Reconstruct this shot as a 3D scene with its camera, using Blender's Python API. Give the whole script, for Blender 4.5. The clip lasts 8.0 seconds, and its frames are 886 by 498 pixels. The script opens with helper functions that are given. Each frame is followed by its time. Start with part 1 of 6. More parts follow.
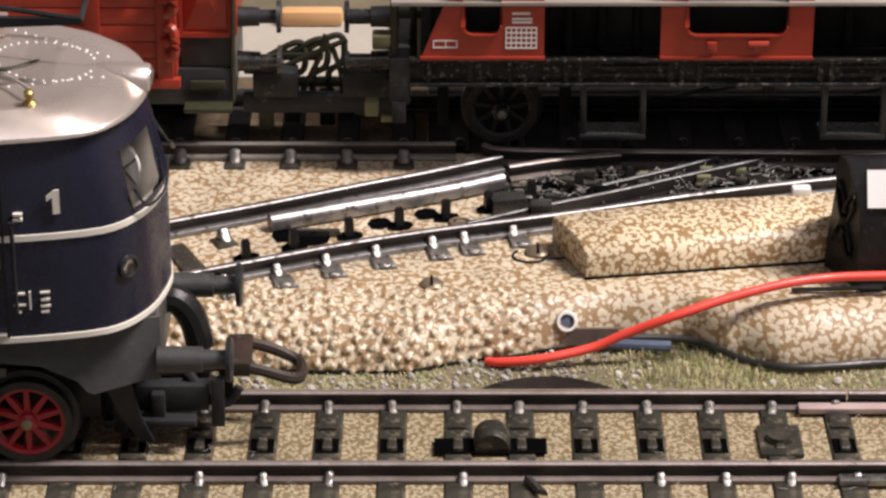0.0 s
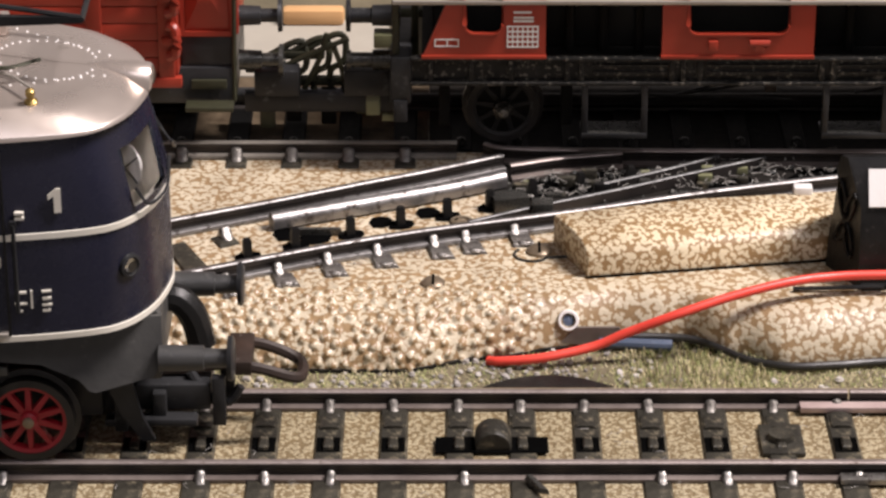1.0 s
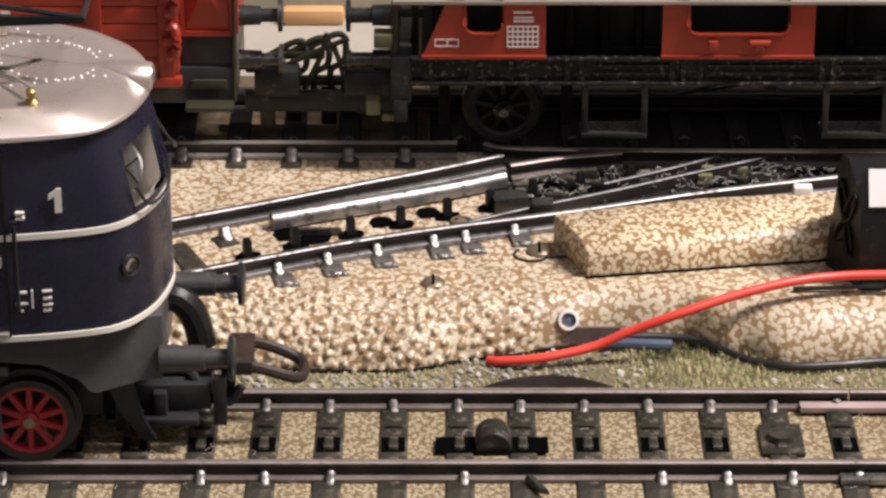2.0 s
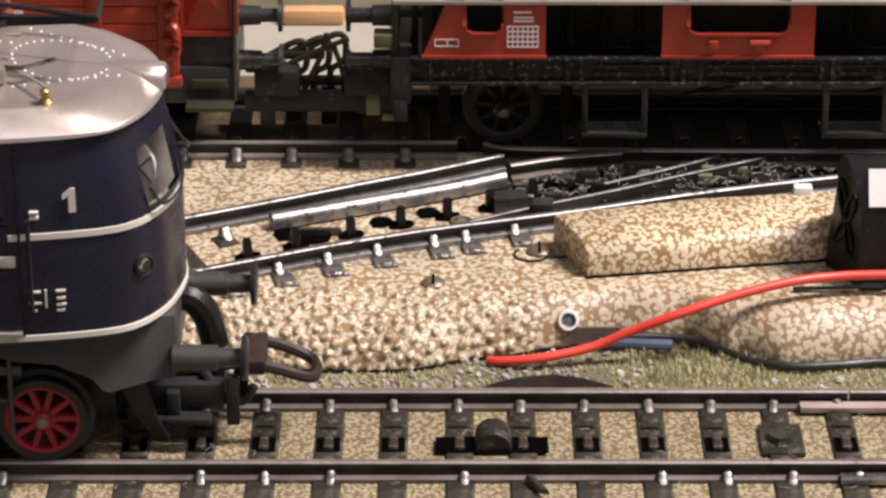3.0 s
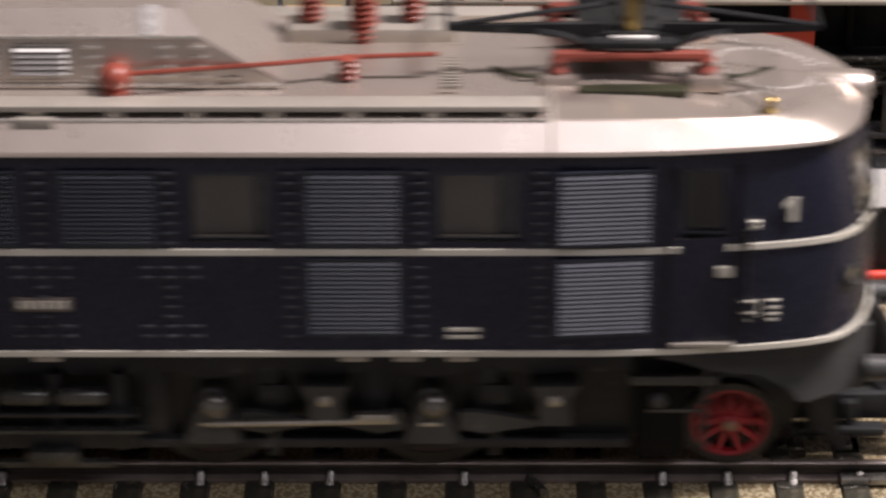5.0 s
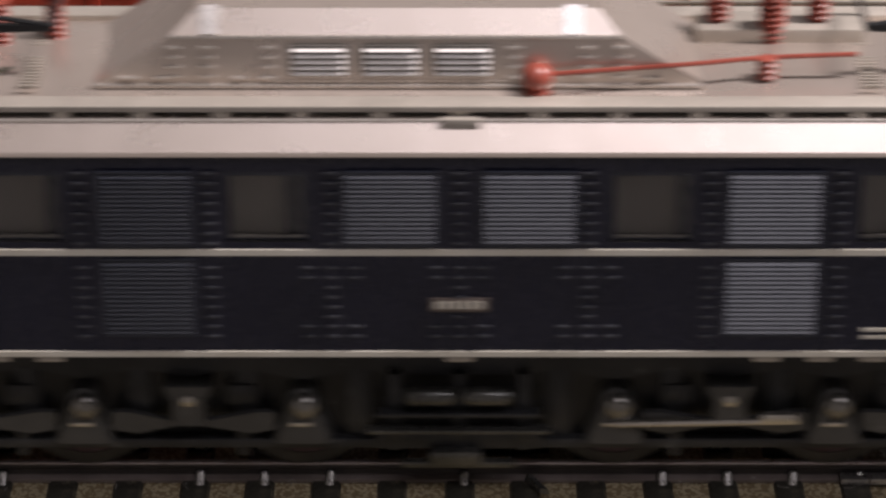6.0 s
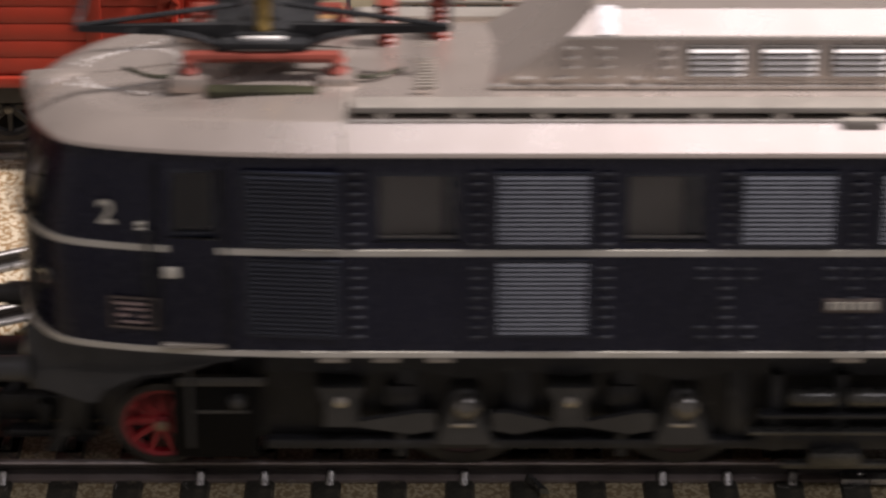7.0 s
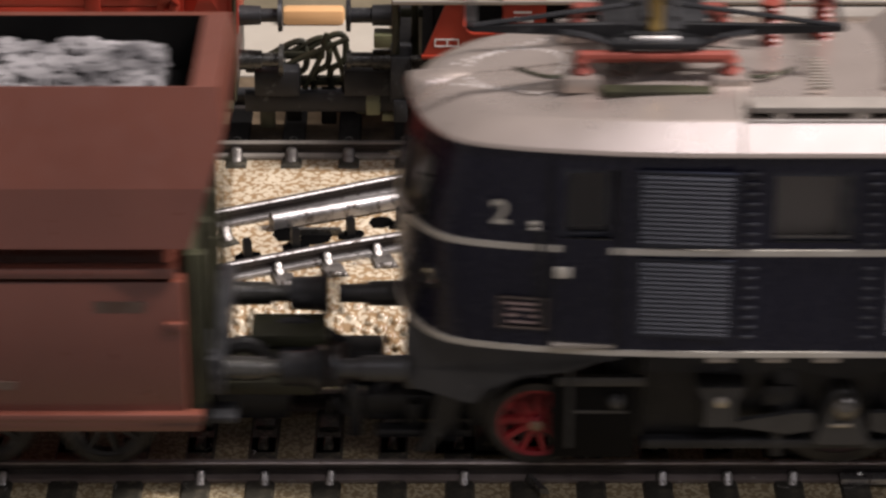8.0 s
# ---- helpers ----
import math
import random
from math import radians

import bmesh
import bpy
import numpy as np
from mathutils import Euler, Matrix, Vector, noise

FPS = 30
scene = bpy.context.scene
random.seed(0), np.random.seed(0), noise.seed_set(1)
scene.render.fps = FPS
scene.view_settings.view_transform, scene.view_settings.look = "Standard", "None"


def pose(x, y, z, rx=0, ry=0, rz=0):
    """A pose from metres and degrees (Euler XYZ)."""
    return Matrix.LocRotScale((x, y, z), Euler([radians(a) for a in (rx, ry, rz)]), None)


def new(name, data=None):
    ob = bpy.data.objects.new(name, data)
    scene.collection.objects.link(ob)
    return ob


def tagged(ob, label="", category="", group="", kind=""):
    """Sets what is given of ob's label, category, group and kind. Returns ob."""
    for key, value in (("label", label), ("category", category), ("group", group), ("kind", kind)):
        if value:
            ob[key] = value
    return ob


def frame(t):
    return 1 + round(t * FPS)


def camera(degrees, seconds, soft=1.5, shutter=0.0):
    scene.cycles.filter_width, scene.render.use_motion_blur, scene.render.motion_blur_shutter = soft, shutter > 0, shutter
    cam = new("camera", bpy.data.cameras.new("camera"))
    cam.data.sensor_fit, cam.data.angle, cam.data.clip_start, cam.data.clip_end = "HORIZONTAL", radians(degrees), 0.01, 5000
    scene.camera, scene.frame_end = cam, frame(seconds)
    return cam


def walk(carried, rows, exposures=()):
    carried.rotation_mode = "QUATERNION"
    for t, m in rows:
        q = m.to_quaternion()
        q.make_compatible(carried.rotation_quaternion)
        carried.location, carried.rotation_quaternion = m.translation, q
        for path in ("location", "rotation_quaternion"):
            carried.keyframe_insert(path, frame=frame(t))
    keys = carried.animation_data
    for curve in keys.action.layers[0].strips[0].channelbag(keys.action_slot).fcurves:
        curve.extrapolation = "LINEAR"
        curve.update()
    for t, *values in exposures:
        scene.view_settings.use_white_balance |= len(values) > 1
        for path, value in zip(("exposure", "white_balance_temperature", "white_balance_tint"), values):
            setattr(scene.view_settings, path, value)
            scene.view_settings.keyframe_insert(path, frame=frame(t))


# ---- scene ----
from mathutils.bvhtree import BVHTree

# H0 scale model railway, built in millimetres and scaled to metres.
MM = 0.001
RT = 9.0            # top of the rails above the board
NEAR, BACK = 0.0, 92.0   # track centre lines

CAM = (0.0, -0.3268, 0.1916)
cam = camera(16.15, 8.0, soft=2.6, shutter=1.0)
walk(cam, [
    (0.0, pose(*CAM, 64.022, 0, -0.030)),
    (0.5, pose(*CAM, 64.005, 0, -0.010)),
    (1.5, pose(*CAM, 64.0, 0, 0)),
    (8.0, pose(*CAM, 64.0, 0, 0)),
], exposures=[(0.0, 0.0), (8.0, 0.0)])

# ---- world and lamps ----
world = bpy.data.worlds.new("room_air")
scene.world = world
world.use_nodes = True
world.node_tree.nodes["Background"].inputs[0].default_value = (1.0, 0.86, 0.72, 1)
world.node_tree.nodes["Background"].inputs[1].default_value = 0.08


def area(name, m, sx, sy, watts, colour):
    d = bpy.data.lights.new(name, "AREA")
    d.shape, d.size, d.size_y, d.energy, d.color = "RECTANGLE", sx, sy, watts, colour
    o = new(name, d)
    o.matrix_world = m
    return o


area("layout_lamp_light", pose(0.70, -0.04, 1.10, 0, 31, 0), 0.46, 0.13, 35.5, (1.0, 0.898, 0.885))
# unseen front light, added for fill and for louvre and roof highlights
area("front_fill_light", pose(0.62, -0.88, 1.36, 30, 0, 0), 1.30, 0.50, 6.2, (0.985, 0.93, 1.04))

# ---- materials ----


def nodes_of(name):
    m = bpy.data.materials.new(name)
    m.use_nodes = True
    nt = m.node_tree
    return m, nt, nt.nodes["Principled BSDF"]


def N(nt, kind, **inputs):
    n = nt.nodes.new(kind)
    for k, v in inputs.items():
        n.inputs[k.replace("_", " ")].default_value = v
    return n


def ramp(nt, src, stops):
    r = nt.nodes.new("ShaderNodeValToRGB")
    r.color_ramp.elements[0].position, r.color_ramp.elements[1].position = stops[0][0], stops[-1][0]
    r.color_ramp.elements[0].color, r.color_ramp.elements[1].color = (*stops[0][1], 1), (*stops[-1][1], 1)
    for p, c in stops[1:-1]:
        r.color_ramp.elements.new(p).color = (*c, 1)
    nt.links.new(src, r.inputs[0])
    return r


def surf(name, a, b, scale=900.0, rough=0.5, metal=0.0, bump=0.15, wear=None, wear_at=0.66, spread=0.15, coat=0.0, spec=0.5):
    """Two-scale varied surface: a and b mixed by coarse noise, fine grain in bump and roughness, optional wear or dust colour in spots."""
    m, nt, p = nodes_of(name)
    L = nt.links.new
    tc = nt.nodes.new("ShaderNodeTexCoord")
    big = N(nt, "ShaderNodeTexNoise", Scale=scale * 0.22, Detail=4.0, Roughness=0.6)
    fine = N(nt, "ShaderNodeTexNoise", Scale=scale * 2.2, Detail=3.0, Roughness=0.6)
    L(tc.outputs["Object"], big.inputs["Vector"])
    L(tc.outputs["Object"], fine.inputs["Vector"])
    r = ramp(nt, big.outputs[0], [(0.35, a), (0.68, b)])
    col = r.outputs[0]
    if wear:
        spot = N(nt, "ShaderNodeTexNoise", Scale=scale * 0.9, Detail=6.0, Roughness=0.7)
        L(tc.outputs["Object"], spot.inputs["Vector"])
        s = ramp(nt, spot.outputs[0], [(wear_at, (0, 0, 0)), (wear_at + 0.10, (1, 1, 1))])
        mix = nt.nodes.new("ShaderNodeMix")
        mix.data_type = "RGBA"
        L(s.outputs[0], mix.inputs[0])
        L(col, mix.inputs[6])
        mix.inputs[7].default_value = (*wear, 1)
        col = mix.outputs[2]
    L(col, p.inputs["Base Color"])
    p.inputs["Metallic"].default_value = metal
    p.inputs["Specular IOR Level"].default_value = spec
    if coat:
        p.inputs["Coat Weight"].default_value = coat
        p.inputs["Coat Roughness"].default_value = 0.15
    mr = N(nt, "ShaderNodeMapRange")
    mr.inputs[3].default_value, mr.inputs[4].default_value = max(0.03, rough - spread), min(1.0, rough + spread)
    L(fine.outputs[0], mr.inputs[0])
    L(mr.outputs[0], p.inputs["Roughness"])
    if bump:
        bp = N(nt, "ShaderNodeBump", Strength=bump, Distance=0.0002)
        L(fine.outputs[0], bp.inputs["Height"])
        L(bp.outputs[0], p.inputs["Normal"])
    return m


def marbled(name, brown, cream, scale, cut, rough, bump, dusty=0.0):
    """Tinplate printed with cream blobs on brown, slightly glossy."""
    m, nt, p = nodes_of(name)
    L = nt.links.new
    tc = nt.nodes.new("ShaderNodeTexCoord")
    warp = N(nt, "ShaderNodeTexNoise", Scale=scale * 0.75, Detail=1.0)
    add = nt.nodes.new("ShaderNodeVectorMath")
    add.operation = "MULTIPLY_ADD"
    L(tc.outputs["Object"], warp.inputs["Vector"])
    L(warp.outputs["Color"], add.inputs[0])
    add.inputs[1].default_value = (0.0011, 0.0011, 0.0011)
    L(tc.outputs["Object"], add.inputs[2])
    n1 = N(nt, "ShaderNodeTexVoronoi", Scale=scale)
    n1.feature = "SMOOTH_F1"
    n1.inputs["Smoothness"].default_value = 0.25
    n2 = N(nt, "ShaderNodeTexNoise", Scale=scale * 0.12, Detail=3.0)
    n3 = N(nt, "ShaderNodeTexNoise", Scale=scale * 3.5, Detail=3.0)
    L(add.outputs[0], n1.inputs["Vector"])
    for n in (n2, n3):
        L(tc.outputs["Object"], n.inputs["Vector"])
    r = ramp(nt, n1.outputs[0], [(cut - 0.03, cream), (cut + 0.03, brown)])
    tint = ramp(nt, n2.outputs[0], [(0.3, (0.72, 0.70, 0.68)), (0.7, (1, 1, 1))])
    mul = nt.nodes.new("ShaderNodeMix")
    mul.data_type, mul.blend_type = "RGBA", "MULTIPLY"
    mul.inputs[0].default_value = 0.8
    L(r.outputs[0], mul.inputs[6])
    L(tint.outputs[0], mul.inputs[7])
    L(mul.outputs[2], p.inputs["Base Color"])
    mr = N(nt, "ShaderNodeMapRange")
    mr.inputs[3].default_value, mr.inputs[4].default_value = rough - 0.08, rough + 0.15
    L(n3.outputs[0], mr.inputs[0])
    L(mr.outputs[0], p.inputs["Roughness"])
    bp = N(nt, "ShaderNodeBump", Strength=bump, Distance=0.0003)
    bp.invert = True
    L(n1.outputs[0], bp.inputs["Height"])
    L(bp.outputs[0], p.inputs["Normal"])
    return m


def glass(name, tint):
    m, nt, p = nodes_of(name)
    p.inputs["Base Color"].default_value = (*tint, 1)
    p.inputs["Roughness"].default_value = 0.05
    p.inputs["Transmission Weight"].default_value = 1.0
    p.inputs["IOR"].default_value = 1.45
    return m


M_PRINT = marbled("printed_tinplate_cover", (0.32, 0.205, 0.095), (0.72, 0.62, 0.43), 1400, 0.53, 0.30, 0.06)
M_BED = marbled("printed_tinplate_ballast", (0.30, 0.203, 0.106), (0.57, 0.50, 0.37), 1220, 0.535, 0.31, 0.2)
M_BALLAST = marbled("dull_printed_ballast", (0.185, 0.137, 0.070), (0.37, 0.315, 0.20), 1650, 0.50, 0.5, 0.6)
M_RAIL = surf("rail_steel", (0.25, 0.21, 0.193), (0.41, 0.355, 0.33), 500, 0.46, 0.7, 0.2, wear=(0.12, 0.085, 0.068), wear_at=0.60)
# dark reflection on the rail sides is painted into this colour
M_RAILWEB = surf("rail_side_darkened", (0.022, 0.019, 0.018), (0.05, 0.043, 0.040), 500, 0.5, 0.5, 0.15)
M_DUSTRAIL = surf("dust_grey_rail", (0.13, 0.118, 0.10), (0.27, 0.245, 0.21), 700, 0.6, 0.2, 0.4, wear=(0.05, 0.042, 0.036), wear_at=0.58)
M_FOOT = surf("rail_foot_dull", (0.12, 0.097, 0.086), (0.22, 0.185, 0.166), 500, 0.5, 0.5, 0.2, wear=(0.06, 0.045, 0.035))
M_BRIGHT = surf("polished_rail", (0.25, 0.24, 0.235), (0.42, 0.41, 0.40), 600, 0.46, 0.95, 0.22, wear=(0.085, 0.072, 0.064), wear_at=0.55)
M_TINNED = surf("tinned_clip", (0.24, 0.23, 0.215), (0.50, 0.48, 0.45), 1400, 0.36, 0.9, 0.6, wear=(0.08, 0.07, 0.06), wear_at=0.52)
M_DULLCLIP = surf("tarnished_clip", (0.10, 0.092, 0.082), (0.24, 0.225, 0.205), 1600, 0.42, 0.7, 0.7, wear=(0.45, 0.43, 0.40), wear_at=0.60)
M_SLEEPER = surf("black_sleeper", (0.022, 0.0205, 0.0165), (0.056, 0.052, 0.040), 800, 0.40, 0.1, 0.6, wear=(0.15, 0.128, 0.088), wear_at=0.56, spec=0.3)
# black for pads and strips that paint the shade of holes and gaps
M_HOLE = surf("hole_shade_black", (0.001, 0.001, 0.001), (0.002, 0.002, 0.002), 500, 0.9, spec=0.02)
M_BLACKPL = surf("black_plastic", (0.006, 0.006, 0.006), (0.014, 0.0135, 0.013), 1100, 0.36, 0, 0.3, wear=(0.085, 0.08, 0.072), wear_at=0.62, spec=0.3)
M_BOARD = surf("painted_board", (0.10, 0.085, 0.05), (0.17, 0.14, 0.085), 300, 0.9, 0, 0.5, wear=(0.06, 0.05, 0.035))
M_GRAVEL = surf("grey_gravel", (0.16, 0.145, 0.13), (0.50, 0.47, 0.44), 900, 0.85, 0, 0.4)
M_GRASS_A = surf("static_grass_green", (0.22, 0.25, 0.085), (0.40, 0.41, 0.18), 400, 0.8)
M_GRASS_B = surf("static_grass_straw", (0.50, 0.43, 0.24), (0.74, 0.66, 0.43), 400, 0.8)
M_REDWIRE = surf("red_wire_sheath", (0.68, 0.055, 0.038), (0.76, 0.08, 0.055), 300, 0.38, 0, 0.05)
M_BLACKWIRE = surf("black_wire_sheath", (0.012, 0.0121, 0.012), (0.03, 0.03, 0.03), 300, 0.35)
M_BLUEWIRE = surf("blue_plug_plastic", (0.05, 0.07, 0.115), (0.10, 0.13, 0.19), 500, 0.35)
M_BRASS = surf("aged_brass", (0.35, 0.24, 0.08), (0.55, 0.40, 0.15), 800, 0.35, 0.9, 0.2)
M_SCREW = surf("old_screw", (0.13, 0.10, 0.065), (0.27, 0.215, 0.15), 900, 0.36, 0.45, 0.3)
M_BLUE = surf("dark_blue_enamel", (0.0100, 0.0104, 0.0205), (0.0148, 0.0152, 0.029), 250, 0.27, 0, 0.04, wear=(0.034, 0.034, 0.042), wear_at=0.64, spec=0.42)
M_BLUE2 = surf("dark_blue_louvre", (0.014, 0.0165, 0.026), (0.022, 0.0255, 0.038), 400, 0.25, 0.0, 0.02, spread=0.04, spec=0.66)
M_CREAM = surf("cream_stripe_paint", (0.58, 0.55, 0.47), (0.70, 0.67, 0.59), 500, 0.35, 0, 0.05, wear=(0.35, 0.32, 0.25), wear_at=0.72)
M_SILVER = surf("silver_roof_paint", (0.53, 0.46, 0.405), (0.63, 0.55, 0.495), 90, 0.29, 0.74, 0.03, wear=(0.34, 0.29, 0.24), wear_at=0.66, spread=0.08)
# lighter blue paints the light that the raised dashes catch
M_RIVET = surf("lit_blue_rivets", (0.036, 0.038, 0.046), (0.068, 0.070, 0.082), 500, 0.3, 0, 0.1)
M_SILVERD = surf("dusty_silver_board", (0.36, 0.33, 0.29), (0.48, 0.44, 0.39), 300, 0.45, 0.45, 0.15)
# darker grey paints the shade between the vent slats
M_VENTBACK = surf("vent_shade_grey", (0.10, 0.092, 0.082), (0.16, 0.148, 0.135), 500, 0.6, 0.2, 0.1)
M_FRAME = surf("dirty_black_underframe", (0.014, 0.0145, 0.0156), (0.034, 0.0345, 0.0358), 400, 0.36, 0.1, 0.25, wear=(0.085, 0.086, 0.087), wear_at=0.60, spec=0.3)
M_DUSTYBLACK = surf("dust_speckled_black", (0.008, 0.008, 0.0076), (0.018, 0.0175, 0.016), 1500, 0.55, 0, 0.3, wear=(0.17, 0.155, 0.13), wear_at=0.55, spec=0.25)
# near-black for covered and inner parts
M_DEEPBLACK = surf("deep_black", (0.0025, 0.0025, 0.0025), (0.005, 0.0048, 0.0045), 600, 0.6, 0, 0.2, wear=(0.02, 0.019, 0.017), wear_at=0.66, spec=0.12)
M_COWL = surf("grey_black_cowl", (0.033, 0.033, 0.0325), (0.060, 0.0595, 0.057), 420, 0.40, 0, 0.25, wear=(0.105, 0.102, 0.096), wear_at=0.62)
M_REDWHEEL = surf("red_wheel", (0.24, 0.006, 0.013), (0.33, 0.011, 0.020), 500, 0.4, 0, 0.05, wear=(0.06, 0.006, 0.008), wear_at=0.64)
M_MAROON = surf("dark_maroon_wheel", (0.022, 0.006, 0.007), (0.050, 0.009, 0.011), 500, 0.5, 0, 0.1)
M_TYRE = surf("dark_tyre", (0.018, 0.017, 0.017), (0.042, 0.040, 0.039), 700, 0.38, 0.5, 0.1)
M_STEELBOX = surf("worn_axlebox", (0.045, 0.045, 0.041), (0.11, 0.108, 0.098), 500, 0.28, 0.6, 0.2)
# worn axle metal, also painting the highlight on the axleboxes
M_AXLECAP = surf("axle_wear_and_glint", (0.10, 0.096, 0.088), (0.22, 0.21, 0.19), 400, 0.24, 0.75, 0.15, wear=(0.04, 0.038, 0.035), wear_at=0.6)
# bright metal that paints the highlights on roof edges and rivets
M_BRIGHTRIVET = surf("highlight_metal", (0.62, 0.58, 0.54), (0.76, 0.72, 0.68), 500, 0.28, 0.8, 0.1)
M_WORNROD = surf("worn_steel_rod", (0.38, 0.36, 0.32), (0.55, 0.52, 0.47), 500, 0.3, 0.9, 0.1)
M_INSUL = surf("red_brown_insulator", (0.17, 0.036, 0.024), (0.27, 0.062, 0.042), 500, 0.33, 0, 0.1, wear=(0.10, 0.05, 0.04), wear_at=0.64)
M_WINDOW = glass("dusty_window_glass", (0.84, 0.83, 0.81))
M_CABIN = surf("cabin_brown", (0.19, 0.17, 0.155), (0.27, 0.245, 0.225), 300, 0.7)
M_HOPPER = surf("red_brown_wagon_paint", (0.110, 0.033, 0.0205), (0.140, 0.044, 0.028), 160, 0.33, 0, 0.06, wear=(0.15, 0.068, 0.047), wear_at=0.66, spec=1.0)
M_FAINT = surf("faded_lettering", (0.12, 0.075, 0.055), (0.19, 0.14, 0.11), 700, 0.5)
M_STONE = surf("pale_load_stone", (0.05, 0.048, 0.05), (0.37, 0.36, 0.36), 420, 0.8, 0, 0.4)
M_VANRED = surf("red_van_paint", (0.26, 0.026, 0.013), (0.35, 0.040, 0.021), 220, 0.40, 0, 0.08, wear=(0.20, 0.022, 0.012), wear_at=0.64)
M_CRANERED = surf("orange_red_plate_paint", (0.27, 0.026, 0.012), (0.34, 0.036, 0.017), 220, 0.42, 0, 0.06, wear=(0.22, 0.05, 0.03), wear_at=0.70)
M_WHITE = surf("white_lettering", (0.66, 0.66, 0.63), (0.76, 0.76, 0.72), 500, 0.5)
M_PALE = surf("pale_card", (0.31, 0.285, 0.235), (0.39, 0.36, 0.30), 200, 0.7, 0, 0.1)
# orange light on the platform's edge strip is painted into this colour
M_WARMSTRIP = surf("warm_light_strip", (0.56, 0.32, 0.14), (0.66, 0.43, 0.22), 150, 0.5, 0, 0.1)
M_OLIVE = surf("olive_drab_coupler", (0.020, 0.020, 0.011), (0.048, 0.049, 0.025), 500, 0.5, 0.2, 0.2)
M_OLIVEPALE = surf("dusty_olive_paint", (0.10, 0.105, 0.05), (0.17, 0.17, 0.09), 500, 0.6, 0, 0.2)
M_RUST = surf("brown_coupler_iron", (0.016, 0.010, 0.007), (0.044, 0.026, 0.018), 600, 0.55, 0.2, 0.2)
M_MILKY = surf("milky_white", (0.62, 0.60, 0.58), (0.74, 0.72, 0.70), 300, 0.4)
M_FLUFF = surf("grey_dust_fluff", (0.22, 0.21, 0.19), (0.42, 0.40, 0.37), 500, 0.9)
M_LINING = surf("pale_cab_lining", (0.66, 0.62, 0.54), (0.74, 0.70, 0.62), 300, 0.6)
M_PINK = surf("pinkish_tarnished_tin", (0.34, 0.25, 0.235), (0.52, 0.41, 0.385), 700, 0.45, 0.2, 0.2, wear=(0.10, 0.06, 0.05))
# near-black and brown beds; under the wagons their colour paints the shade
M_DARKBED = surf("dark_bed", (0.005, 0.0045, 0.004), (0.016, 0.0135, 0.011), 500, 0.75, 0, 0.4, wear=(0.08, 0.065, 0.05), wear_at=0.68, spec=0.15)
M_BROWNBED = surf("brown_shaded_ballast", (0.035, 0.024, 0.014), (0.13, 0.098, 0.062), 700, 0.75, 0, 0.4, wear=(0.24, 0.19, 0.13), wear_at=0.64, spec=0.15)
M_WALL = surf("room_wall_paint", (0.54, 0.53, 0.52), (0.60, 0.59, 0.58), 4, 0.9)
# unseen floor, its grey picked for neutral bounce light
M_FLOORW = surf("grey_floor_covering", (0.22, 0.215, 0.215), (0.31, 0.305, 0.30), 6, 0.7)

# ---- mesh helpers (millimetres) ----


def bm_new():
    return bmesh.new()


def box(bm, x0, x1, y0, y1, z0, z1, bevel=0.0):
    if bevel:
        t = bmesh.new()
        bmesh.ops.create_cube(t, size=1.0)
        for v in t.verts:
            v.co = Vector(((x0 + x1) / 2 + v.co.x * (x1 - x0), (y0 + y1) / 2 + v.co.y * (y1 - y0), (z0 + z1) / 2 + v.co.z * (z1 - z0)))
        bmesh.ops.bevel(t, geom=list(t.edges), offset=bevel, segments=2, affect="EDGES", profile=0.6)
        vs = [bm.verts.new(v.co) for v in t.verts]
        t.verts.index_update()
        for f in t.faces:
            bm.faces.new([vs[v.index] for v in f.verts])
        t.free()
        return
    v = [bm.verts.new((x, y, z)) for z in (z0, z1) for y in (y0, y1) for x in (x0, x1)]
    for q in ((0, 2, 3, 1), (4, 5, 7, 6), (0, 1, 5, 4), (2, 6, 7, 3), (0, 4, 6, 2), (1, 3, 7, 5)):
        bm.faces.new([v[i] for i in q])


def loft(bm, rings, caps=True, closed=True):
    rows = [[bm.verts.new(p) for p in r] for r in rings]
    n = len(rows[0])
    for a, b in zip(rows, rows[1:]):
        for i in range(n if closed else n - 1):
            j = (i + 1) % n
            bm.faces.new((a[i], a[j], b[j], b[i]))
    if caps:
        bm.faces.new(rows[0][::-1])
        bm.faces.new(rows[-1])
    return rows


def frame_at(d):
    d = Vector(d).normalized()
    s = d.cross(Vector((0, 0, 1)))
    if s.length < 1e-4:
        s = Vector((1, 0, 0))
    s.normalize()
    return d, s, s.cross(d)


def cyl(bm, p0, p1, r0, r1=None, seg=14):
    r1 = r0 if r1 is None else r1
    p0, p1 = Vector(p0), Vector(p1)
    _, s, u = frame_at(p1 - p0)
    ring = lambda p, r: [p + s * (r * math.cos(2 * math.pi * i / seg)) + u * (r * math.sin(2 * math.pi * i / seg)) for i in range(seg)]
    loft(bm, [ring(p0, r0), ring(p1, r1)])


def lathe(bm, p0, axis, prof, seg=16):
    """prof: (distance along axis, radius) pairs."""
    p0 = Vector(p0)
    d, s, u = frame_at(axis)
    loft(bm, [[p0 + d * a + s * (r * math.cos(2 * math.pi * i / seg)) + u * (r * math.sin(2 * math.pi * i / seg)) for i in range(seg)] for a, r in prof])


def sweep(bm, path, prof, closed_prof=True, caps=True):
    """prof: (side, up) pairs; side points to the right of travel."""
    path = [Vector(p) for p in path]
    rings = []
    for i, p in enumerate(path):
        d = path[min(i + 1, len(path) - 1)] - path[max(i - 1, 0)]
        _, s, u = frame_at(d)
        rings.append([p + s * a + u * b for a, b in prof])
    loft(bm, rings, caps and closed_prof, closed_prof)


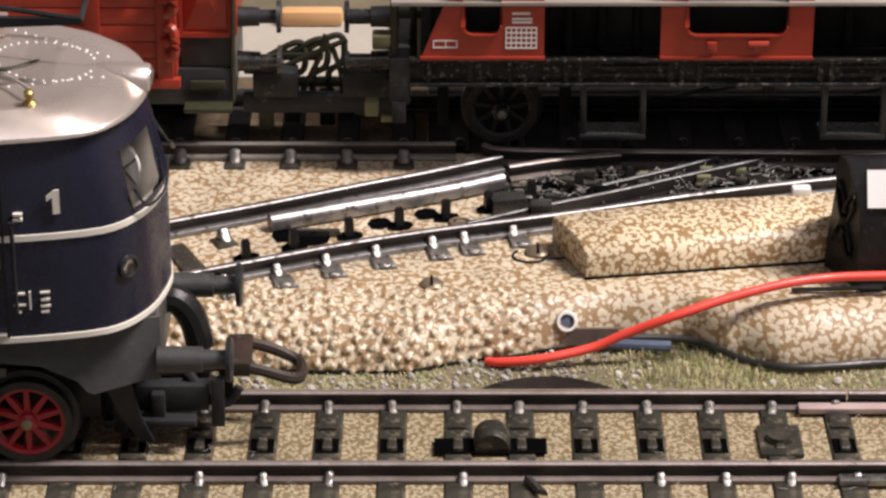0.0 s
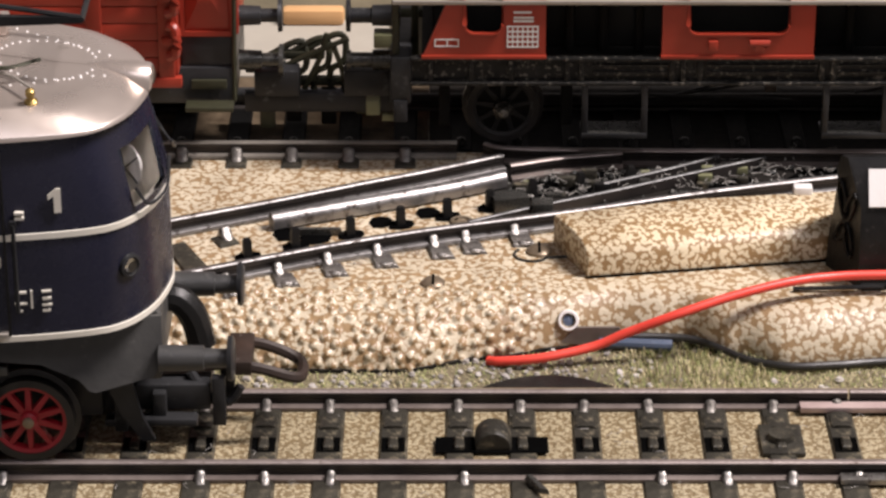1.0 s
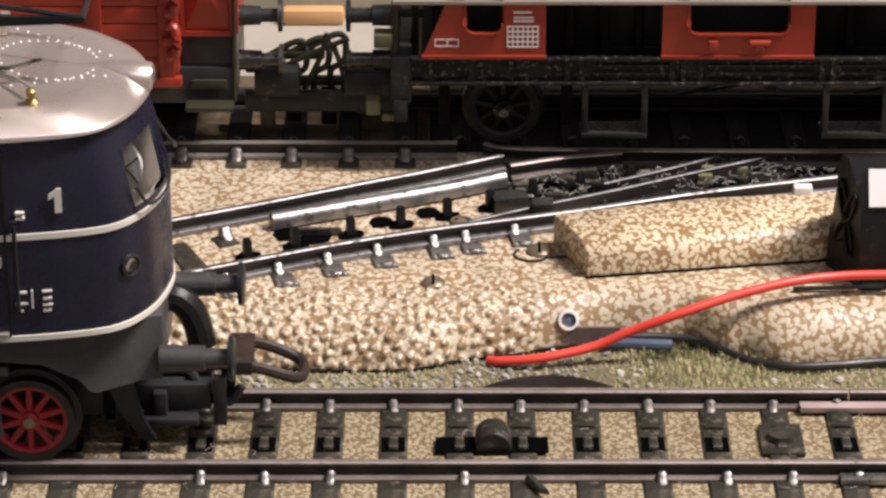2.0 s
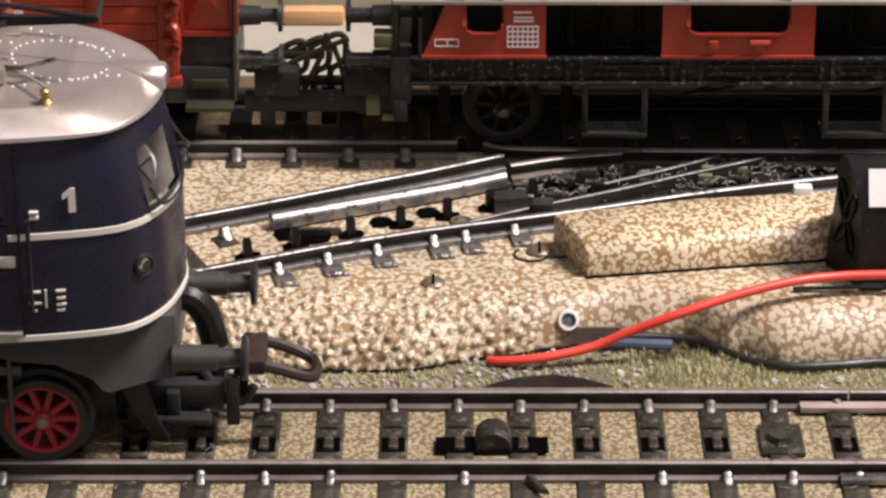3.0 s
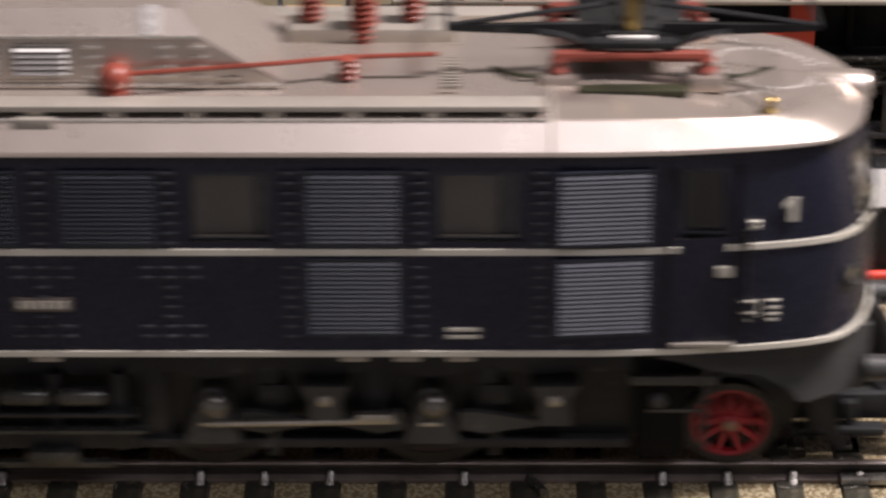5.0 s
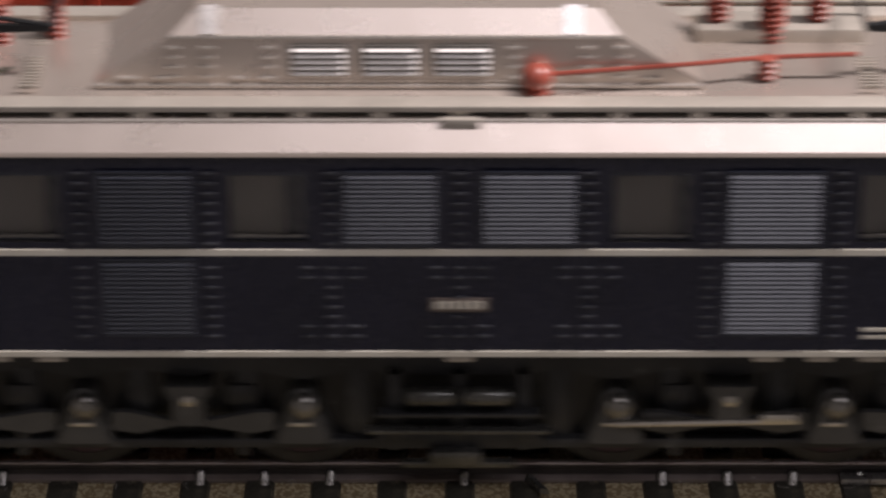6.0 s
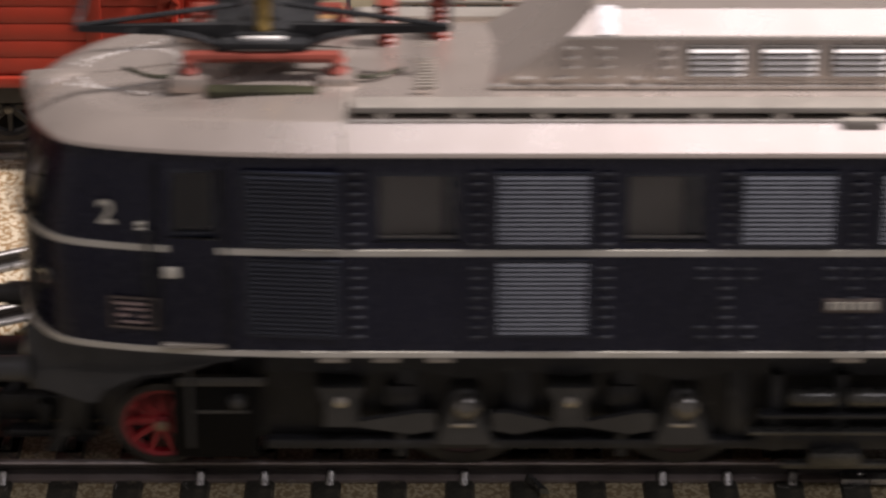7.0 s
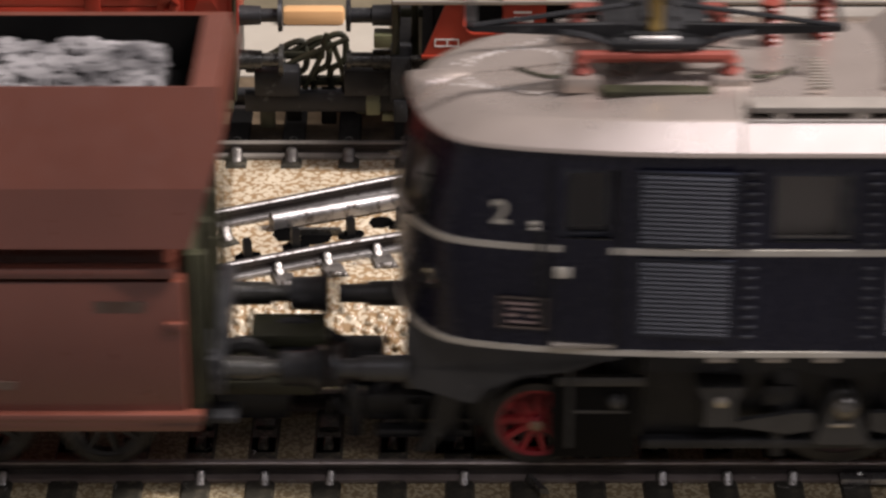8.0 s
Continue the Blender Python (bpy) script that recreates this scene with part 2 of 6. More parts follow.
def circle(r, seg=10):
    return [(r * math.cos(2 * math.pi * i / seg), r * math.sin(2 * math.pi * i / seg)) for i in range(seg)]


def tube(bm, path, r, seg=10):
    sweep(bm, path, circle(r, seg))


def smooth_path(pts, n=8):
    """Catmull-Rom through the points."""
    P = [Vector(p) for p in pts]
    P = [2 * P[0] - P[1]] + P + [2 * P[-1] - P[-2]]
    out = []
    for a, b, c, d in zip(P, P[1:], P[2:], P[3:]):
        for k in range(n):
            t = k / n
            out.append(0.5 * (2 * b + (c - a) * t + (2 * a - 5 * b + 4 * c - d) * t * t + (3 * b - a - 3 * c + d) * t ** 3))
    return out + [P[-2]]


def prism(bm, pts, y0, y1):
    """Outline in x, z pulled from y0 to y1."""
    loft(bm, [[(x, y0, z) for x, z in pts], [(x, y1, z) for x, z in pts]])


def plate_with_hole(bm, outer, hole, y0, y1):
    """Outline and hole of the same number of points in x, z, with depth."""
    n = len(outer)
    of, hf, ob, hb = ([bm.verts.new((x, y, z)) for x, z in q] for q, y in ((outer, y0), (hole, y0), (outer, y1), (hole, y1)))
    for i in range(n):
        j = (i + 1) % n
        for q in ((of[i], of[j], hf[j], hf[i]), (hb[i], hb[j], ob[j], ob[i]), (of[j], of[i], ob[i], ob[j]), (hf[i], hf[j], hb[j], hb[i])):
            bm.faces.new(q)


def mesh_of(name, bm, mats, smooth=35):
    bmesh.ops.recalc_face_normals(bm, faces=list(bm.faces))
    me = bpy.data.meshes.new(name)
    for v in bm.verts:
        v.co *= MM
    if smooth:
        lim = math.cos(radians(smooth))
        bm.normal_update()
        for f in bm.faces:
            f.smooth = True
        for e in bm.edges:
            if len(e.link_faces) == 2 and e.link_faces[0].normal.dot(e.link_faces[1].normal) < lim:
                e.smooth = False
    bm.to_mesh(me)
    bm.free()
    for m in (mats if isinstance(mats, (list, tuple)) else [mats]):
        me.materials.append(m)
    return me


def part(name, bm, material, parent=None, label="", at=(0, 0, 0), smooth=35):
    """One mesh object under a thing or a part."""
    ob = new(name, mesh_of(name, bm, material, smooth))
    ob.location = Vector(at) * MM
    if parent:
        ob.parent = parent
    if label:
        ob["label"] = label
    return ob


def again(ob, at, parent=None, rz=0.0):
    """The same mesh once more as an object of its own, at a place in millimetres."""
    o = new(ob.name.split(".")[0], ob.data)
    o.parent = parent or ob.parent
    o.matrix_basis = pose(at[0] * MM, at[1] * MM, at[2] * MM, 0, 0, rz)
    if "label" in ob:
        o["label"] = ob["label"]
    return o


def thing(name, label, category, at=(0, 0, 0), group="", kind=""):
    ob = new(name)
    ob.location = Vector(at) * MM
    ob.empty_display_size = 0.005
    return tagged(ob, label, category, group, kind)


def solid(name, bm, material, label, category, group="", kind="", smooth=35, at=(0, 0, 0)):
    return tagged(part(name, bm, material, smooth=smooth, at=at), label, category, group, kind)

# ---- room and board ----


def hang_lamp(lx, ly, lz, hx, hy):
    lamp = thing("ceiling_lamp", "added lamp housing hung from the ceiling, out of view", "lamp", (lx, ly, lz), "room lamps")
    bm = bm_new()
    box(bm, -hx, hx, -hy, hy, 5, 30, 4)
    part("lamp_housing", bm, M_MILKY, lamp)
    for x in (-hx * 0.7, hx * 0.7):
        bm = bm_new()
        cyl(bm, (x, 0, 28), (x, 0, 1500 - lz), 3)
        part("hanger_rod", bm, M_MILKY, lamp)


def build_room():
    for name, b, mat, lab in (
        ("floor", (-2000, 2000, -2000, 2000, -950, -900), M_FLOORW, "plain grey floor of the hobby room"),
        ("ceiling", (-2000, 2000, -2000, 2000, 1500, 1550), M_WALL, "plain painted ceiling over the layout"),
        ("wall_north", (-2000, 2000, 1950, 2000, -900, 1500), M_WALL, "plain beige room wall"),
        ("wall_south", (-2000, 2000, -2000, -1950, -900, 1500), M_WALL, "plain beige room wall"),
        ("wall_east", (1950, 2000, -1950, 1950, -900, 1500), M_WALL, "plain beige room wall"),
        ("wall_west", (-2000, -1950, -1950, 1950, -900, 1500), M_WALL, "plain beige room wall"),
    ):
        bm = bm_new()
        box(bm, *b)
        solid(name, bm, mat, lab, name.split("_")[0], kind="structure", smooth=0)
    # unseen front edge kept close to the track to darken reflections
    bm = bm_new()
    box(bm, -900, 900, -46, 900, -20, 0, 0.5)
    solid("ground", bm, M_BOARD, "earth-brown painted layout board under the tracks", "ground", kind="structure", smooth=0)
    tr = thing("board_trestle", "plain grey trestle carrying the layout board", "trestle", (0, 0, -900))
    for x in (-850, 850):
        for y in (-18, 860):
            bm = bm_new()
            box(bm, x - 25, x + 25, y - 25, y + 25, 0, 880)
            part("leg", bm, M_FLOORW, tr, smooth=0)
    # added housings above both lights; the second one covers the front fill
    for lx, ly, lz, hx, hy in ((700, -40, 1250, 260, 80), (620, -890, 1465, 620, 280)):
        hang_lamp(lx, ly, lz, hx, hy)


build_room()

# ---- track pieces ----
RAIL_HEAD = [(-0.52, -0.27), (0.52, -0.27), (0.52, -0.22), (0.47, -0.13), (0.38, -0.05), (0.24, 0.0), (-0.24, 0.0), (-0.38, -0.05), (-0.47, -0.13), (-0.52, -0.22)]
RAIL_WEB = [(-0.28, -1.75), (0.28, -1.75), (0.28, -0.95), (0.53, -0.75), (0.53, -0.25), (-0.53, -0.25), (-0.53, -0.75), (-0.28, -0.95)]
ROUND_FOOT = [(-1.2, -2.35), (1.2, -2.35), (1.22, -2.0), (1.12, -1.8), (0.92, -1.7), (0.45, -1.68), (-0.45, -1.68), (-0.92, -1.7), (-1.12, -1.8), (-1.22, -2.0)]
RAIL_FOOT = [(-1.15, -2.35), (1.15, -2.35), (1.15, -1.95), (0.5, -1.7), (-0.5, -1.7), (-1.15, -1.95)]


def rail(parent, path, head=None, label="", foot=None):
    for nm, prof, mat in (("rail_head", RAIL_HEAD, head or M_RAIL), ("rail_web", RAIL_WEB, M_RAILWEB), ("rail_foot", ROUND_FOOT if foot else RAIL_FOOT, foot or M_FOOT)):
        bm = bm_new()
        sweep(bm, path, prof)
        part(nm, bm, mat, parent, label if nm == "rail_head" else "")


def clip_mesh(material):
    bm = bm_new()
    prof = [(-1.0, 0.0), (1.3, 0.0), (1.25, 0.35), (0.95, 0.6), (0.55, 0.8), (0.3, 1.3), (0.05, 1.6), (-0.25, 1.68), (-0.55, 1.45), (-0.8, 0.95), (-1.0, 0.5)]
    loft(bm, [[(x, -a * k, z * k) for a, z in prof] for x, k in ((-0.68, 0.7), (-0.55, 0.9), (-0.25, 1.0), (0.25, 1.0), (0.55, 0.9), (0.68, 0.7))])
    return mesh_of("rail_clip", bm, material, 50)


CLIP = clip_mesh(M_TINNED)
DULL_CLIP = clip_mesh(M_DULLCLIP)


def put(mesh, parent, at, rz=0.0, name=None, scale=None):
    o = new(name or mesh.name.split(".")[0], mesh)
    o.parent = parent
    o.matrix_basis = pose(at[0] * MM, at[1] * MM, at[2] * MM, 0, 0, rz)
    if scale:
        o.scale = scale
    return o


def near_track():
    t = thing("model_track", "tinplate model track with black sleepers and steel rails", "track", (0, NEAR, 0))
    bm = bm_new()
    prof = [(-20, 0), (-18.6, 0.9), (-14.6, 5.9), (-13.2, 6.5), (13.2, 6.5), (14.6, 5.9), (18.6, 0.9), (20, 0)]
    loft(bm, [[(x, y, z) for y, z in prof] for x in (-420, 420)])
    part("roadbed", bm, M_BALLAST, t, "printed beige ballast tinplate")
    for y, a in ((-8.9, 0), (8.4, 0)):
        for x0, x1 in ((-420, -56.1), (-55.9, 49.4 + (y < 0) * 20), (49.7 + (y < 0) * 20, 420)):
            rail(t, [(x0, y, RT), (x1, y, RT)])
    # sleepers: top plate between the rails, two ends outside, stud and a black pad for its well
    bm = bm_new()
    prof = [(-1.75, 0), (1.75, 0), (1.45, 0.42), (-1.45, 0.42)]
    loft(bm, [[(x, y, z) for x, z in prof] for y in (-6.6, 7.2)])
    mid = mesh_of("sleeper", bm, M_SLEEPER)
    bm = bm_new()
    prof = [(-1.75, 0), (1.75, 0), (1.45, 0.4), (-1.45, 0.4)]
    loft(bm, [[(x, y, z) for x, z in prof] for y in (-2.9, 1.5)])
    end = mesh_of("sleeper_end", bm, M_SLEEPER)
    # flat black pad in place of a shaded well
    bm = bm_new()
    box(bm, -1.42, 1.42, -1.75, 1.75, 0, 0.05)
    well = mesh_of("stud_well_pad", bm, M_HOLE, 0)
    bm = bm_new()
    loft(bm, [[(x * k, y * k, z) for x, y in ((-0.55, -0.9), (0.55, -0.9), (0.65, 0), (0.5, 1.9), (-0.5, 1.9), (-0.65, 0))] for z, k in ((0, 1), (0.45, 0.95), (0.65, 0.6))])
    stud = mesh_of("contact_stud", bm, M_SLEEPER)
    bm = bm_new()
    loft(bm, [[(x * k, y, z) for x, z in ((-1.35, 0), (1.35, 0), (1.2, 0.28), (0.7, 0.42), (-0.7, 0.42), (-1.2, 0.28))] for y, k in ((-0.3, 0.9), (0.1, 1.0), (2.6, 1.0), (3.2, 0.8))])
    saddle = mesh_of("sleeper_saddle", bm, M_SLEEPER, 40)
    s = 7.72
    for k in range(-26, 27):
        x = -13.6 + k * s
        far = abs(x + 10) > 95
        xs = x + random.uniform(-0.12, 0.12)
        put(mid, t, (xs, 0, 6.5), random.uniform(-0.6, 0.6))
        put(end, t, (xs, -11.6, 6.5))
        put(end, t, (xs, 11.5, 6.5), scale=(1, 0.5, 1))
        if far:
            continue
        put(well, t, (xs, -1.6, 6.93))
        put(stud, t, (xs, -2.0, 6.9))
        put(saddle, t, (xs, 2.6 + random.uniform(-0.3, 0.3), 6.88), random.uniform(-2, 2))
        put(DULL_CLIP, t, (xs - 0.1, 7.45, 6.62), random.uniform(-9, 9), scale=(random.uniform(0.8, 1.0), 0.95, random.uniform(0.8, 0.95)))
        if k not in (1, 3, 4, -3, -4):
            put(CLIP, t, (xs + 0.55, -9.95, 6.62), random.uniform(-9, 9), scale=(random.uniform(0.8, 0.95), 0.9, random.uniform(0.8, 0.95)))
    # joint plates at the rail ends
    for x0, x1, y, m, lab in ((43.5, 60, 7.0, M_PINK, "pinkish tarnished joint plate"), (46.5, 62, -10.3, M_TINNED, "tinned joint plate"), (-60, -54, -10.4, M_FOOT, "")):
        bm = bm_new()
        box(bm, x0, x1, y - 0.9, y + 0.75, 7.0, 7.75, 0.12)
        part("joint_plate", bm, m, t, lab)
    # pointed bent tongue lying by the outer rail
    bm = bm_new()
    loft(bm, [[(11.2, -13.6, 7.3), (12.4, -13.9, 7.3), (12.2, -13.8, 7.9), (11.3, -13.5, 7.9)], [(9.5, -10.4, 7.2), (10.6, -10.4, 7.2), (10.4, -10.4, 8.0), (9.8, -10.4, 8.0)]])
    part("contact_tongue", bm, M_STEELBOX, t, "bent grey metal contact tongue")
    # drum between two sleepers, with a black pad for its well's shade
    bm = bm_new()
    box(bm, -0.9, 12.6, -3.6, 0.2, 6.94, 7.03)
    part("drum_well_pad", bm, M_HOLE, t)
    bm = bm_new()
    lathe(bm, (6.0, -3.2, 7.3), (0, 1, 0.0), [(0, 2.0), (0.3, 2.2), (3.6, 2.2), (4.4, 1.7), (4.7, 0.8)], 24)
    part("contact_drum", bm, M_SLEEPER, t, "black drum-shaped contact housing")
    bm = bm_new()
    cyl(bm, (40.5, -0.5, 6.6), (40.5, -0.5, 8.0), 1.7, 1.5, 18)
    box(bm, 38.0, 43.2, -4, 3.2, 6.5, 7.2, 0.3)
    part("rail_terminal", bm, M_SLEEPER, t, "black feeder terminal under a sleeper")
    return t


def arc(p0, p1, sag, n=14):
    """Bowed line from p0 to p1; sag bends it to the left of travel."""
    p0, p1 = Vector(p0), Vector(p1)
    d = p1 - p0
    nrm = Vector((-d.y, d.x, 0)).normalized()
    return [p0 + d * (i / n) + nrm * (4 * sag * (i / n) * (1 - i / n)) for i in range(n + 1)]


def lerp_table(tab, x):
    for (a, u), (b, v) in zip(tab, tab[1:]):
        if x <= b:
            t = max(0.0, (x - a) / (b - a))
            t = t * t * (3 - 2 * t)
            return u + (v - u) * t
    return tab[-1][1]


EDGE = [(-75, 33), (-30, 31), (-16, 29.6), (-6, 29.6), (6, 33.2), (16, 36.0), (24, 38.0), (31, 37.6), (38, 34.2), (45, 31.4), (58, 32.2), (75, 33)]
CREST = [(-75, 39), (-28, 38.0), (-6, 38.6), (5, 38.8), (12, 40.2), (23, 41.8), (30, 41.2), (38, 38.2), (47, 37.8), (58, 39.0), (75, 39.5)]


def turnout_bed(t):
    """Pressed tinplate bed: a rounded front skirt, knobbly on one stretch, and a flat top."""
    random.seed(5)
    step = 0.22
    xs = np.arange(-75, 75.01, step)
    rows = np.concatenate([np.linspace(0, 1, 54), 1 + np.arange(1, 34) * 0.24, 9 + np.arange(1, 70) * 0.42, np.array([40, 50, 60, 72])])
    yb = np.array([lerp_table(EDGE, x) for x in xs])
    yc = np.array([lerp_table(CREST, x) for x in xs])
    X = np.repeat(xs[None, :], len(rows), 0)
    Y, Z = np.zeros_like(X), np.zeros_like(X)
    NY, NZ = np.zeros_like(X), np.ones_like(X)
    for i, s in enumerate(rows):
        if s <= 1:
            a = s * math.pi / 2
            Y[i] = yb + (yc - yb) * (1 - math.cos(a)) ** 0.8
            Z[i] = 6.5 * math.sin(a) ** 0.9
            NY[i], NZ[i] = -math.cos(a), math.sin(a)
        else:
            Y[i], Z[i] = yc + (s - 1), 6.5
    # pressed stones, spread by the distance along the skirt
    mid = int((0 + 75) / step)
    run = np.concatenate([[0.0], np.cumsum(np.hypot(np.diff(Y[:, mid]), np.diff(Z[:, mid])))])
    V = np.repeat(run[:, None], len(xs), 1)
    H = np.zeros_like(X)
    pts = []
    tries = 0
    while tries < 6500:
        tries += 1
        x, y = random.uniform(-40, 12.5), random.uniform(0.3, 17.5)
        d = 1.26 + 0.25 * random.random()
        if all((x - p[0]) ** 2 + (y - p[1]) ** 2 > d * d for p in pts):
            pts.append((x, y, random.uniform(0.50, 0.68)))
    for x, y, r in pts:
        f = 1.0 if y < 12 else max(0.25, 1 - (y - 12) / 5)
        f *= min(1.0, max(0.0, (13.5 - x) / 4))
        j0, j1 = max(0, int((x - 1 + 75) / step)), min(len(xs), int((x + 1 + 75) / step) + 1)
        if j0 >= j1:
            continue
        d2 = (X[:, j0:j1] - x) ** 2 + (V[:, j0:j1] - y) ** 2
        H[:, j0:j1] = np.maximum(H[:, j0:j1], f * 0.80 * np.sqrt(np.maximum(0, r * r - d2)))
    G = np.zeros_like(X)
    for i in range(len(rows)):
        if Y[i].max() < 40 or rows[i] > 37:
            continue
        for j in range(len(xs)):
            G[i, j] = 0.10 * noise.noise((X[i, j] * 1.25, Y[i, j] * 1.25, 3.0))
    flat = (X < 16) | (Y > 62)
    H = H + np.where(flat, G, G * 0.15)
    Y, Z = Y + NY * H, Z + NZ * H
    n, m = X.shape
    verts = np.stack([X, Y, Z], -1).reshape(-1, 3) * MM
    idx = np.arange(n * m).reshape(n, m)
    faces = np.stack([idx[:-1, :-1], idx[:-1, 1:], idx[1:, 1:], idx[1:, :-1]], -1).reshape(-1, 4)
    me = bpy.data.meshes.new("turnout_bed")
    me.from_pydata(verts.tolist(), [], faces.tolist())
    for p in me.polygons:
        p.use_smooth = True
    me.materials.append(M_BED)
    ob = new("turnout_bed", me)
    ob.parent = t
    ob["label"] = "pressed tinplate bed printed as beige ballast"
    bm = bm_new()
    loft(bm, [[(x, lerp_table(EDGE, x) + dy, z) for dy, z in ((-0.35, 0.02), (-0.35, 0.5), (0.3, 0.5), (0.3, 0.02))] for x in np.linspace(-75, 75, 70)])
    part("bed_rim", bm, M_BLACKPL, t, "black lower rim of the bed")


FRONT_RAIL = [(-62, 28.5), (-44, 36.6), (-32.2, 41.8), (-22.8, 45.9), (-13.9, 49.7), (-1.8, 54.1), (14.4, 58.9), (24.6, 62.2), (36.6, 66.2), (54.4, 71.0), (75, 75.5)]
FAR_RAIL = [(-62, 45.0), (-48, 52.0), (-36.3, 57.4), (-23.8, 63.0), (-11.3, 69.0), (-1.9, 73.3), (8.5, 78.6)]


def turnout():
    t = thing("model_turnout", "tinplate model turnout with curved rails and beige bed", "turnout", (0, 0, 0))
    turnout_bed(t)
    z = lambda pts, h=RT: smooth_path([(x, y, h) for x, y in pts], 5)
    rail(t, z(FRONT_RAIL), M_BRIGHT, "shiny curved running rail", M_BRIGHT)
    rail(t, z(FAR_RAIL), M_BRIGHT, "shiny curved running rail", M_BRIGHT)
    rail(t, [(-75, 82.9, RT), (2, 82.9, RT)], M_DUSTRAIL, "dusty straight rail", M_DUSTRAIL)
    rail(t, z([(6, 82.6), (9.4, 81.0), (25, 80.2), (75, 79.6)]))
    rail(t, z([(9.5, 75.0), (17, 77.6), (25.5, 79.2)]))
    # back rail: the wagons' shade is painted on as near-black
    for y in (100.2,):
        rail(t, [(-75, y, RT), (75, y, RT)], M_RAILWEB, "back rail painted dark for the wagons' shade", M_RAILWEB)
    # bright wing rail and moving blades
    bm = bm_new()
    path = smooth_path([(-23.5, 58.9, 8.6), (-11.2, 63.9, 8.6), (1.7, 69.3, 8.6), (8.6, 72.8, 8.6)], 6)
    sweep(bm, path, [(-1.1, -1.7), (1.1, -1.7)] + [(1.1 * math.cos(a), -0.75 + 1.1 * math.sin(a)) for a in np.linspace(0, math.pi, 13)])
    part("wing_rail", bm, M_BRIGHT, t, "bright rounded wing rail")
    bm = bm_new()
    sweep(bm, smooth_path([(x, y, 8.4) for x, y in [(-50.6, 46.6), (-45.0, 49.5), (-39.7, 52.5)]], 5), [(-0.8, -1.6), (0.8, -1.6), (0.8, -0.5), (0.5, 0.1), (-0.5, 0.1), (-0.8, -0.5)])
    part("wing_rail", bm, M_BRIGHT, t, "bright rounded wing rail")
    for pts in [[(-47.9, 48.1), (-45.4, 49.1), (-41.9, 41.6), (-45.1, 40.3)], [(-44.0, 50.3), (-41.1, 51.7), (-36.6, 44.0), (-39.9, 42.1)], [(-37.3, 52.6), (-35.1, 54.1), (-31.5, 46.7), (-34.4, 45.5)]]:
        bm = bm_new()
        loft(bm, [[(x, y, h) for x, y in pts] for h in (6.2, 7.0)])
        part("sleeper", bm, M_SLEEPER, t, "black slanting sleeper", smooth=0)
    for pts in ([(3.5, 57.6), (12.9, 62.6), (24.9, 68.3), (34.7, 73.4), (46, 79)], [(22.5, 70), (31, 74.5), (39.5, 79.5)]):
        bm = bm_new()
        sweep(bm, smooth_path([(x, y, 8.3) for x, y in pts], 5), [(-0.3, -1.5), (0.3, -1.5), (0.35, 0), (-0.35, 0)])
        bl = part("point_blade", bm, M_RAILWEB, t, "thin dark moving point blade")
        # thin grey strip paints the glint along the blade
        bm = bm_new()
        sweep(bm, smooth_path([(x, y, 8.36) for x, y in pts], 5), [(-0.22, -0.12), (0.3, -0.12), (0.3, -0.06), (0.18, 0.04), (-0.22, 0.04)])
        part("blade_glint_strip", bm, M_COWL, bl, "thin grey strip painting the blade's glint")
    bm = bm_new()
    box(bm, 12.2, 15.2, 61.2, 63.6, 6.6, 9.2, 0.3)
    part("blade_joint", bm, M_STEELBOX, t, "grey blade pivot block")
    # clips with black bases along the curved front rail and the straight rail
    bm = bm_new()
    loft(bm, [[(x * k, y * k, h) for x, y in ((-1.5, -1.7), (1.5, -1.7), (1.5, 1.5), (-1.5, 1.5))] for h, k in ((0, 1), (0.35, 0.9), (0.5, 0.7))])
    base = mesh_of("clip_base", bm, M_SLEEPER)
    bm = bm_new()
    loft(bm, [[(x * k + 0.25 * (1 - h), y * k - 0.6, h) for x, y in ((-1.75, 1.9), (1.25, 1.9), (2.3, -1.7), (-0.9, -2.0))] for h, k in ((0, 1), (0.35, 0.95), (0.55, 0.8))])
    long_base = mesh_of("clip_base", bm, M_DULLCLIP, 50)
    bm = bm_new()
    lathe(bm, (0, 0, 0), (0, 0, 1), [(0, 1.3), (0.25, 1.2), (0.42, 0.75), (0.5, 0.2)], 12)
    solder = mesh_of("solder_tag", bm, M_TINNED, 60)
    for x, y, a in ((-28.6, 41.4, 26), (-21.8, 44.6, 24), (-15.4, 47.6, 22), (-8.8, 50.3, 21), (-1.2, 53.0, 19), (3.1, 54.5, 18), (9.8, 56.8, 17)):
        put(long_base, t, (x + 0.45, y - 1.1, 6.5), (a - 20) * 0.6)
        put(CLIP, t, (x - 0.1, y + 0.35, 6.6), a)
        put(solder, t, (x + 1.25, y - 3.1, 6.85), a - 20, scale=(0.8, 0.5, 0.9))
    for x, y, a in ((-29.6, 55.0, 28), ):
        put(base, t, (x, y, 6.5), a)
        put(CLIP, t, (x, y + 0.7, 6.6), a, scale=(1.2, 1.2, 1.1))
    for x in (-37.4, -29.6, -21.7, -13.5, -5.4):
        put(base, t, (x, 80.6, 6.5))
        put(DULL_CLIP, t, (x, 81.6, 6.6), scale=(1.25, 1.25, 1.15))
    # contact studs: upright black pegs on flat black pads that paint the wells' shade
    bm = bm_new()
    loft(bm, [[(x * k, y * k, h) for x, y in ((-0.55, -0.4), (0.55, -0.4), (0.55, 0.4), (-0.55, 0.4))] for h, k in ((-0.1, 1.1), (2.4, 1.0), (2.8, 0.7))])
    peg = mesh_of("stud_peg", bm, M_BLACKPL)
    bm = bm_new()
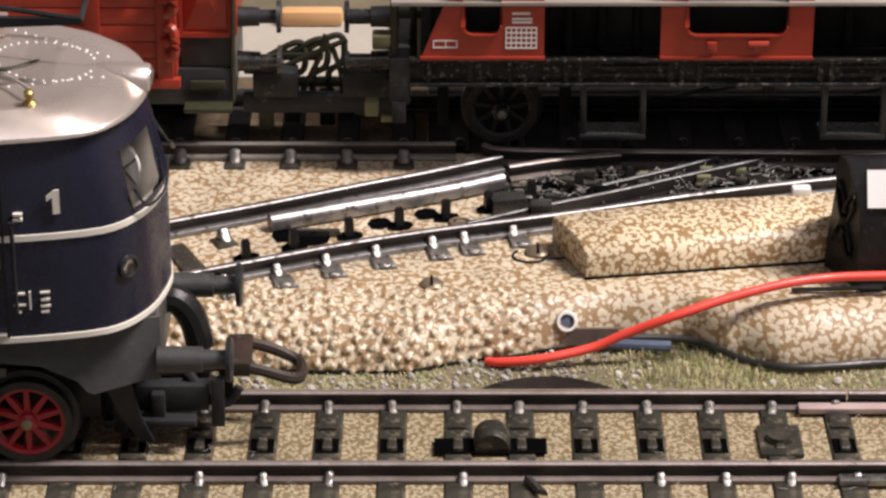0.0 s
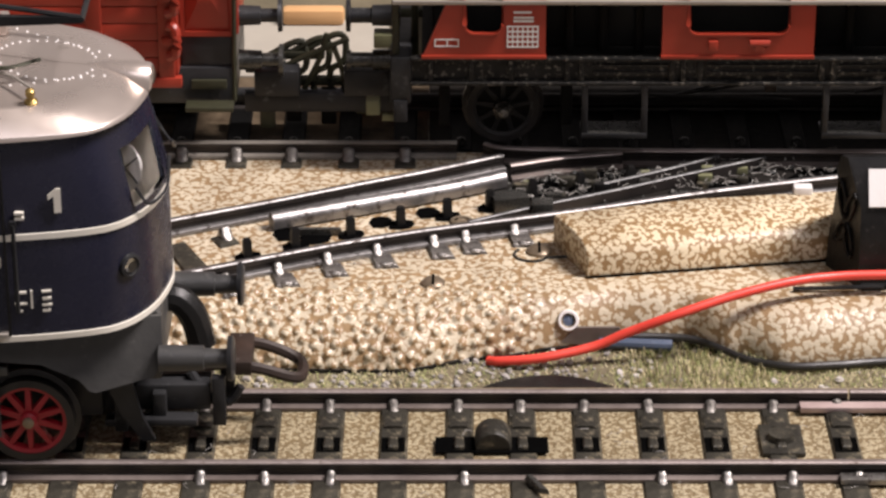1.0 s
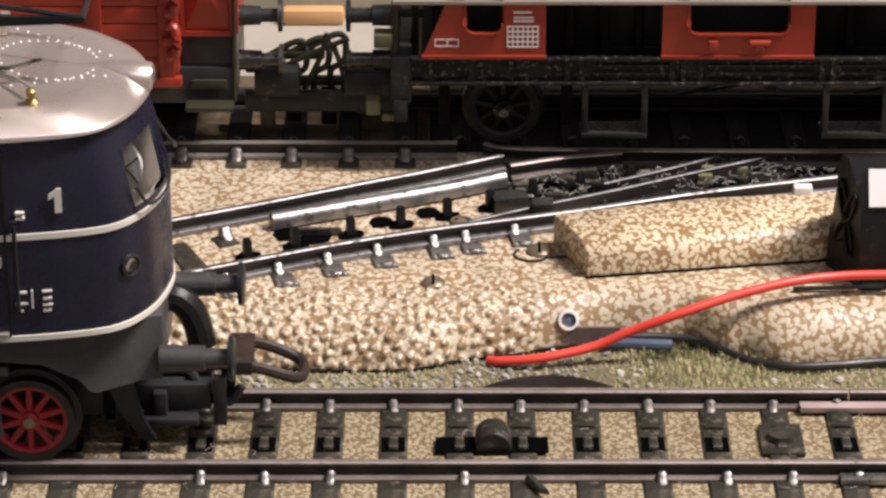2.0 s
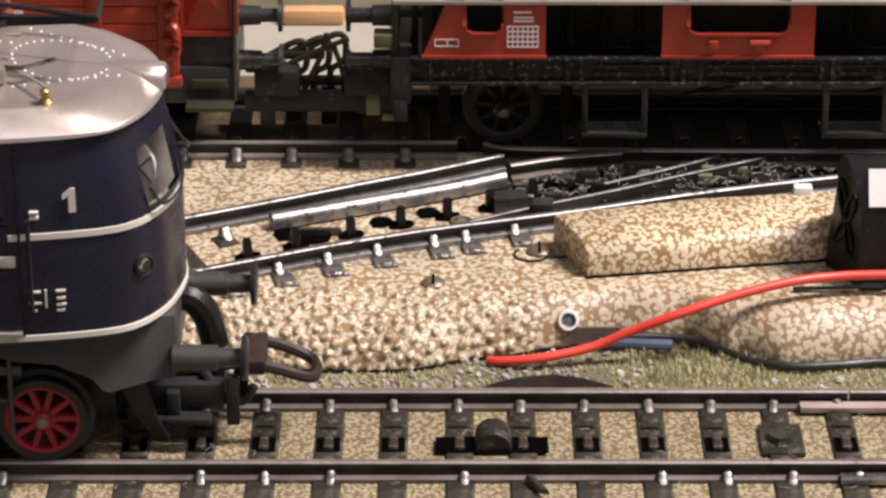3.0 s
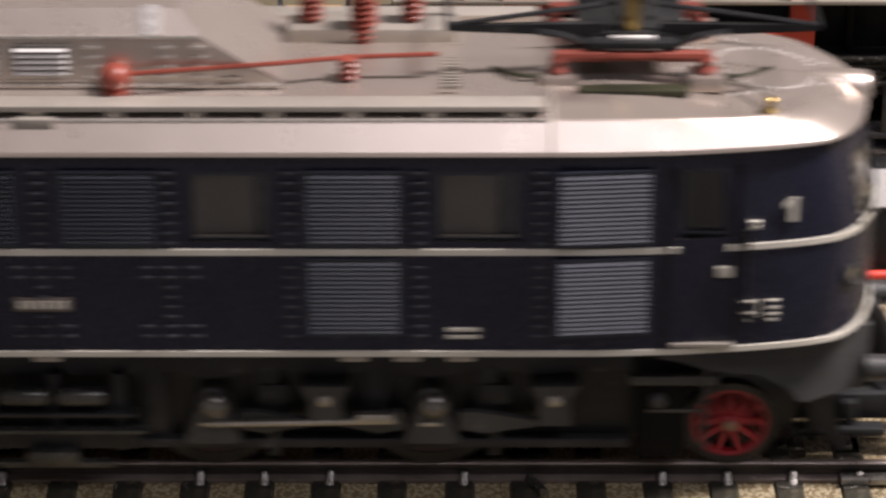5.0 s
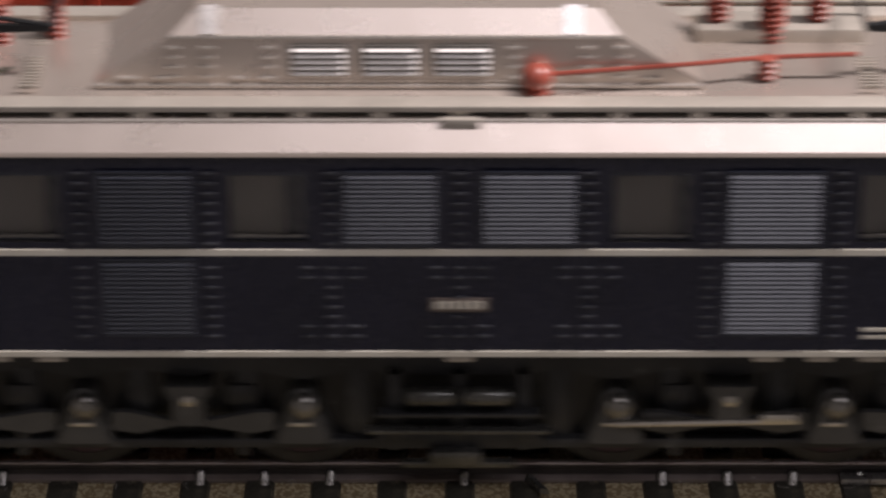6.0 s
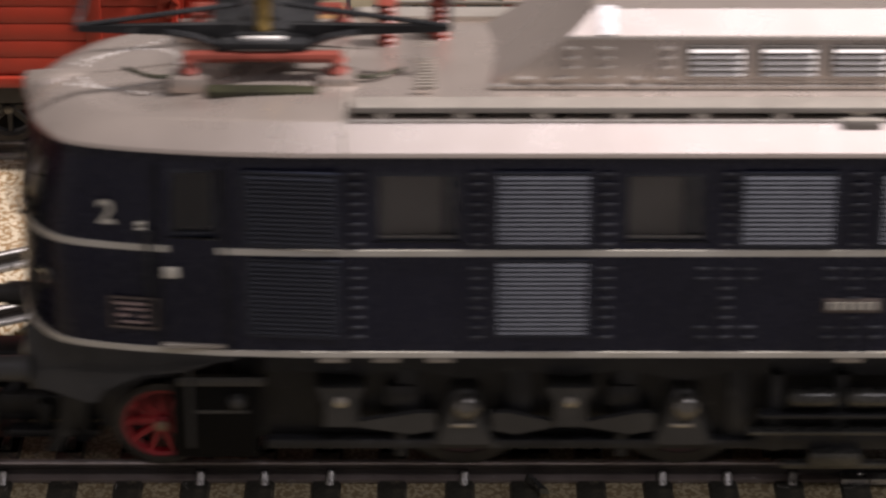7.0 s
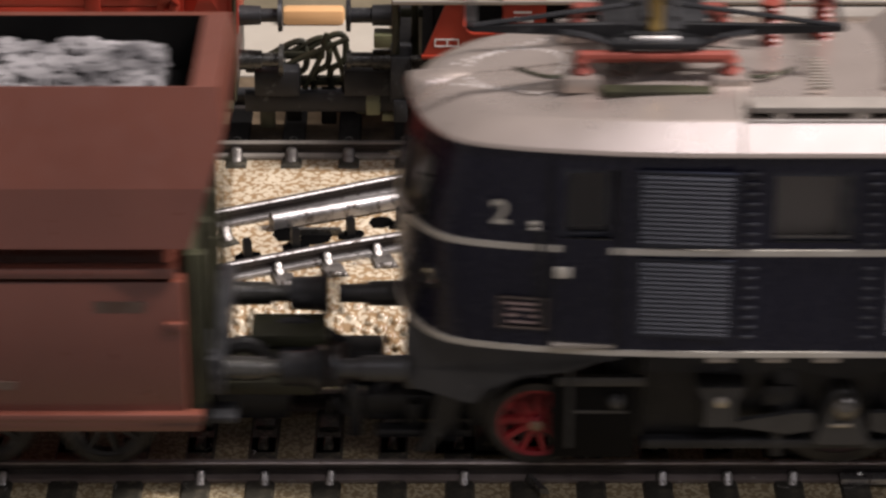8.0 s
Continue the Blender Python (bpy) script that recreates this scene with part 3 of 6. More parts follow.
    loft(bm, [[(x, y, h) for x, y in ((-1.9, -0.9), (-0.6, -1.5), (0.9, -1.5), (1.8, -0.7), (1.9, 0.5), (0.9, 1.2), (-0.5, 1.3), (-1.6, 0.5))] for h in (0, 0.10)])
    hole = mesh_of("stud_opening_pad", bm, M_HOLE)
    for x, y in ((-26.3, 50.2), (-20.0, 53.5), (-12.6, 57.0), (-5.8, 60.2), (0.6, 62.8), (6.5, 65.6), (12.6, 69.2), (19.3, 71.5), (26.5, 73.6)):
        put(hole, t, (x, y, 6.62), 18)
        put(peg, t, (x, y, 6.55), 20)
    for x, y, sx, sy in ((-17.5, 56.2, 1.6, 1.2), (-21.5, 57.2, 1.3, 1.2), (-8.6, 61.0, 1.2, 1.0), (-2.2, 64.0, 1.2, 1.0), (14.2, 73.0, 2.0, 1.4), (22, 75.6, 2.4, 1.3), (31, 77, 2.6, 1.2), (40, 72.5, 3.2, 1.1), (52, 75.8, 3.6, 1.1)):
        put(hole, t, (x, y, 6.60), 32, scale=(sx * 0.75, sy * 1.2, 1))
    # fixing bracket: dark block with a hole ring
    bm = bm_new()
    loft(bm, [[(7.2, 63.6, h), (12.0, 64.8, h), (11.2, 67.6, h), (6.6, 66.6, h)] for h in (6.5, 8.6)])
    part("stop_block", bm, M_STEELBOX, t, "dirty grey stop block")
    bm = bm_new()
    lathe(bm, (2.6, 61.0, 6.55), (0, 0, 1), [(0, 1.7), (0.3, 1.6), (0.3, 1.2), (0.02, 1.1)], 18)
    part("eyelet", bm, M_SCREW, t)
    bm = bm_new()
    prism(bm, [(-21, 6.6), (-13.5, 6.6), (-14, 7.6), (-20, 7.6)], 56.6, 57.3)
    part("tie_bar", bm, M_STEELBOX, t)
    for k in range(26):
        x, y = random.uniform(11, 52), random.uniform(0, 1)
        bm = bm_new()
        w = random.uniform(0.5, 1.3)
        yy = 65.5 + (x - 11) * 0.22 + y * 8
        if yy > 78.4:
            bm.free()
            continue
        box(bm, x - w, x + w, yy - 0.5, yy + 0.5, 6.5, 6.5 + random.uniform(0.4, 1.9), 0.15)
        part("fixing_lug", bm, random.choice((M_SLEEPER, M_BLACKPL, M_SLEEPER, M_STEELBOX, M_OLIVEPALE)), t)
    # dark plate under the frog and the blades
    bm = bm_new()
    poly = [(9, 65.2), (16, 65.0), (24.6, 66.2), (36.6, 69.6), (54.4, 74.2), (74, 78.2), (74, 84.3), (12, 84.3), (7, 79.5), (6, 75)]
    loft(bm, [[(x, y, h) for x, y in poly] for h in (6.5, 6.66)])
    part("frog_plate", bm, M_DARKBED, t, "near-black plate round the frog", smooth=0)
    # screws
    for x, y, r in ((-1.3, 42.1, 1.6), (13.0, 51.8, 1.75)):
        bm = bm_new()
        lathe(bm, (x, y, 6.5), (0, 0, 1), [(0, r), (0.35, r), (0.75, r * 0.72), (0.85, r * 0.3)], 20)
        s = part("screw", bm, M_SCREW, t, "slotted brass screw")
        bm = bm_new()
        box(bm, x - 0.18, x + 0.18, y - r * 0.8, y + r * 0.8, 7.12, 7.38)
        part("screw_slot", bm, M_HOLE, s)
    bm = bm_new()
    tube(bm, smooth_path([(12 + 2.4 * math.cos(a), 50.8 + 2.1 * math.sin(a), 6.62) for a in np.linspace(2.4, 5.8, 9)] + [(18.5, 50.2, 6.6)], 3), 0.22, 6)
    part("wire_loop", bm, M_STEELBOX, t, "thin bare wire round a screw")
    # socket on the skirt
    bm = bm_new()
    lathe(bm, (16.4, 37.3, 3.6), (0.05, -1, 0.5), [(-1.2, 1.45), (0.6, 1.45), (0.9, 1.3), (0.9, 1.0), (-0.5, 0.95)], 18)
    part("socket", bm, M_MILKY, t, "pale round wire socket")
    bm = bm_new()
    lathe(bm, (16.45, 36.9, 3.8), (0.05, -1, 0.5), [(-0.9, 0.8), (-0.1, 0.75), (0.1, 0.35)], 14)
    part("socket_core", bm, M_BLUEWIRE, t)
    return t


def motor_cover():
    t = thing("turnout_motor_cover", "raised motor cover in brown and cream marbled tinplate", "motor cover")
    bm = bm_new()
    # plan: front edge from (19.2, 44) to (58, 50.2), back edge from (15, 58) to (58, 65)
    prof = [(0.0, 6.4), (0.0, 9.3), (0.10, 10.6), (0.24, 11.2), (0.45, 11.4), (0.97, 11.3), (1.0, 11.0), (1.0, 6.4)]
    rings = []
    for k, (f, b) in enumerate((((19.2, 44.0), (15.0, 53.9)), ((19.5, 44.0), (15.3, 54.0)), ((38, 47.0), (34.5, 58.8)), ((60, 50.6), (58, 61.8)))):
        f, b = Vector(f), Vector(b)
        rings.append([(*(f + (b - f) * s), h - (0.25 if k == 0 and h > 7 else 0)) for s, h in prof])
    loft(bm, rings)
    part("cover_shell", bm, M_PRINT, t, smooth=50)
    # black strip paints the shade along the seam
    bm = bm_new()
    sweep(bm, [(19.0, 43.75, 6.6), (38, 46.8, 6.6), (60, 50.4, 6.6)], [(-0.12, -0.15), (0.12, -0.15), (0.12, 0.18), (-0.12, 0.18)])
    part("seam_shade_strip", bm, M_HOLE, t, "black strip for the shaded seam under the cover")
    bm = bm_new()
    box(bm, 47.9, 50.5, 59.6, 61.4, 10.7, 12.4, 0.35)
    solid("lug_on_cover", bm, M_MILKY, "small dirty white plastic lug beside the rail", "lug")
    return t


def lantern():
    t = thing("turnout_lantern", "black turnout lantern housing, its sloped reflection painted white", "lantern", (0, 0, 0))
    # hidden back is drawn out only to cast shade on the motor cover
    prof = [(40.7, 6.4), (41.3, 12.0), (41.8, 17.6), (44.4, 21.9), (45.4, 23.3), (46.6, 23.2), (49.5, 20.2), (53.4, 13.2), (53.6, 10.6), (48.2, 10.4), (47.9, 6.4)]
    left = lambda y, z: 51.2 + (47.9 - y) * (0.50 if y < 47.9 else -0.34) + (z - 6.4) * 0.03
    bm = bm_new()
    loft(bm, [[(left(y, z), y, z) for y, z in prof], [(left(y, z) + 0.3, y * 1.0, z + 0.12) for y, z in prof], [(74, y, z + 0.12) for y, z in prof]])
    hood = part("hood", bm, M_BLACKPL, t)
    # raised leaf-shaped ribs on the gable
    for dy, dz in ((1.7, 5.2), (-1.5, 4.6), (1.7, -3.6), (-1.6, -4.6)):
        cy, cz = 44.6, 14.6
        bm = bm_new()
        pts = []
        for k in range(13):
            a = 2 * math.pi * k / 12
            u = 0.5 - 0.5 * math.cos(a)
            wy = 0.75 * math.sin(a)
            y, z = cy + dy * u + wy * 0.9, cz + dz * u + wy * (0.25 if dy * dz < 0 else -0.25)
            pts.append((left(y, z) - 0.12, y, z))
        tube(bm, pts, 0.22, 6)
        part("leaf_rib", bm, M_BLACKPL, hood)
    # white plate paints the glossy reflection on the front slope
    bm = bm_new()
    loft(bm, [[(x, y, z) for y, z in ((41.85, 17.8), (44.35, 21.9), (44.2, 22.3), (41.65, 18.0))] for x in (55.6, 74)])
    part("white_glare_plate", bm, M_MILKY, t, "white plate painting the reflection on the hood's slope")
    bm = bm_new()
    box(bm, 55, 74, 40.2, 41.0, 6.4, 7.4, 0.2)
    part("foot", bm, M_BLACKPL, t)
    return t


def wires():
    bm = bm_new()
    tube(bm, smooth_path([(5.9, 31.9, 0.5), (7.6, 31.0, 0.9), (12.9, 30.6, 1.6), (19.5, 31.8, 2.6), (23.9, 32.1, 4.5), (30.3, 32.2, 7.1), (37.8, 34.4, 8.7), (45.3, 36.8, 9.5), (51.4, 38.6, 9.4), (58, 39.1, 9.4), (70, 39.2, 9.5)], 8), 0.62, 12)
    solid("red_wire", bm, M_REDWIRE, "red insulated wire curving over the turnout bed", "wire")
    bm = bm_new()
    tube(bm, smooth_path([(20, 36.6, 1.5), (23.5, 36.4, 1.7), (30.8, 36.5, 1.5), (34, 35.6, 1.3), (37, 33.4, 1.1), (40, 31.2, 0.9), (45, 29.6, 0.9), (51, 30.0, 0.9), (58, 31.0, 0.9), (72, 31.6, 0.9)], 8), 0.52, 10)
    solid("black_wire", bm, M_BLACKWIRE, "thin black wire along the foot of the bed", "wire")
    bm = bm_new()
    tube(bm, smooth_path([(20.5, 35.8, 1.1), (25, 35.4, 1.1), (30, 35.2, 1.0)], 6), 0.75, 10)
    solid("blue_plug", bm, M_BLUEWIRE, "dark blue wire plug at the bed's socket", "plug")
    bm = bm_new()
    loft(bm, [[(15.4, y, 1.0), (20.5, y - 0.4, 0.6), (23.8, y - 0.2, 2.4), (23.0, y, 3.2), (17.5, y, 3.2)] for y in (36.0, 36.4)])
    solid("brown_tag", bm, M_FOOT, "torn brown paper tag beside the wire plug", "tag")
    bm = bm_new()
    tube(bm, smooth_path([(46, 39.8, 7.0), (52, 39.9, 7.1), (58, 40.2, 7.1)], 4), 0.3, 6)
    solid("thin_wire", bm, M_BLACKWIRE, "thin dark wire lying on the bed", "wire")


def strip_between():
    """Earth strip with gravel, static grass and a black disc segment between the tracks."""
    random.seed(11)
    bm = bm_new()
    arcp = [(13.4 + 12.6 * math.sin(a), 14.6 + 12.6 * math.cos(a)) for a in np.linspace(-0.88, 0.88, 30)]
    loft(bm, [[(x, y, 0.0) for x, y in arcp], [(x, y, 0.85) for x, y in arcp], [(13.4 + (x - 13.4) * 0.985, 14.6 + (y - 14.6) * 0.985, 1.0) for x, y in arcp]])
    solid("black_disc", bm, M_BLACKPL, "flat black plastic disc segment cut to fit the camera's view", "disc")
    bm = bm_new()
    for k in range(380):
        x = random.choice((random.uniform(-60, 60), random.uniform(4, 30), random.uniform(-25, 12)))
        e = lerp_table(EDGE, x)
        y = random.uniform(20.5, e - 0.6)
        r = random.choice((random.uniform(0.14, 0.3), random.uniform(0.25, 0.55)))
        z = r * 0.6
        seed = random.random() * 9
        pts = []
        for lat in (-0.8, 0.0, 0.8):
            q = []
            for i in range(6):
                a = i * math.pi / 3 + lat
                rr = r * math.cos(lat) * (0.8 + 0.4 * random.random())
                q.append((x + rr * math.cos(a), y + rr * math.sin(a), z + r * 0.8 * math.sin(lat)))
            pts.append(q)
        loft(bm, pts)
    solid("gravel", bm, [M_GRAVEL], "scattered grey and pale gravel grains on the board", "gravel", kind="stuff", smooth=0)
    for name, mat, n, lab in (("grass", M_GRASS_A, 17000, "short green static grass fibres"), ("dry_grass", M_GRASS_B, 13000, "straw-coloured static grass fibres")):
        vs, fs = [], []
        for k in range(n):
            x = random.uniform(-70, 70)
            w = 1.0 if (22 < x < 44) else (0.6 if x > 44 else (0.45 if x < 6 else 0.3))
            w *= 0.35 + 1.3 * max(0.0, 0.5 + noise.noise((x * 0.22, 4.0, n * 0.001)))
            if random.random() > w:
                continue
            e = lerp_table(EDGE, x)
            y = random.uniform(20.5, e - 0.3)
            if (x - 13.4) ** 2 + (y - 14.6) ** 2 < 165:
                continue
            h = random.uniform(0.25, 1.1) * (1.25 if 24 < x < 42 else 0.55)
            a, l = random.uniform(0, 6.3), random.uniform(0.1, 0.8)
            dx, dy = math.cos(a) * l, math.sin(a) * l
            wx, wy = -math.sin(a) * 0.045, math.cos(a) * 0.045
            i = len(vs)
            vs += [(x - wx, y - wy, 0), (x + wx, y + wy, 0), (x + dx * 0.5 + wx, y + dy * 0.5 + wy, h * 0.65), (x + dx * 0.5 - wx, y + dy * 0.5 - wy, h * 0.65), (x + dx, y + dy, h)]
            fs += [(i, i + 1, i + 2, i + 3), (i + 3, i + 2, i + 4)]
        me = bpy.data.meshes.new(name)
        me.from_pydata([tuple(c * MM for c in v) for v in vs], [], fs)
        me.materials.append(mat)
        tagged(new(name, me), lab, "grass", kind="stuff")


def dust_fluff():
    """Grey lint caught round the frog, the rails and the bed edge."""
    random.seed(33)
    bm = bm_new()
    spots = [(random.uniform(10, 58), 0.0) for _ in range(120)]
    for x, _ in spots:
        y = 65.5 + (x - 10) * 0.20 + random.uniform(0, 9)
        z = 6.8 + random.uniform(0, 1.2)
        for _ in range(2):
            a, l = random.uniform(0, 6.3), random.uniform(0.6, 2.4)
            tube(bm, [(x, y, z), (x + l * 0.5 * math.cos(a), y + l * 0.5 * math.sin(a), z + random.uniform(-0.1, 0.5)), (x + l * math.cos(a + 0.7), y + l * math.sin(a + 0.7), z + random.uniform(-0.2, 0.3))], random.uniform(0.03, 0.07), 4)
    for _ in range(90):
        x = random.uniform(-20, 14)
        y = 40.5 + (x + 32) * 0.38 + random.uniform(-0.6, 1.4)
        a, l = random.uniform(0, 6.3), random.uniform(0.5, 1.6)
        tube(bm, [(x, y, 6.75), (x + l * 0.5 * math.cos(a), y + l * 0.5 * math.sin(a), 7.0), (x + l * math.cos(a + 0.8), y + l * math.sin(a + 0.8), 6.8)], 0.035, 4)
    for _ in range(70):
        x, y = random.uniform(-55, 58), random.uniform(-14.5, 7)
        a, l = random.uniform(0, 6.3), random.uniform(0.4, 1.8)
        tube(bm, [(x, y, 7.0), (x + l * 0.5 * math.cos(a), y + l * 0.5 * math.sin(a), 7.25), (x + l * math.cos(a + 0.8), y + l * math.sin(a + 0.8), 7.0)], 0.035, 4)
    solid("dust_fluff", bm, M_FLUFF, "grey lint and dust caught on the track", "dust", kind="stuff")
    bm = bm_new()
    for _ in range(150):
        x = random.uniform(8, 60)
        y = 65.0 + (x - 10) * 0.20 + random.uniform(0, 10)
        r = random.uniform(0.2, 0.6)
        loft(bm, [[(x + r * k * math.cos(i * 1.05) * random.uniform(0.7, 1.2), y + r * k * math.sin(i * 1.05) * random.uniform(0.7, 1.2), 6.6 + h) for i in range(6)] for h, k in ((0, 1), (r * 0.6, 0.9), (r * 1.1, 0.3))])
    solid("dirt_crumbs", bm, M_STEELBOX, "dark dirt crumbs round the frog", "dirt", kind="stuff", smooth=0)


near_track()
dust_fluff()
turnout()
motor_cover()
lantern()
wires()
strip_between()

# ---- the electric locomotive ----
Q = [(0.0, 17.2), (16.6, 17.2), (25.7, 17.2), (43.7, 17.2), (53.1, 17.2), (62, 17.15), (70.6, 16.7), (76.0, 16.1), (80, 15.55), (83, 15.0), (85.8, 14.35), (88.0, 13.55), (89.1, 12.85), (90.0, 12.05), (90.7, 11.25), (91.3, 10.4), (92.0, 9.25), (92.6, 8.0), (93.1, 6.7), (93.5, 5.2), (93.85, 3.7), (94.1, 2.2), (94.3, 0.9)]


def outline(inset=0.0, pull=0.0, z=0.0):
    """Closed plan outline of the body, starting on the camera's side."""
    def q(x, y):
        k = max(0.0, (x - 56) / 38.3)
        e = min(1.0, max(0.0, (x - 76) / 16.5))
        return x - pull * k * k * (3 - 2 * k) - inset * 0.9 * e * e * (3 - 2 * e), max(0.3, y - inset) if y > 1 else y * 0.6
    h = [q(x, y) for x, y in Q]
    near_front = [(x, -y) for x, y in h]
    far_front = [(x, y) for x, y in reversed(h)]
    far_back = [(-x, y) for x, y in h[1:]]
    near_back = [(-x, -y) for x, y in reversed(h[1:])]
    return [(x, y, z) for x, y in near_front + far_front + far_back + near_back]


def spoked_wheel(parent, x, y, r, spokes, hub_mat, name="wheel", face=-1):
    """Wheel in the plane of the track, with a spoked centre and a flanged tyre."""
    bm = bm_new()
    seg = 36
    prof = [(r * 0.74, -0.6), (r * 0.84, -0.75), (r * 0.84, 0.6), (r * 0.74, 0.6)]
    rows = [[bm.verts.new((a * math.cos(2 * math.pi * i / seg), b, a * math.sin(2 * math.pi * i / seg))) for i in range(seg)] for a, b in prof]
    for a, b in zip(rows, rows[1:] + rows[:1]):
        for i in range(seg):
            bm.faces.new((a[i], a[(i + 1) % seg], b[(i + 1) % seg], b[i]))
    rim = bm
    bm = bm_new()
    lathe(bm, (0, 0.9 * -face, 0), (0, face, 0), [(0, r * 0.2), (1.9, r * 0.2), (2.2, r * 0.12)], 14)
    w = part(name, bm, hub_mat, parent, at=(x, y, r))
    part("rim", rim, hub_mat, w)
    bm = bm_new()
    lathe(bm, (0, face * 1.2, 0), (0, face, 0), [(0, r * 0.13), (0.35, r * 0.13), (0.45, r * 0.08)], 10)
    part("hub_cap", bm, M_SCREW if hub_mat == M_REDWHEEL else M_STEELBOX, w)
    bm = bm_new()
    loft(bm, [[(q * h, 0.5, u), (-q * h, 0.5, u), (-q * h, -0.5, u), (q * h, -0.5, u)] for u, h in ((r * 0.15, 0.075 * r), (r * 0.8, 0.05 * r)) for q in (1,)])
    spoke = mesh_of("spoke", bm, hub_mat, 0)
    for k in range(spokes):
        o = new("spoke", spoke)
        o.parent = w
        o.matrix_basis = pose(0, 0, 0, 0, 360 * k / spokes, 0)
    bm = bm_new()
    prof = [(r * 0.83, -0.9), (r, -0.9), (r, 0.6), (r * 1.13, 0.75), (r * 1.13, 1.3), (r * 0.83, 1.3)]
    rows = [[bm.verts.new((a * math.cos(2 * math.pi * i / seg), b * -face * 1.0, a * math.sin(2 * math.pi * i / seg))) for i in range(seg)] for a, b in prof]
    for a, b in zip(rows, rows[1:] + rows[:1]):
        for i in range(seg):
            bm.faces.new((a[i], a[(i + 1) % seg], b[(i + 1) % seg], b[i]))
    part("tyre", bm, M_TYRE, w, "dark steel tyre")
    return w


def digit(text, parent, at, size, rz, mat, name="cab_number"):
    c = bpy.data.curves.new(name, "FONT")
    c.body, c.size, c.extrude, c.align_x, c.offset = text, size * MM, 0.00004, "CENTER", 0.00010
    c.materials.append(mat)
    o = new(name, c)
    o.parent = parent
    o.matrix_basis = pose(at[0] * MM, at[1] * MM, at[2] * MM, 90, 0, rz)
    o["label"] = "pale cab number " + text
    return o


def locomotive():
    t = thing("electric_locomotive", "dark blue model electric locomotive with silver roof and cream stripes", "locomotive", (0, NEAR, RT))
    # shell: sheet with real window openings, given thickness
    levels = [(17.9, 0.9, 0.0), (18.5, 0.0, 0.0), (25, 0.0, 0.0), (32.4, 0.0, 0.0), (39.3, 0.28, 1.3), (40.7, 0.35, 1.6), (42.8, 0.5, 2.0)]
    rings = [outline(i, p, z) for z, i, p in levels]
    n = len(rings[0])
    bm = bm_new()
    rows = [[bm.verts.new(v) for v in r] for r in rings]
    spans = ((16.6, 25.7), (43.7, 53.1), (70.6, 76.0))

    def is_window(a, b, k):
        x0, x1 = sorted((abs(a[0]), abs(b[0])))
        for u, v in spans:
            if abs(x0 - u) < 0.5 and abs(x1 - v) < 0.5:
                return True
        return k == 3 and 91.0 < x0 and x1 < 94.2 and abs(a[1]) > 1.5 and abs(b[1]) > 1.5
    for k in range(len(rows) - 1):
        for i in range(n):
            j = (i + 1) % n
            a, b = rings[1][i], rings[1][j]
            if k in (3, 4) and is_window(a, b, k):
                continue
            bm.faces.new((rows[k][i], rows[k][j], rows[k + 1][j], rows[k + 1][i]))
    shell = part("body_shell", bm, M_BLUE, t, "dark blue enamel body")
    bm = bm_new()
    loft(bm, [outline(1.0, 0, 18.2), outline(1.0, 0, 19.0)])
    part("body_floor", bm, M_FRAME, t)
    # block behind the glass; its colour paints the windows' reflections
    for x0, x1 in ((-66, 66),):
        bm = bm_new()
        box(bm, x0, x1, -15.2, 15.2, 19, 41.5)
        part("window_backing", bm, M_CABIN, t, "brownish block coloured for the reflections in the windows")
    bm = bm_new()
    loft(bm, [outline(1.3, 0, 19.0), outline(1.3, 0, 31.9)], caps=False)
    part("cab_lining", bm, M_LINING, t, "pale cab lining")
    # pale sheets added behind the glass to brighten the cab windows
    for s in (-1, 1):
        bm = bm_new()
        box(bm, min(s * 86.2, s * 86.8), max(s * 86.2, s * 86.8), -11.5, 11.5, 19, 41)
        part("cab_window_reflector", bm, M_LINING, t, "pale sheet added to brighten the cab window", smooth=0)
    for s in (-1, 1):
        bm = bm_new()
        box(bm, min(s * 82, s * 85), max(s * 82, s * 85), -7, 7, 19, 30, 0.5)
        part("cab_desk", bm, M_CABIN, t)
    # side windows: frame and pane
    for s in (-1, 1):
        for side in (-1, 1):
            for u, v in spans:
                y = 16.75 if u < 60 else 15.75
                bm = bm_new()
                x0, x1 = sorted((s * u, s * v))
                fo = [(x0, 32.4), (x1, 32.4), (x1, 40.7), (x0, 40.7)]
                hi = [(x0 + 0.45, 32.9), (x1 - 0.45, 32.9), (x1 - 0.45, 40.2), (x0 + 0.45, 40.2)]
                plate_with_hole(bm, fo, hi, side * y, side * (y - 0.35))
                w = part("side_window", bm, M_BLUE2, t)
                bm = bm_new()
                box(bm, x0 + 0.3, x1 - 0.3, side * (y - 0.25) - 0.08, side * (y - 0.25) + 0.08, 32.7, 40.4)
                part("pane", bm, M_WINDOW, w, "dull window glass", smooth=0)
                bm = bm_new()
                box(bm, x0 + 0.5, x1 - 0.5, side * y - 0.12, side * y + 0.12, 32.75, 33.05)
                part("window_trim", bm, M_VENTBACK if u < 60 else M_BLUE2, w, smooth=0)
                if u == 16.6 or u == 43.7:
                    bm = bm_new()
                    xe = x1 - 1.9 if (u == 16.6) == (s > 0) else x1 - 2.6
                    box(bm, xe, x1 - 0.2, side * (y - 0.75) - 0.1, side * (y - 0.75) + 0.1, 32.8, 40.3)
                    part("sliding_edge", bm, M_BLUE, w)
    # wrap-round cab windows
    cabw = [(x, y) for x, y in Q if 91.0 < x < 94.15]
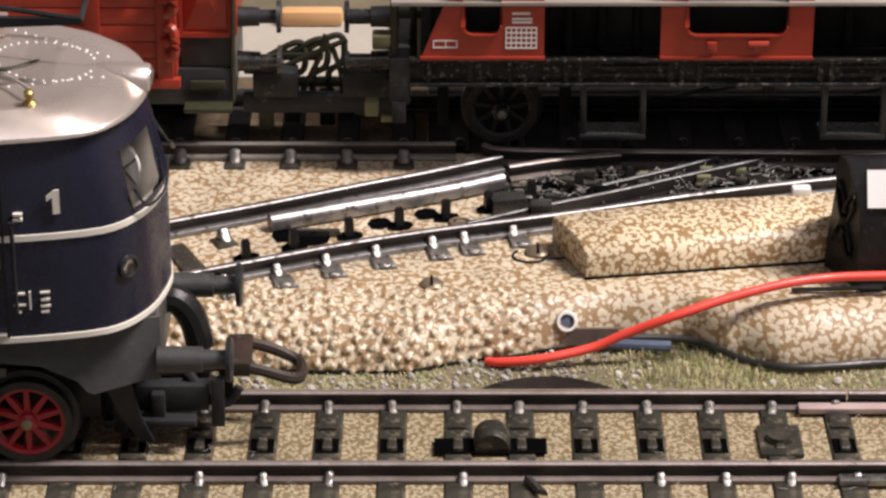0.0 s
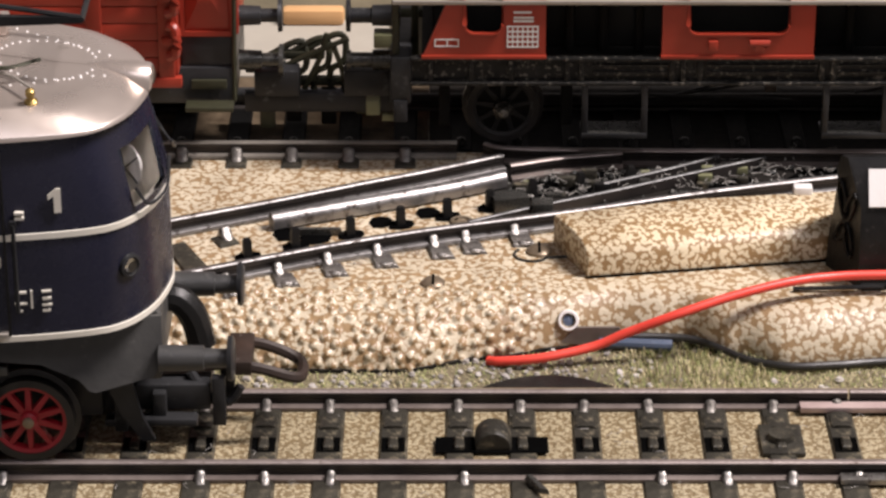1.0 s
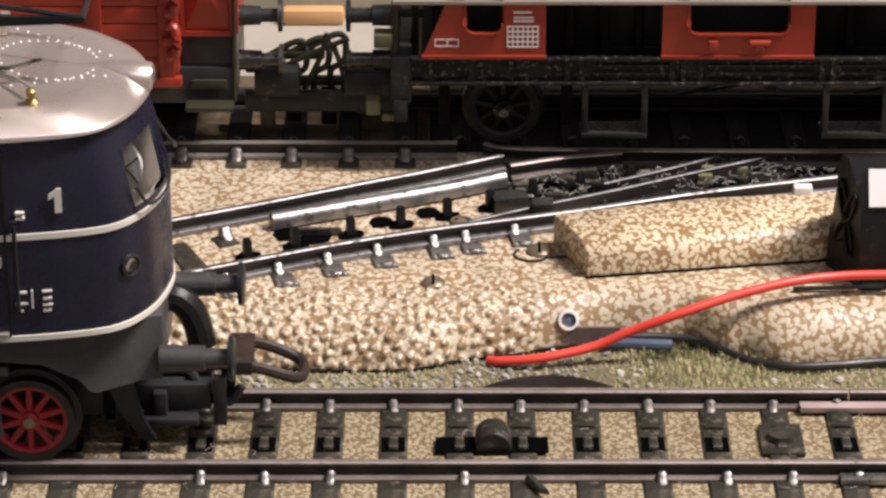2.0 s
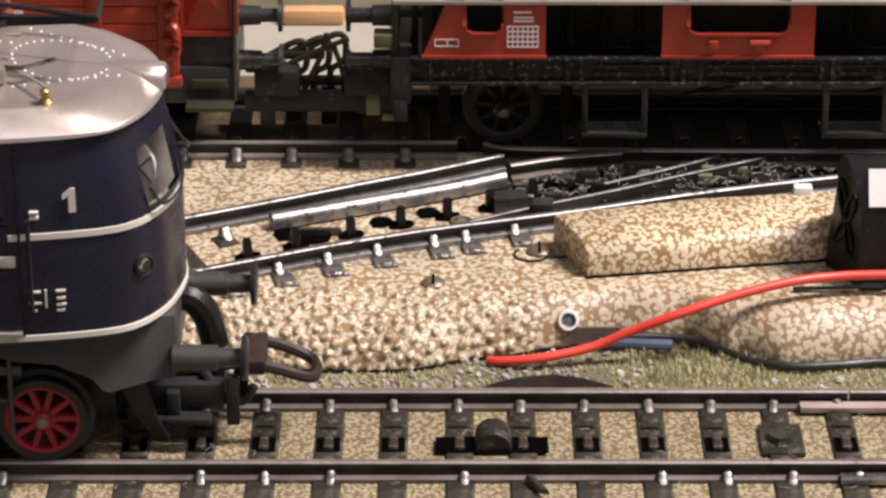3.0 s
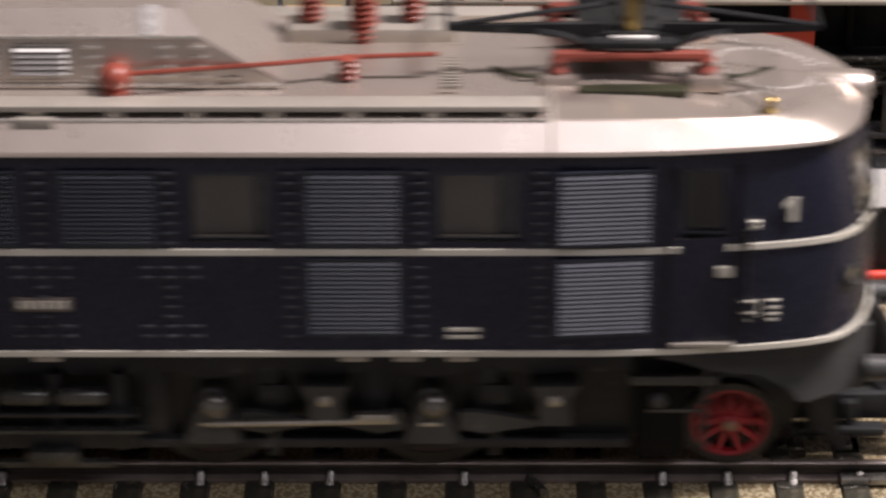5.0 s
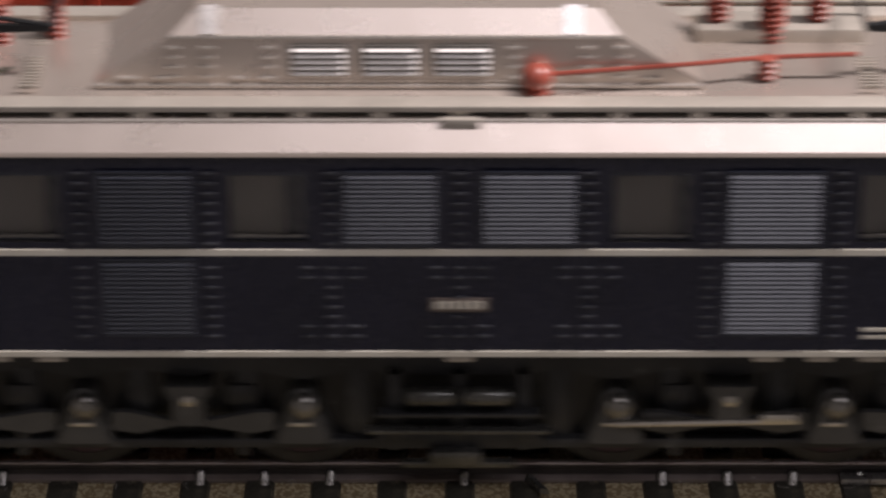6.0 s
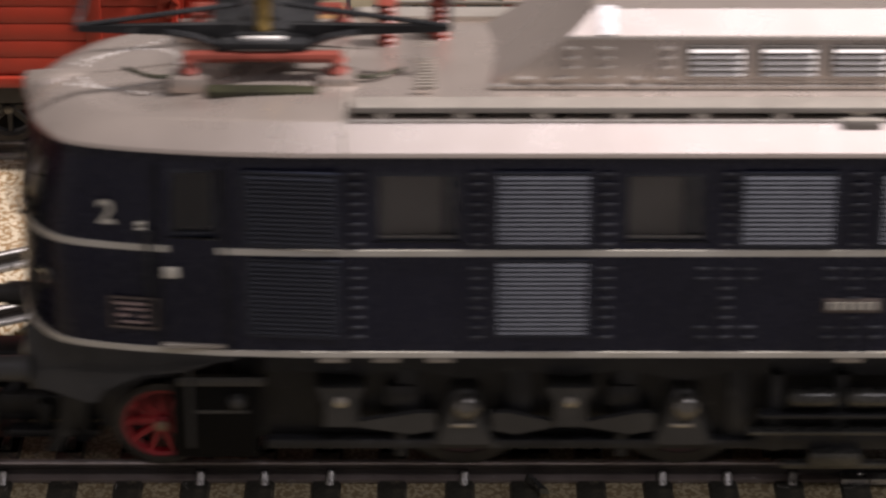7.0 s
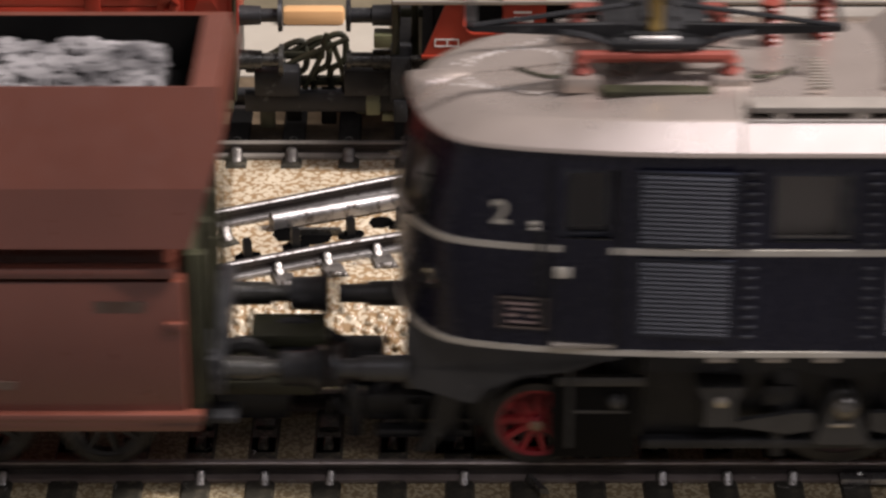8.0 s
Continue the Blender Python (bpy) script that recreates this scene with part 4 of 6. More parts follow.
    for s in (-1, 1):
        for side in (-1, 1):
            bm = bm_new()
            lo = [Vector((s * (x - 0.45), side * (y - 0.4), 32.4)) for x, y in cabw]
            hi = [Vector((s * (x - 0.45 - 1.25), side * (y - 0.6), 39.3)) for x, y in cabw]
            loft(bm, [lo, hi], caps=False, closed=False)
            w = part("cab_window", bm, M_WINDOW, t, "curved cab window glass")
            bm = bm_new()
            for k in (0, len(cabw) - 1):
                tube(bm, [lo[k] * 1.0 + Vector((0, side * 0.25, 0)), hi[k] + Vector((0, side * 0.25, 0))], 0.3, 6)
            part("window_bar", bm, M_BLUE2, w)
            bm = bm_new()
            tube(bm, smooth_path([lo[0] + Vector((s * 0.7, side * 0.6, 2.4)), lo[1] + Vector((s * 1.4, side * 1.2, 0.2)), lo[4] + Vector((s * 1.5, side * 1.0, 0.3)), lo[6] + Vector((s * 1.0, side * 0.4, 2.6))], 4), 0.2, 6)
            part("grab_rail", bm, M_FRAME, t)
    # spoked handwheel behind the near cab window; its pale disc paints the light between spokes
    for s in (-1, 1):
        bm = bm_new()
        lathe(bm, (s * 89.0, -6.6, 35.8), (0, -1, 0.0), [(0, 2.9), (0.2, 3.0), (0.4, 2.8), (0.42, 0.3)], 26)
        hw = part("handwheel", bm, M_MILKY, t, "handwheel with a pale disc painting the light behind it")
        bm = bm_new()
        for k in range(5):
            a = 0.45 + k * 1.2566
            tube(bm, [(s * 89.0, -7.15, 35.8), (s * 89.0 + 2.8 * math.cos(a), -7.15, 35.8 + 2.8 * math.sin(a))], 0.15, 6)
        part("spoke", bm, M_FRAME, hw, "dark wheel spokes")
    # stripes
    for z, h, i, name in ((31.1, 0.46, -0.16, "waist_stripe"), (18.45, 0.42, -0.18, "lower_stripe")):
        bm = bm_new()
        rows = [[bm.verts.new(v) for v in outline(u, 0, z + k * h)] for u, k in ((0.3, -1), (i, -0.8), (i, 0.8), (0.3, 1))]
        for p, q in zip(rows, rows[1:]):
            for j in range(len(p)):
                m = (j + 1) % len(p)
                if name == "waist_stripe" and 70.0 < abs(p[j].co.x) < 76.5 and 70.0 < abs(p[m].co.x) < 76.5:
                    continue
                bm.faces.new((p[j], p[m], q[m], q[j]))
        part(name, bm, M_CREAM, t, "raised cream stripe")
    # louvres
    bm = bm_new()
    loft(bm, [[(x, -0.02, 0.0), (x, -0.38, 0.04), (x, -0.38, 0.10), (x, -0.02, 0.53)] for x in (-4.95, 4.95)])
    slat = mesh_of("slat", bm, M_BLUE2, 30)

    def louvre(x, z0, z1, side, y, rz=0.0):
        bm = bm_new()
        fo = [(x - 5.3, z0), (x + 5.3, z0), (x + 5.3, z1), (x - 5.3, z1)]
        hi = [(x - 4.95, z0 + 0.3), (x + 4.95, z0 + 0.3), (x + 4.95, z1 - 0.3), (x - 4.95, z1 - 0.3)]
        plate_with_hole(bm, [(a - x, c) for a, c in fo], [(a - x, c) for a, c in hi], -0.30, 0.1)
        lv = part("louvre", bm, M_BLUE2, t, "ribbed ventilation louvre", at=(x, side * y, 0))
        lv.matrix_basis = pose(x * MM, side * y * MM, 0, 0, 0, (0 if side < 0 else 180) + rz)
        m = round((z1 - z0 - 0.6) / 0.57)
        for k in range(m):
            put(slat, lv, (0, 0, z0 + 0.35 + k * (z1 - z0 - 0.7) / m))
    for s in (-1, 1):
        for x, low, y, rz in ((7.65, False, 17.2, 0), (34.6, True, 17.2, 0), (62.3, True, 17.28, 5.0)):
            for side in (-1, 1):
                louvre(s * x, 31.9, 41.0, side, y, -side * s * rz)
                if low:
                    louvre(s * x, 20.7, 30.4, side, y, -side * s * rz)
    # rivet rows beside the panels
    bm = bm_new()
    loft(bm, [[(x * k, -y, z * k) for x, z in ((-1.0, -0.16), (1.0, -0.16), (1.0, 0.16), (-1.0, 0.16))] for y, k in ((0.0, 1), (0.26, 0.75))])
    rivet = bm
    rivet.verts.index_update()
    base = [v.co.copy() for v in rivet.verts]
    faces = [[v.index for v in f.verts] for f in rivet.faces]
    rivet.free()
    cols = []
    for s in (-1, 1):
        cols += [(s * 14.2, 0), (s * 27.6, 0), (s * 41.8, 0), (s * 55.2, 0)]
    cols += [(0, 0)]
    for cx, _ in cols:
        strip = bm_new()
        for k in range(8):
            z = 20.7 + k * 1.22
            for zz in (z, z + 11.5):
                if 30.2 < zz < 32.0 or zz > 41.4:
                    continue
                for dx in ((0.0,) if k not in (0, 1, 6, 7) else (-2.6, 0.0, 2.6)):
                    if dx and (zz > 31 or abs(cx) > 20):
                        continue
                    vs = [strip.verts.new((c.x * 0.8 + cx + dx, c.y - 17.18, c.z + zz)) for c in base]
                    for f in faces:
                        strip.faces.new([vs[i] for i in f])
        part("rivet_strip", strip, M_RIVET, t, smooth=0)
    # doors at the cab ends
    for s in (-1, 1):
        for side in (-1, 1):
            bm = bm_new()
            for x in (69.6, 77.2):
                yy = 16.9 if x < 70 else 16.0
                box(bm, s * x - 0.14, s * x + 0.14, side * yy - 0.2, side * yy + 0.2, 18.9, 41.5)
            d = part("door_frame", bm, M_BLACKPL, t, smooth=0)
            bm = bm_new()
            tube(bm, [(s * 78.3, side * 16.4, 22), (s * 78.3, side * 16.6, 33)], 0.26, 6)
            box(bm, s * 78.3 - 0.35, s * 78.3 + 0.35, side * 16.3 - 0.35, side * 16.3 + 0.35, 32.6, 33.4)
            part("handrail", bm, M_FRAME, d)
            bm = bm_new()
            box(bm, s * 75.8 - 0.9, s * 75.8 + 0.9, side * 16.3 - 0.3, side * 16.3 + 0.3, 27.6, 28.9, 0.2)
            part("door_handle", bm, M_CREAM, d, "pale door handle plate")
            bm = bm_new()
            box(bm, min(s * 70, s * 77), max(s * 70, s * 77), side * 16.5 - 0.5, side * 16.5 + 0.5, 19.1, 19.5)
            part("door_sill", bm, M_SILVERD, d)
    # lettering: cab numbers and bars for the small data panels
    bm = bm_new()
    prism(bm, [(-0.05, 0), (0.75, 0), (0.75, 2.9), (0.2, 2.9), (-0.7, 2.2), (-0.7, 1.6), (-0.05, 2.05)], -0.1, 0.15)
    one = part("cab_number", bm, M_CREAM, t, "pale cab number 1", smooth=0)
    one.matrix_basis = pose(82.9 * MM, -15.2 * MM, 33.9 * MM, 0, 0, 11)
    digit("2", t, (-82.8, -15.35, 33.9), 4.0, -11, M_CREAM)
    for s in (-1, 1):
        o = new("data_panel")
        o.parent = t
        o.matrix_basis = pose(s * 80.2 * MM, -15.75 * MM, 22 * MM, 0, 0, s * 8.5)
        o["label"] = "small pale data lettering"
        for x, z, w, h in ((-0.1, 2.1, 4.2, 0.25), (0.2, 1.4, 3.6, 0.22), (-1.2, 0.6, 1.6, 0.3), (1.3, 0.6, 1.2, 0.3), (0, -0.2, 3.4, 0.2)) if s < 0 else ((-1.6, 2.3, 1.3, 0.22), (-0.4, 1.4, 0.22, 2.2), (-1.6, 0.9, 1.4, 0.2), (-1.7, 0.0, 0.5, 0.2), (1.3, 2.3, 1.1, 0.2), (1.3, 1.4, 1.0, 0.25), (1.3, 0.6, 1.1, 0.2), (1.2, -0.1, 0.9, 0.22)):
            bm = bm_new()
            box(bm, x - w / 2, x + w / 2, -0.13, 0.2, z - h / 2, z + h / 2)
            part("lettering_bar", bm, M_CREAM if s > 0 else M_PINK, o, smooth=0)
        if s < 0:
            bm = bm_new()
            plate_with_hole(bm, [(-2.75, -1.0), (2.75, -1.0), (2.75, 2.95), (-2.75, 2.95)], [(-2.5, -0.75), (2.5, -0.75), (2.5, 2.7), (-2.5, 2.7)], -0.15, 0.1)
            part("panel_frame", bm, M_FOOT, o)
        bm = bm_new()
        box(bm, s * 79 - 0.5, s * 79 + 0.5, -16.2, -15.6, 33.4, 33.7)
        box(bm, s * 79 - 0.5, s * 79 + 0.5, -16.2, -15.6, 34.0, 34.3)
        part("lettering_bar", bm, M_CREAM, t, smooth=0)
    bm = bm_new()
    box(bm, -3.2, 3.2, -17.42, -17.15, 23.8, 25.5, 0.06)
    pl = part("number_plate", bm, M_FOOT, t, "small brass plate with worn lettering")
    for k in range(6):
        bm = bm_new()
        box(bm, -2.7 + k * 0.95, -2.1 + k * 0.95, -17.5, -17.4, 24.2, 25.1)
        part("plate_bar", bm, M_CREAM, pl, smooth=0)
    for x in (46.8,):
        for z in (20.6, 21.5):
            bm = bm_new()
            box(bm, x - 1.8, x + 1.8, -17.36, -17.15, z - 0.2, z + 0.2)
            part("lettering_bar", bm, M_CREAM, t, smooth=0)
    # lamps on the nose
    for s in (-1, 1):
        for side in (-1, 1):
            bm = bm_new()
            d = (s * 0.72, side * 0.68, 0)
            lathe(bm, (s * 90.2, side * 11.3, 25.6), d, [(0, 1.5), (0.8, 1.4), (0.9, 1.1), (0.5, 0.9)], 16)
            lp = part("headlamp", bm, M_FRAME, t, "small round headlamp")
            bm = bm_new()
            lathe(bm, (s * 90.7, side * 11.7, 25.6), d, [(0, 0.9), (0.3, 0.7), (0.4, 0.2)], 12)
            part("lens", bm, M_WINDOW, lp)
    roof_of(t)
    under_of(t)
    return t


def roof_of(t):
    bm = bm_new()
    loft(bm, [outline(i, p, z) for z, i, p in ((42.7, -0.25, 1.8), (43.1, -0.2, 1.9), (43.25, -0.08, 2.0), (44.6, 1.04, 2.95), (45.85, 2.08, 4.2), (46.0, 2.2, 4.5), (46.12, 2.6, 5.2), (46.7, 4.4, 8.0), (47.5, 7.5, 14.0), (48.0, 11.5, 22), (48.2, 14.5, 30))])
    for v in bm.verts:
        e = min(1.0, max(0.0, (abs(v.co.x) - 62) / 24))
        v.co.z -= 0.75 * e * e * (3 - 2 * e) * min(1.0, max(0.0, (v.co.z - 44.6) / 2.0))
    tree = BVHTree.FromBMesh(bm)
    roof = part("roof", bm, M_SILVER, t, "silver painted roof with rounded ends", smooth=60)
    # seam where the cab roof meets the main roof
    for s in (-1, 1):
        bm = bm_new()
        dots = [(81 + 5.6 * math.cos(a), 5.6 * math.sin(a)) for a in np.linspace(0.35, 5.93, 30)]
        dots += [(76.5 + k * 1.25, e * (8.6 - k * 0.62)) for e in (-1, 1) for k in range(10)]
        dots += [(71 + k * 1.3, e * 3.2) for e in (-1, 1) for k in range(4)]
        for dx, dy in dots:
            hit = tree.ray_cast(Vector((s * dx, dy, 80)), Vector((0, 0, -1)))[0]
            if hit:
                lathe(bm, (s * dx, dy, hit.z - 0.1), (0, 0, 1), [(0, 0.21), (0.15, 0.18), (0.22, 0.08)], 7)
        # white colour paints the glints on the silver roof's rivets
        part("roof_rivets", bm, M_MILKY, roof, smooth=60)
        bm = bm_new()
        loft(bm, [[(s * x, w * math.cos(a), z0 + h * math.sin(a)) for a in np.linspace(0, math.pi, 11)] for x, w, h, z0 in ((84.5, 0.5, 0.3, 45.3), (87.5, 1.6, 1.5, 44.4), (90.5, 2.1, 2.4, 43.4), (92.6, 2.2, 2.5, 43.1), (92.9, 1.9, 2.2, 43.2))])
        tl = part("top_headlamp", bm, M_SILVER, t, "silver roof headlamp housing over the cab", smooth=50)
        bm = bm_new()
        lathe(bm, (s * 92.85, 0, 44.2), (s, 0, 0), [(0, 1.1), (0.25, 1.0), (0.4, 0.5)], 14)
        part("lens", bm, M_WINDOW, tl)
        if s < 0:
            continue
        bm = bm_new()
        lathe(bm, (s * 80.5, -11.4, 45.3), (0, -0.3, 1), [(0, 0.75), (0.6, 0.75), (0.9, 0.4), (1.4, 0.35), (1.5, 0.55), (2.1, 0.5), (2.3, 0.2)], 12)
        part("whistle", bm, M_BRASS, t, "brass roof whistle")
        bm = bm_new()
        tube(bm, smooth_path([(s * 80.5, -11.0, 47.2), (s * 77, -8, 47.7), (s * 70, -6.5, 48.0)], 4), 0.2, 6)
        part("whistle_pipe", bm, M_SILVERD, t)
    for s in (-1, 1):
        bm = bm_new()
        tube(bm, [(s * 56.4, -17.35, 42.9), (s * 56.4, -17.2, 43.3), (s * 56.4, -15.0, 46.05), (s * 56.4, -12.8, 46.8), (s * 56.4, -9, 47.6), (s * 56.4, 0, 48.2), (s * 56.4, 9, 47.6), (s * 56.4, 12.8, 46.8), (s * 56.4, 15.0, 46.05), (s * 56.4, 17.35, 42.9)], 0.2, 6)
        part("roof_seam", bm, M_SILVERD, roof)
    # gutter ridge along the roof's shoulder
    for side in (-1, 1):
        bm = bm_new()
        tube(bm, [(-56, side * 15.0, 46.0), (56, side * 15.0, 46.0)], 0.24, 8)
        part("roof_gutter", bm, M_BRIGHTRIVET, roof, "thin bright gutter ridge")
    # walkway boards on short posts
    for side in (-1, 1):
        bm = bm_new()
        box(bm, -55.5, 55.5, side * 13.4 - 1.5, side * 13.4 + 1.5, 46.9, 47.6, 0.12)
        w = part("walkway", bm, M_SILVERD, t, "grey roof walkway board")
        # solid black strip paints the shade below the walkway
        bm = bm_new()
        box(bm, -55.5, 55.5, side * 13.6 - 0.3, side * 13.6 + 0.3, 46.1, 46.95)
        part("walkway_shade_strip", bm, M_HOLE, w, smooth=0)
        bm = bm_new()
        box(bm, -0.9, 0.9, -0.4, 0.4, 0, 1.0)
        post = mesh_of("walkway_post", bm, M_SILVERD, 0)
        for k in range(-6, 7):
            put(post, w, (k * 8.7, side * 14.2, 46.0))
        bm = bm_new()
        box(bm, -2.2, 2.2, side * 15.0 - 0.7, side * 15.0 + 0.7, 45.2, 46.4, 0.2)
        part("roof_step", bm, M_SILVERD, t)
    # equipment hood with sloping ends, side vents
    bm = bm_new()
    bot = [(-40.3, -9.4), (26.7, -9.4), (26.7, 9.4), (-40.3, 9.4)]
    mid = [(-31.8, -9.0), (17.7, -9.0), (17.7, 9.0), (-31.8, 9.0)]
    top = [(-29.0, -7.0), (15.3, -7.0), (15.3, 7.0), (-29.0, 7.0)]
    loft(bm, [[(x, y, 47.9) for x, y in bot], [(x, y, 53.5) for x, y in mid], [(x, y, 56.0) for x, y in top]])
    hood = part("roof_hood", bm, M_SILVER, t, "silver equipment hood with sloped ends", smooth=20)
    for k in range(3):
        bm = bm_new()
        x0 = -18.7 + k * 7.9
        box(bm, x0, x0 + 6.4, -9.5, -8.9, 48.9, 52.6, 0.1)
        v = part("hood_vent", bm, M_VENTBACK, hood)
        for j in range(5):
            bm = bm_new()
            loft(bm, [[(x, -9.45, 49.15 + j * 0.69), (x, -9.8, 49.15 + j * 0.69), (x, -9.5, 49.42 + j * 0.69)] for x in (x0 + 0.3, x0 + 6.1)])
            part("vent_slat", bm, M_MILKY, v, smooth=0)
    for x in (-31.5, -27.8, -21, 6.0, 14.0, 17.8):
        bm = bm_new()
        for j in range(4):
            box(bm, x - 0.85, x + 0.85, -9.6, -8.7, 48.7 + j * 1.15, 49.0 + j * 1.15, 0.08)
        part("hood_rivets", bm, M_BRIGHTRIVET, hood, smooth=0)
    for x, w in ((-27.5, 1.0), (12.5, 1.0)):
        bm = bm_new()
        loft(bm, [[(x - w, -9.0, 53.4), (x + w, -9.0, 53.4), (x + w, -7.0, 56.0), (x - w, -7.0, 56.0)], [(x - w, -9.2, 53.8), (x + w, -9.2, 53.8), (x + w, -7.0, 56.4), (x - w, -7.0, 56.4)]])
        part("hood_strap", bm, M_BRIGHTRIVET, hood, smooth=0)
    # edge strip, foot moulding and long rivet dashes, bright to paint the hood's highlights
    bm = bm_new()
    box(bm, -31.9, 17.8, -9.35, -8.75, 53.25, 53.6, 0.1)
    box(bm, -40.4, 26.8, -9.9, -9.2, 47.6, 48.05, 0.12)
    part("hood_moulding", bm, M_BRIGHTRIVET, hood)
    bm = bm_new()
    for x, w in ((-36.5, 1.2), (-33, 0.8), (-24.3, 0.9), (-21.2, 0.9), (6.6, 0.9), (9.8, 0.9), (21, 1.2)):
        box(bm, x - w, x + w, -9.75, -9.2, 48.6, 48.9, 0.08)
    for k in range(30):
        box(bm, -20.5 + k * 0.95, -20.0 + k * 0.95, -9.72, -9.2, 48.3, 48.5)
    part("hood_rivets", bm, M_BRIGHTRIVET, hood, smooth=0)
    # roof line: insulators and red bus bar
    for x, y, h, r in ((34, -7.5, 1.6, 1.1), (35.5, 3, 6, 1.6), (29.5, 5, 6, 1.4), (41, 5, 6, 1.3), (-46, 4, 5, 1.2), (-52, 2, 5, 1.2)):
        bm = bm_new()
        prof = [(0, r)]
        k = 0.0
        while k < h:
            prof += [(k + 0.15, r), (k + 0.45, r * 0.7), (k + 0.75, r)]
            k += 0.75
        lathe(bm, (x, y, 48.0), (0, 0, 1), prof + [(k + 0.3, r * 0.5)], 12)
        part("insulator", bm, M_INSUL, t, "ribbed red-brown insulator")
    bm = bm_new()
    tube(bm, smooth_path([(8.5, -10.6, 49.5), (14, -10.5, 49.9), (25, -9.2, 50.2), (34, -7.5, 50.3), (44, -7.2, 50.6)], 5), 0.3, 8)
    part("bus_bar", bm, M_INSUL, t, "thin red roof cable")
    bm = bm_new()
    lathe(bm, (8.5, -10.6, 47.5), (0, 0, 1), [(0, 1.5), (0.3, 1.5), (0.5, 1.1), (0.9, 1.5), (1.4, 1.75), (2.0, 1.8), (2.6, 1.6), (3.1, 1.1), (3.4, 0.4)], 18)
    part("ball_insulator", bm, M_INSUL, t, "rounded reddish insulator", smooth=50)
    bm = bm_new()
    box(bm, 27, 46, 2, 8, 47.9, 49.8, 0.3)
    part("switch_tray", bm, M_SILVERD, t)
    for x in (-47.5, 45.5):
        bm = bm_new()
        for side in (-1, 1):
            for k in range(10):
                box(bm, x - 1.1, x + 1.1, side * 6 - 4.5 + k * 0.9 - 0.15, side * 6 - 4.5 + k * 0.9 + 0.15, 48.0, 48.3)
        part("tread_plate", bm, M_SILVERD, t, smooth=0)
    # folded pantographs
    for s in (-1, 1):
        c = s * 65.5
        p = new("pantograph")
        p.parent = t
        p.location = (c * MM, 0, 0)
        p["label"] = "folded dark pantograph on red insulated base bars"
        for side in (-1, 1):
            bm = bm_new()
            tube(bm, [(-8.6, side * 7.2, 50.4), (-3, side * 7.2, 50.4)], 0.72, 10)
            tube(bm, [(-3.2, side * 7.2, 50.4), (3.2, side * 7.2, 50.4)], 0.6, 10)
            tube(bm, [(3, side * 7.2, 50.4), (8.6, side * 7.2, 50.4)], 0.72, 10)
            part("base_bar", bm, M_INSUL, p, "red base bar")
            for x in (-8.2, 8.2):
                bm = bm_new()
                lathe(bm, (x, side * 7.2, 47.2), (0, 0, 1), [(0, 1.5), (0.9, 1.5), (1.0, 1.0), (1.6, 1.2), (2.2, 0.8), (2.8, 1.0), (3.3, 0.7)], 12)
                part("foot_insulator", bm, M_INSUL, p)
                bm = bm_new()
                box(bm, x - 2.1, x + 2.1, side * 7.2 - 1.9, side * 7.2 + 1.9, 46.7, 48.5, 0.4)
                part("foot_shoe", bm, M_SILVER, p, "silver foot shoe")
        # dark olive board paints the shadow under the base bar
        bm = bm_new()
        box(bm, -6.2, 6.2, -10.6, -8.4, 46.9, 47.6, 0.2)
        part("bar_shadow_board", bm, M_OLIVE, p, "dark board standing in for the base bar's shadow")
        # white plate painted in for the light gap under the bar
        bm = bm_new()
        box(bm, -2.4, 2.4, -6.9, -6.2, 52.0, 52.5, 0.15)
        part("light_gap_plate", bm, M_MILKY, p, "white plate standing for the light gap under the bar")
        bm = bm_new()
        for e in (-1, 1):
            lathe(bm, (e * 4.2, -6.4, 51.0), (0, -1, 0), [(0, 1.1), (0.8, 1.0), (1.0, 0.4)], 10)
            tube(bm, smooth_path([(e * 4.2, -6.6, 51.2), (e * 7.5, -6.8, 52.6), (e * 10.5, -6.5, 53.0)], 4), 0.4, 6)
        part("spring_drum", bm, M_FRAME, p, "dark spring drums and levers")
        bm = bm_new()
        box(bm, -6.0, 6.0, -5.8, 5.8, 51.2, 52.6, 0.3)
        box(bm, -5.0, 5.0, -7.6, 7.6, 51.3, 52.1, 0.2)
        part("base_frame", bm, M_FRAME, p)
        bm = bm_new()
        tube(bm, [(0, -4.5, 52.4), (0, -4.5, 58)], 0.9, 8)
        part("lock_post", bm, M_BRASS, p, "tan lock post")
        for side in (-1, 1):
            bm = bm_new()
            for e in (-1, 1):
                loft(bm, [[(e * 3.0, side * 5.2 - 0.45, 52.0), (e * 3.0, side * 5.2 + 0.45, 52.0), (e * 3.0, side * 5.2 + 0.45, 53.6), (e * 3.0, side * 5.2 - 0.45, 53.6)],
                          [(e * 20.5, side * 6.6 - 0.3, 53.2), (e * 20.5, side * 6.6 + 0.3, 53.2), (e * 20.5, side * 6.6 + 0.3, 53.9), (e * 20.5, side * 6.6 - 0.3, 53.9)]])
                tube(bm, [(e * 20.5, side * 6.6, 53.8), (e * 1.0, side * 4.5, 55.8)], 0.3, 6)
            part("arm", bm, M_FRAME, p, "dark folded arm")
        for e in (-1, 1):
            bm = bm_new()
            tube(bm, [(e * 20.5, -6.9, 53.6), (e * 20.5, 6.9, 53.6)], 0.35, 6)
            part("cross_tube", bm, M_FRAME, p)
            bm = bm_new()
            tube(bm, smooth_path([(e * 1.6, -12.0, 56.8), (e * 1.6, -9, 57.4), (e * 1.6, 9, 57.4), (e * 1.6, 12, 56.8)], 4), 0.45, 6)
            part("contact_strip", bm, M_FRAME, p)
        bm = bm_new()
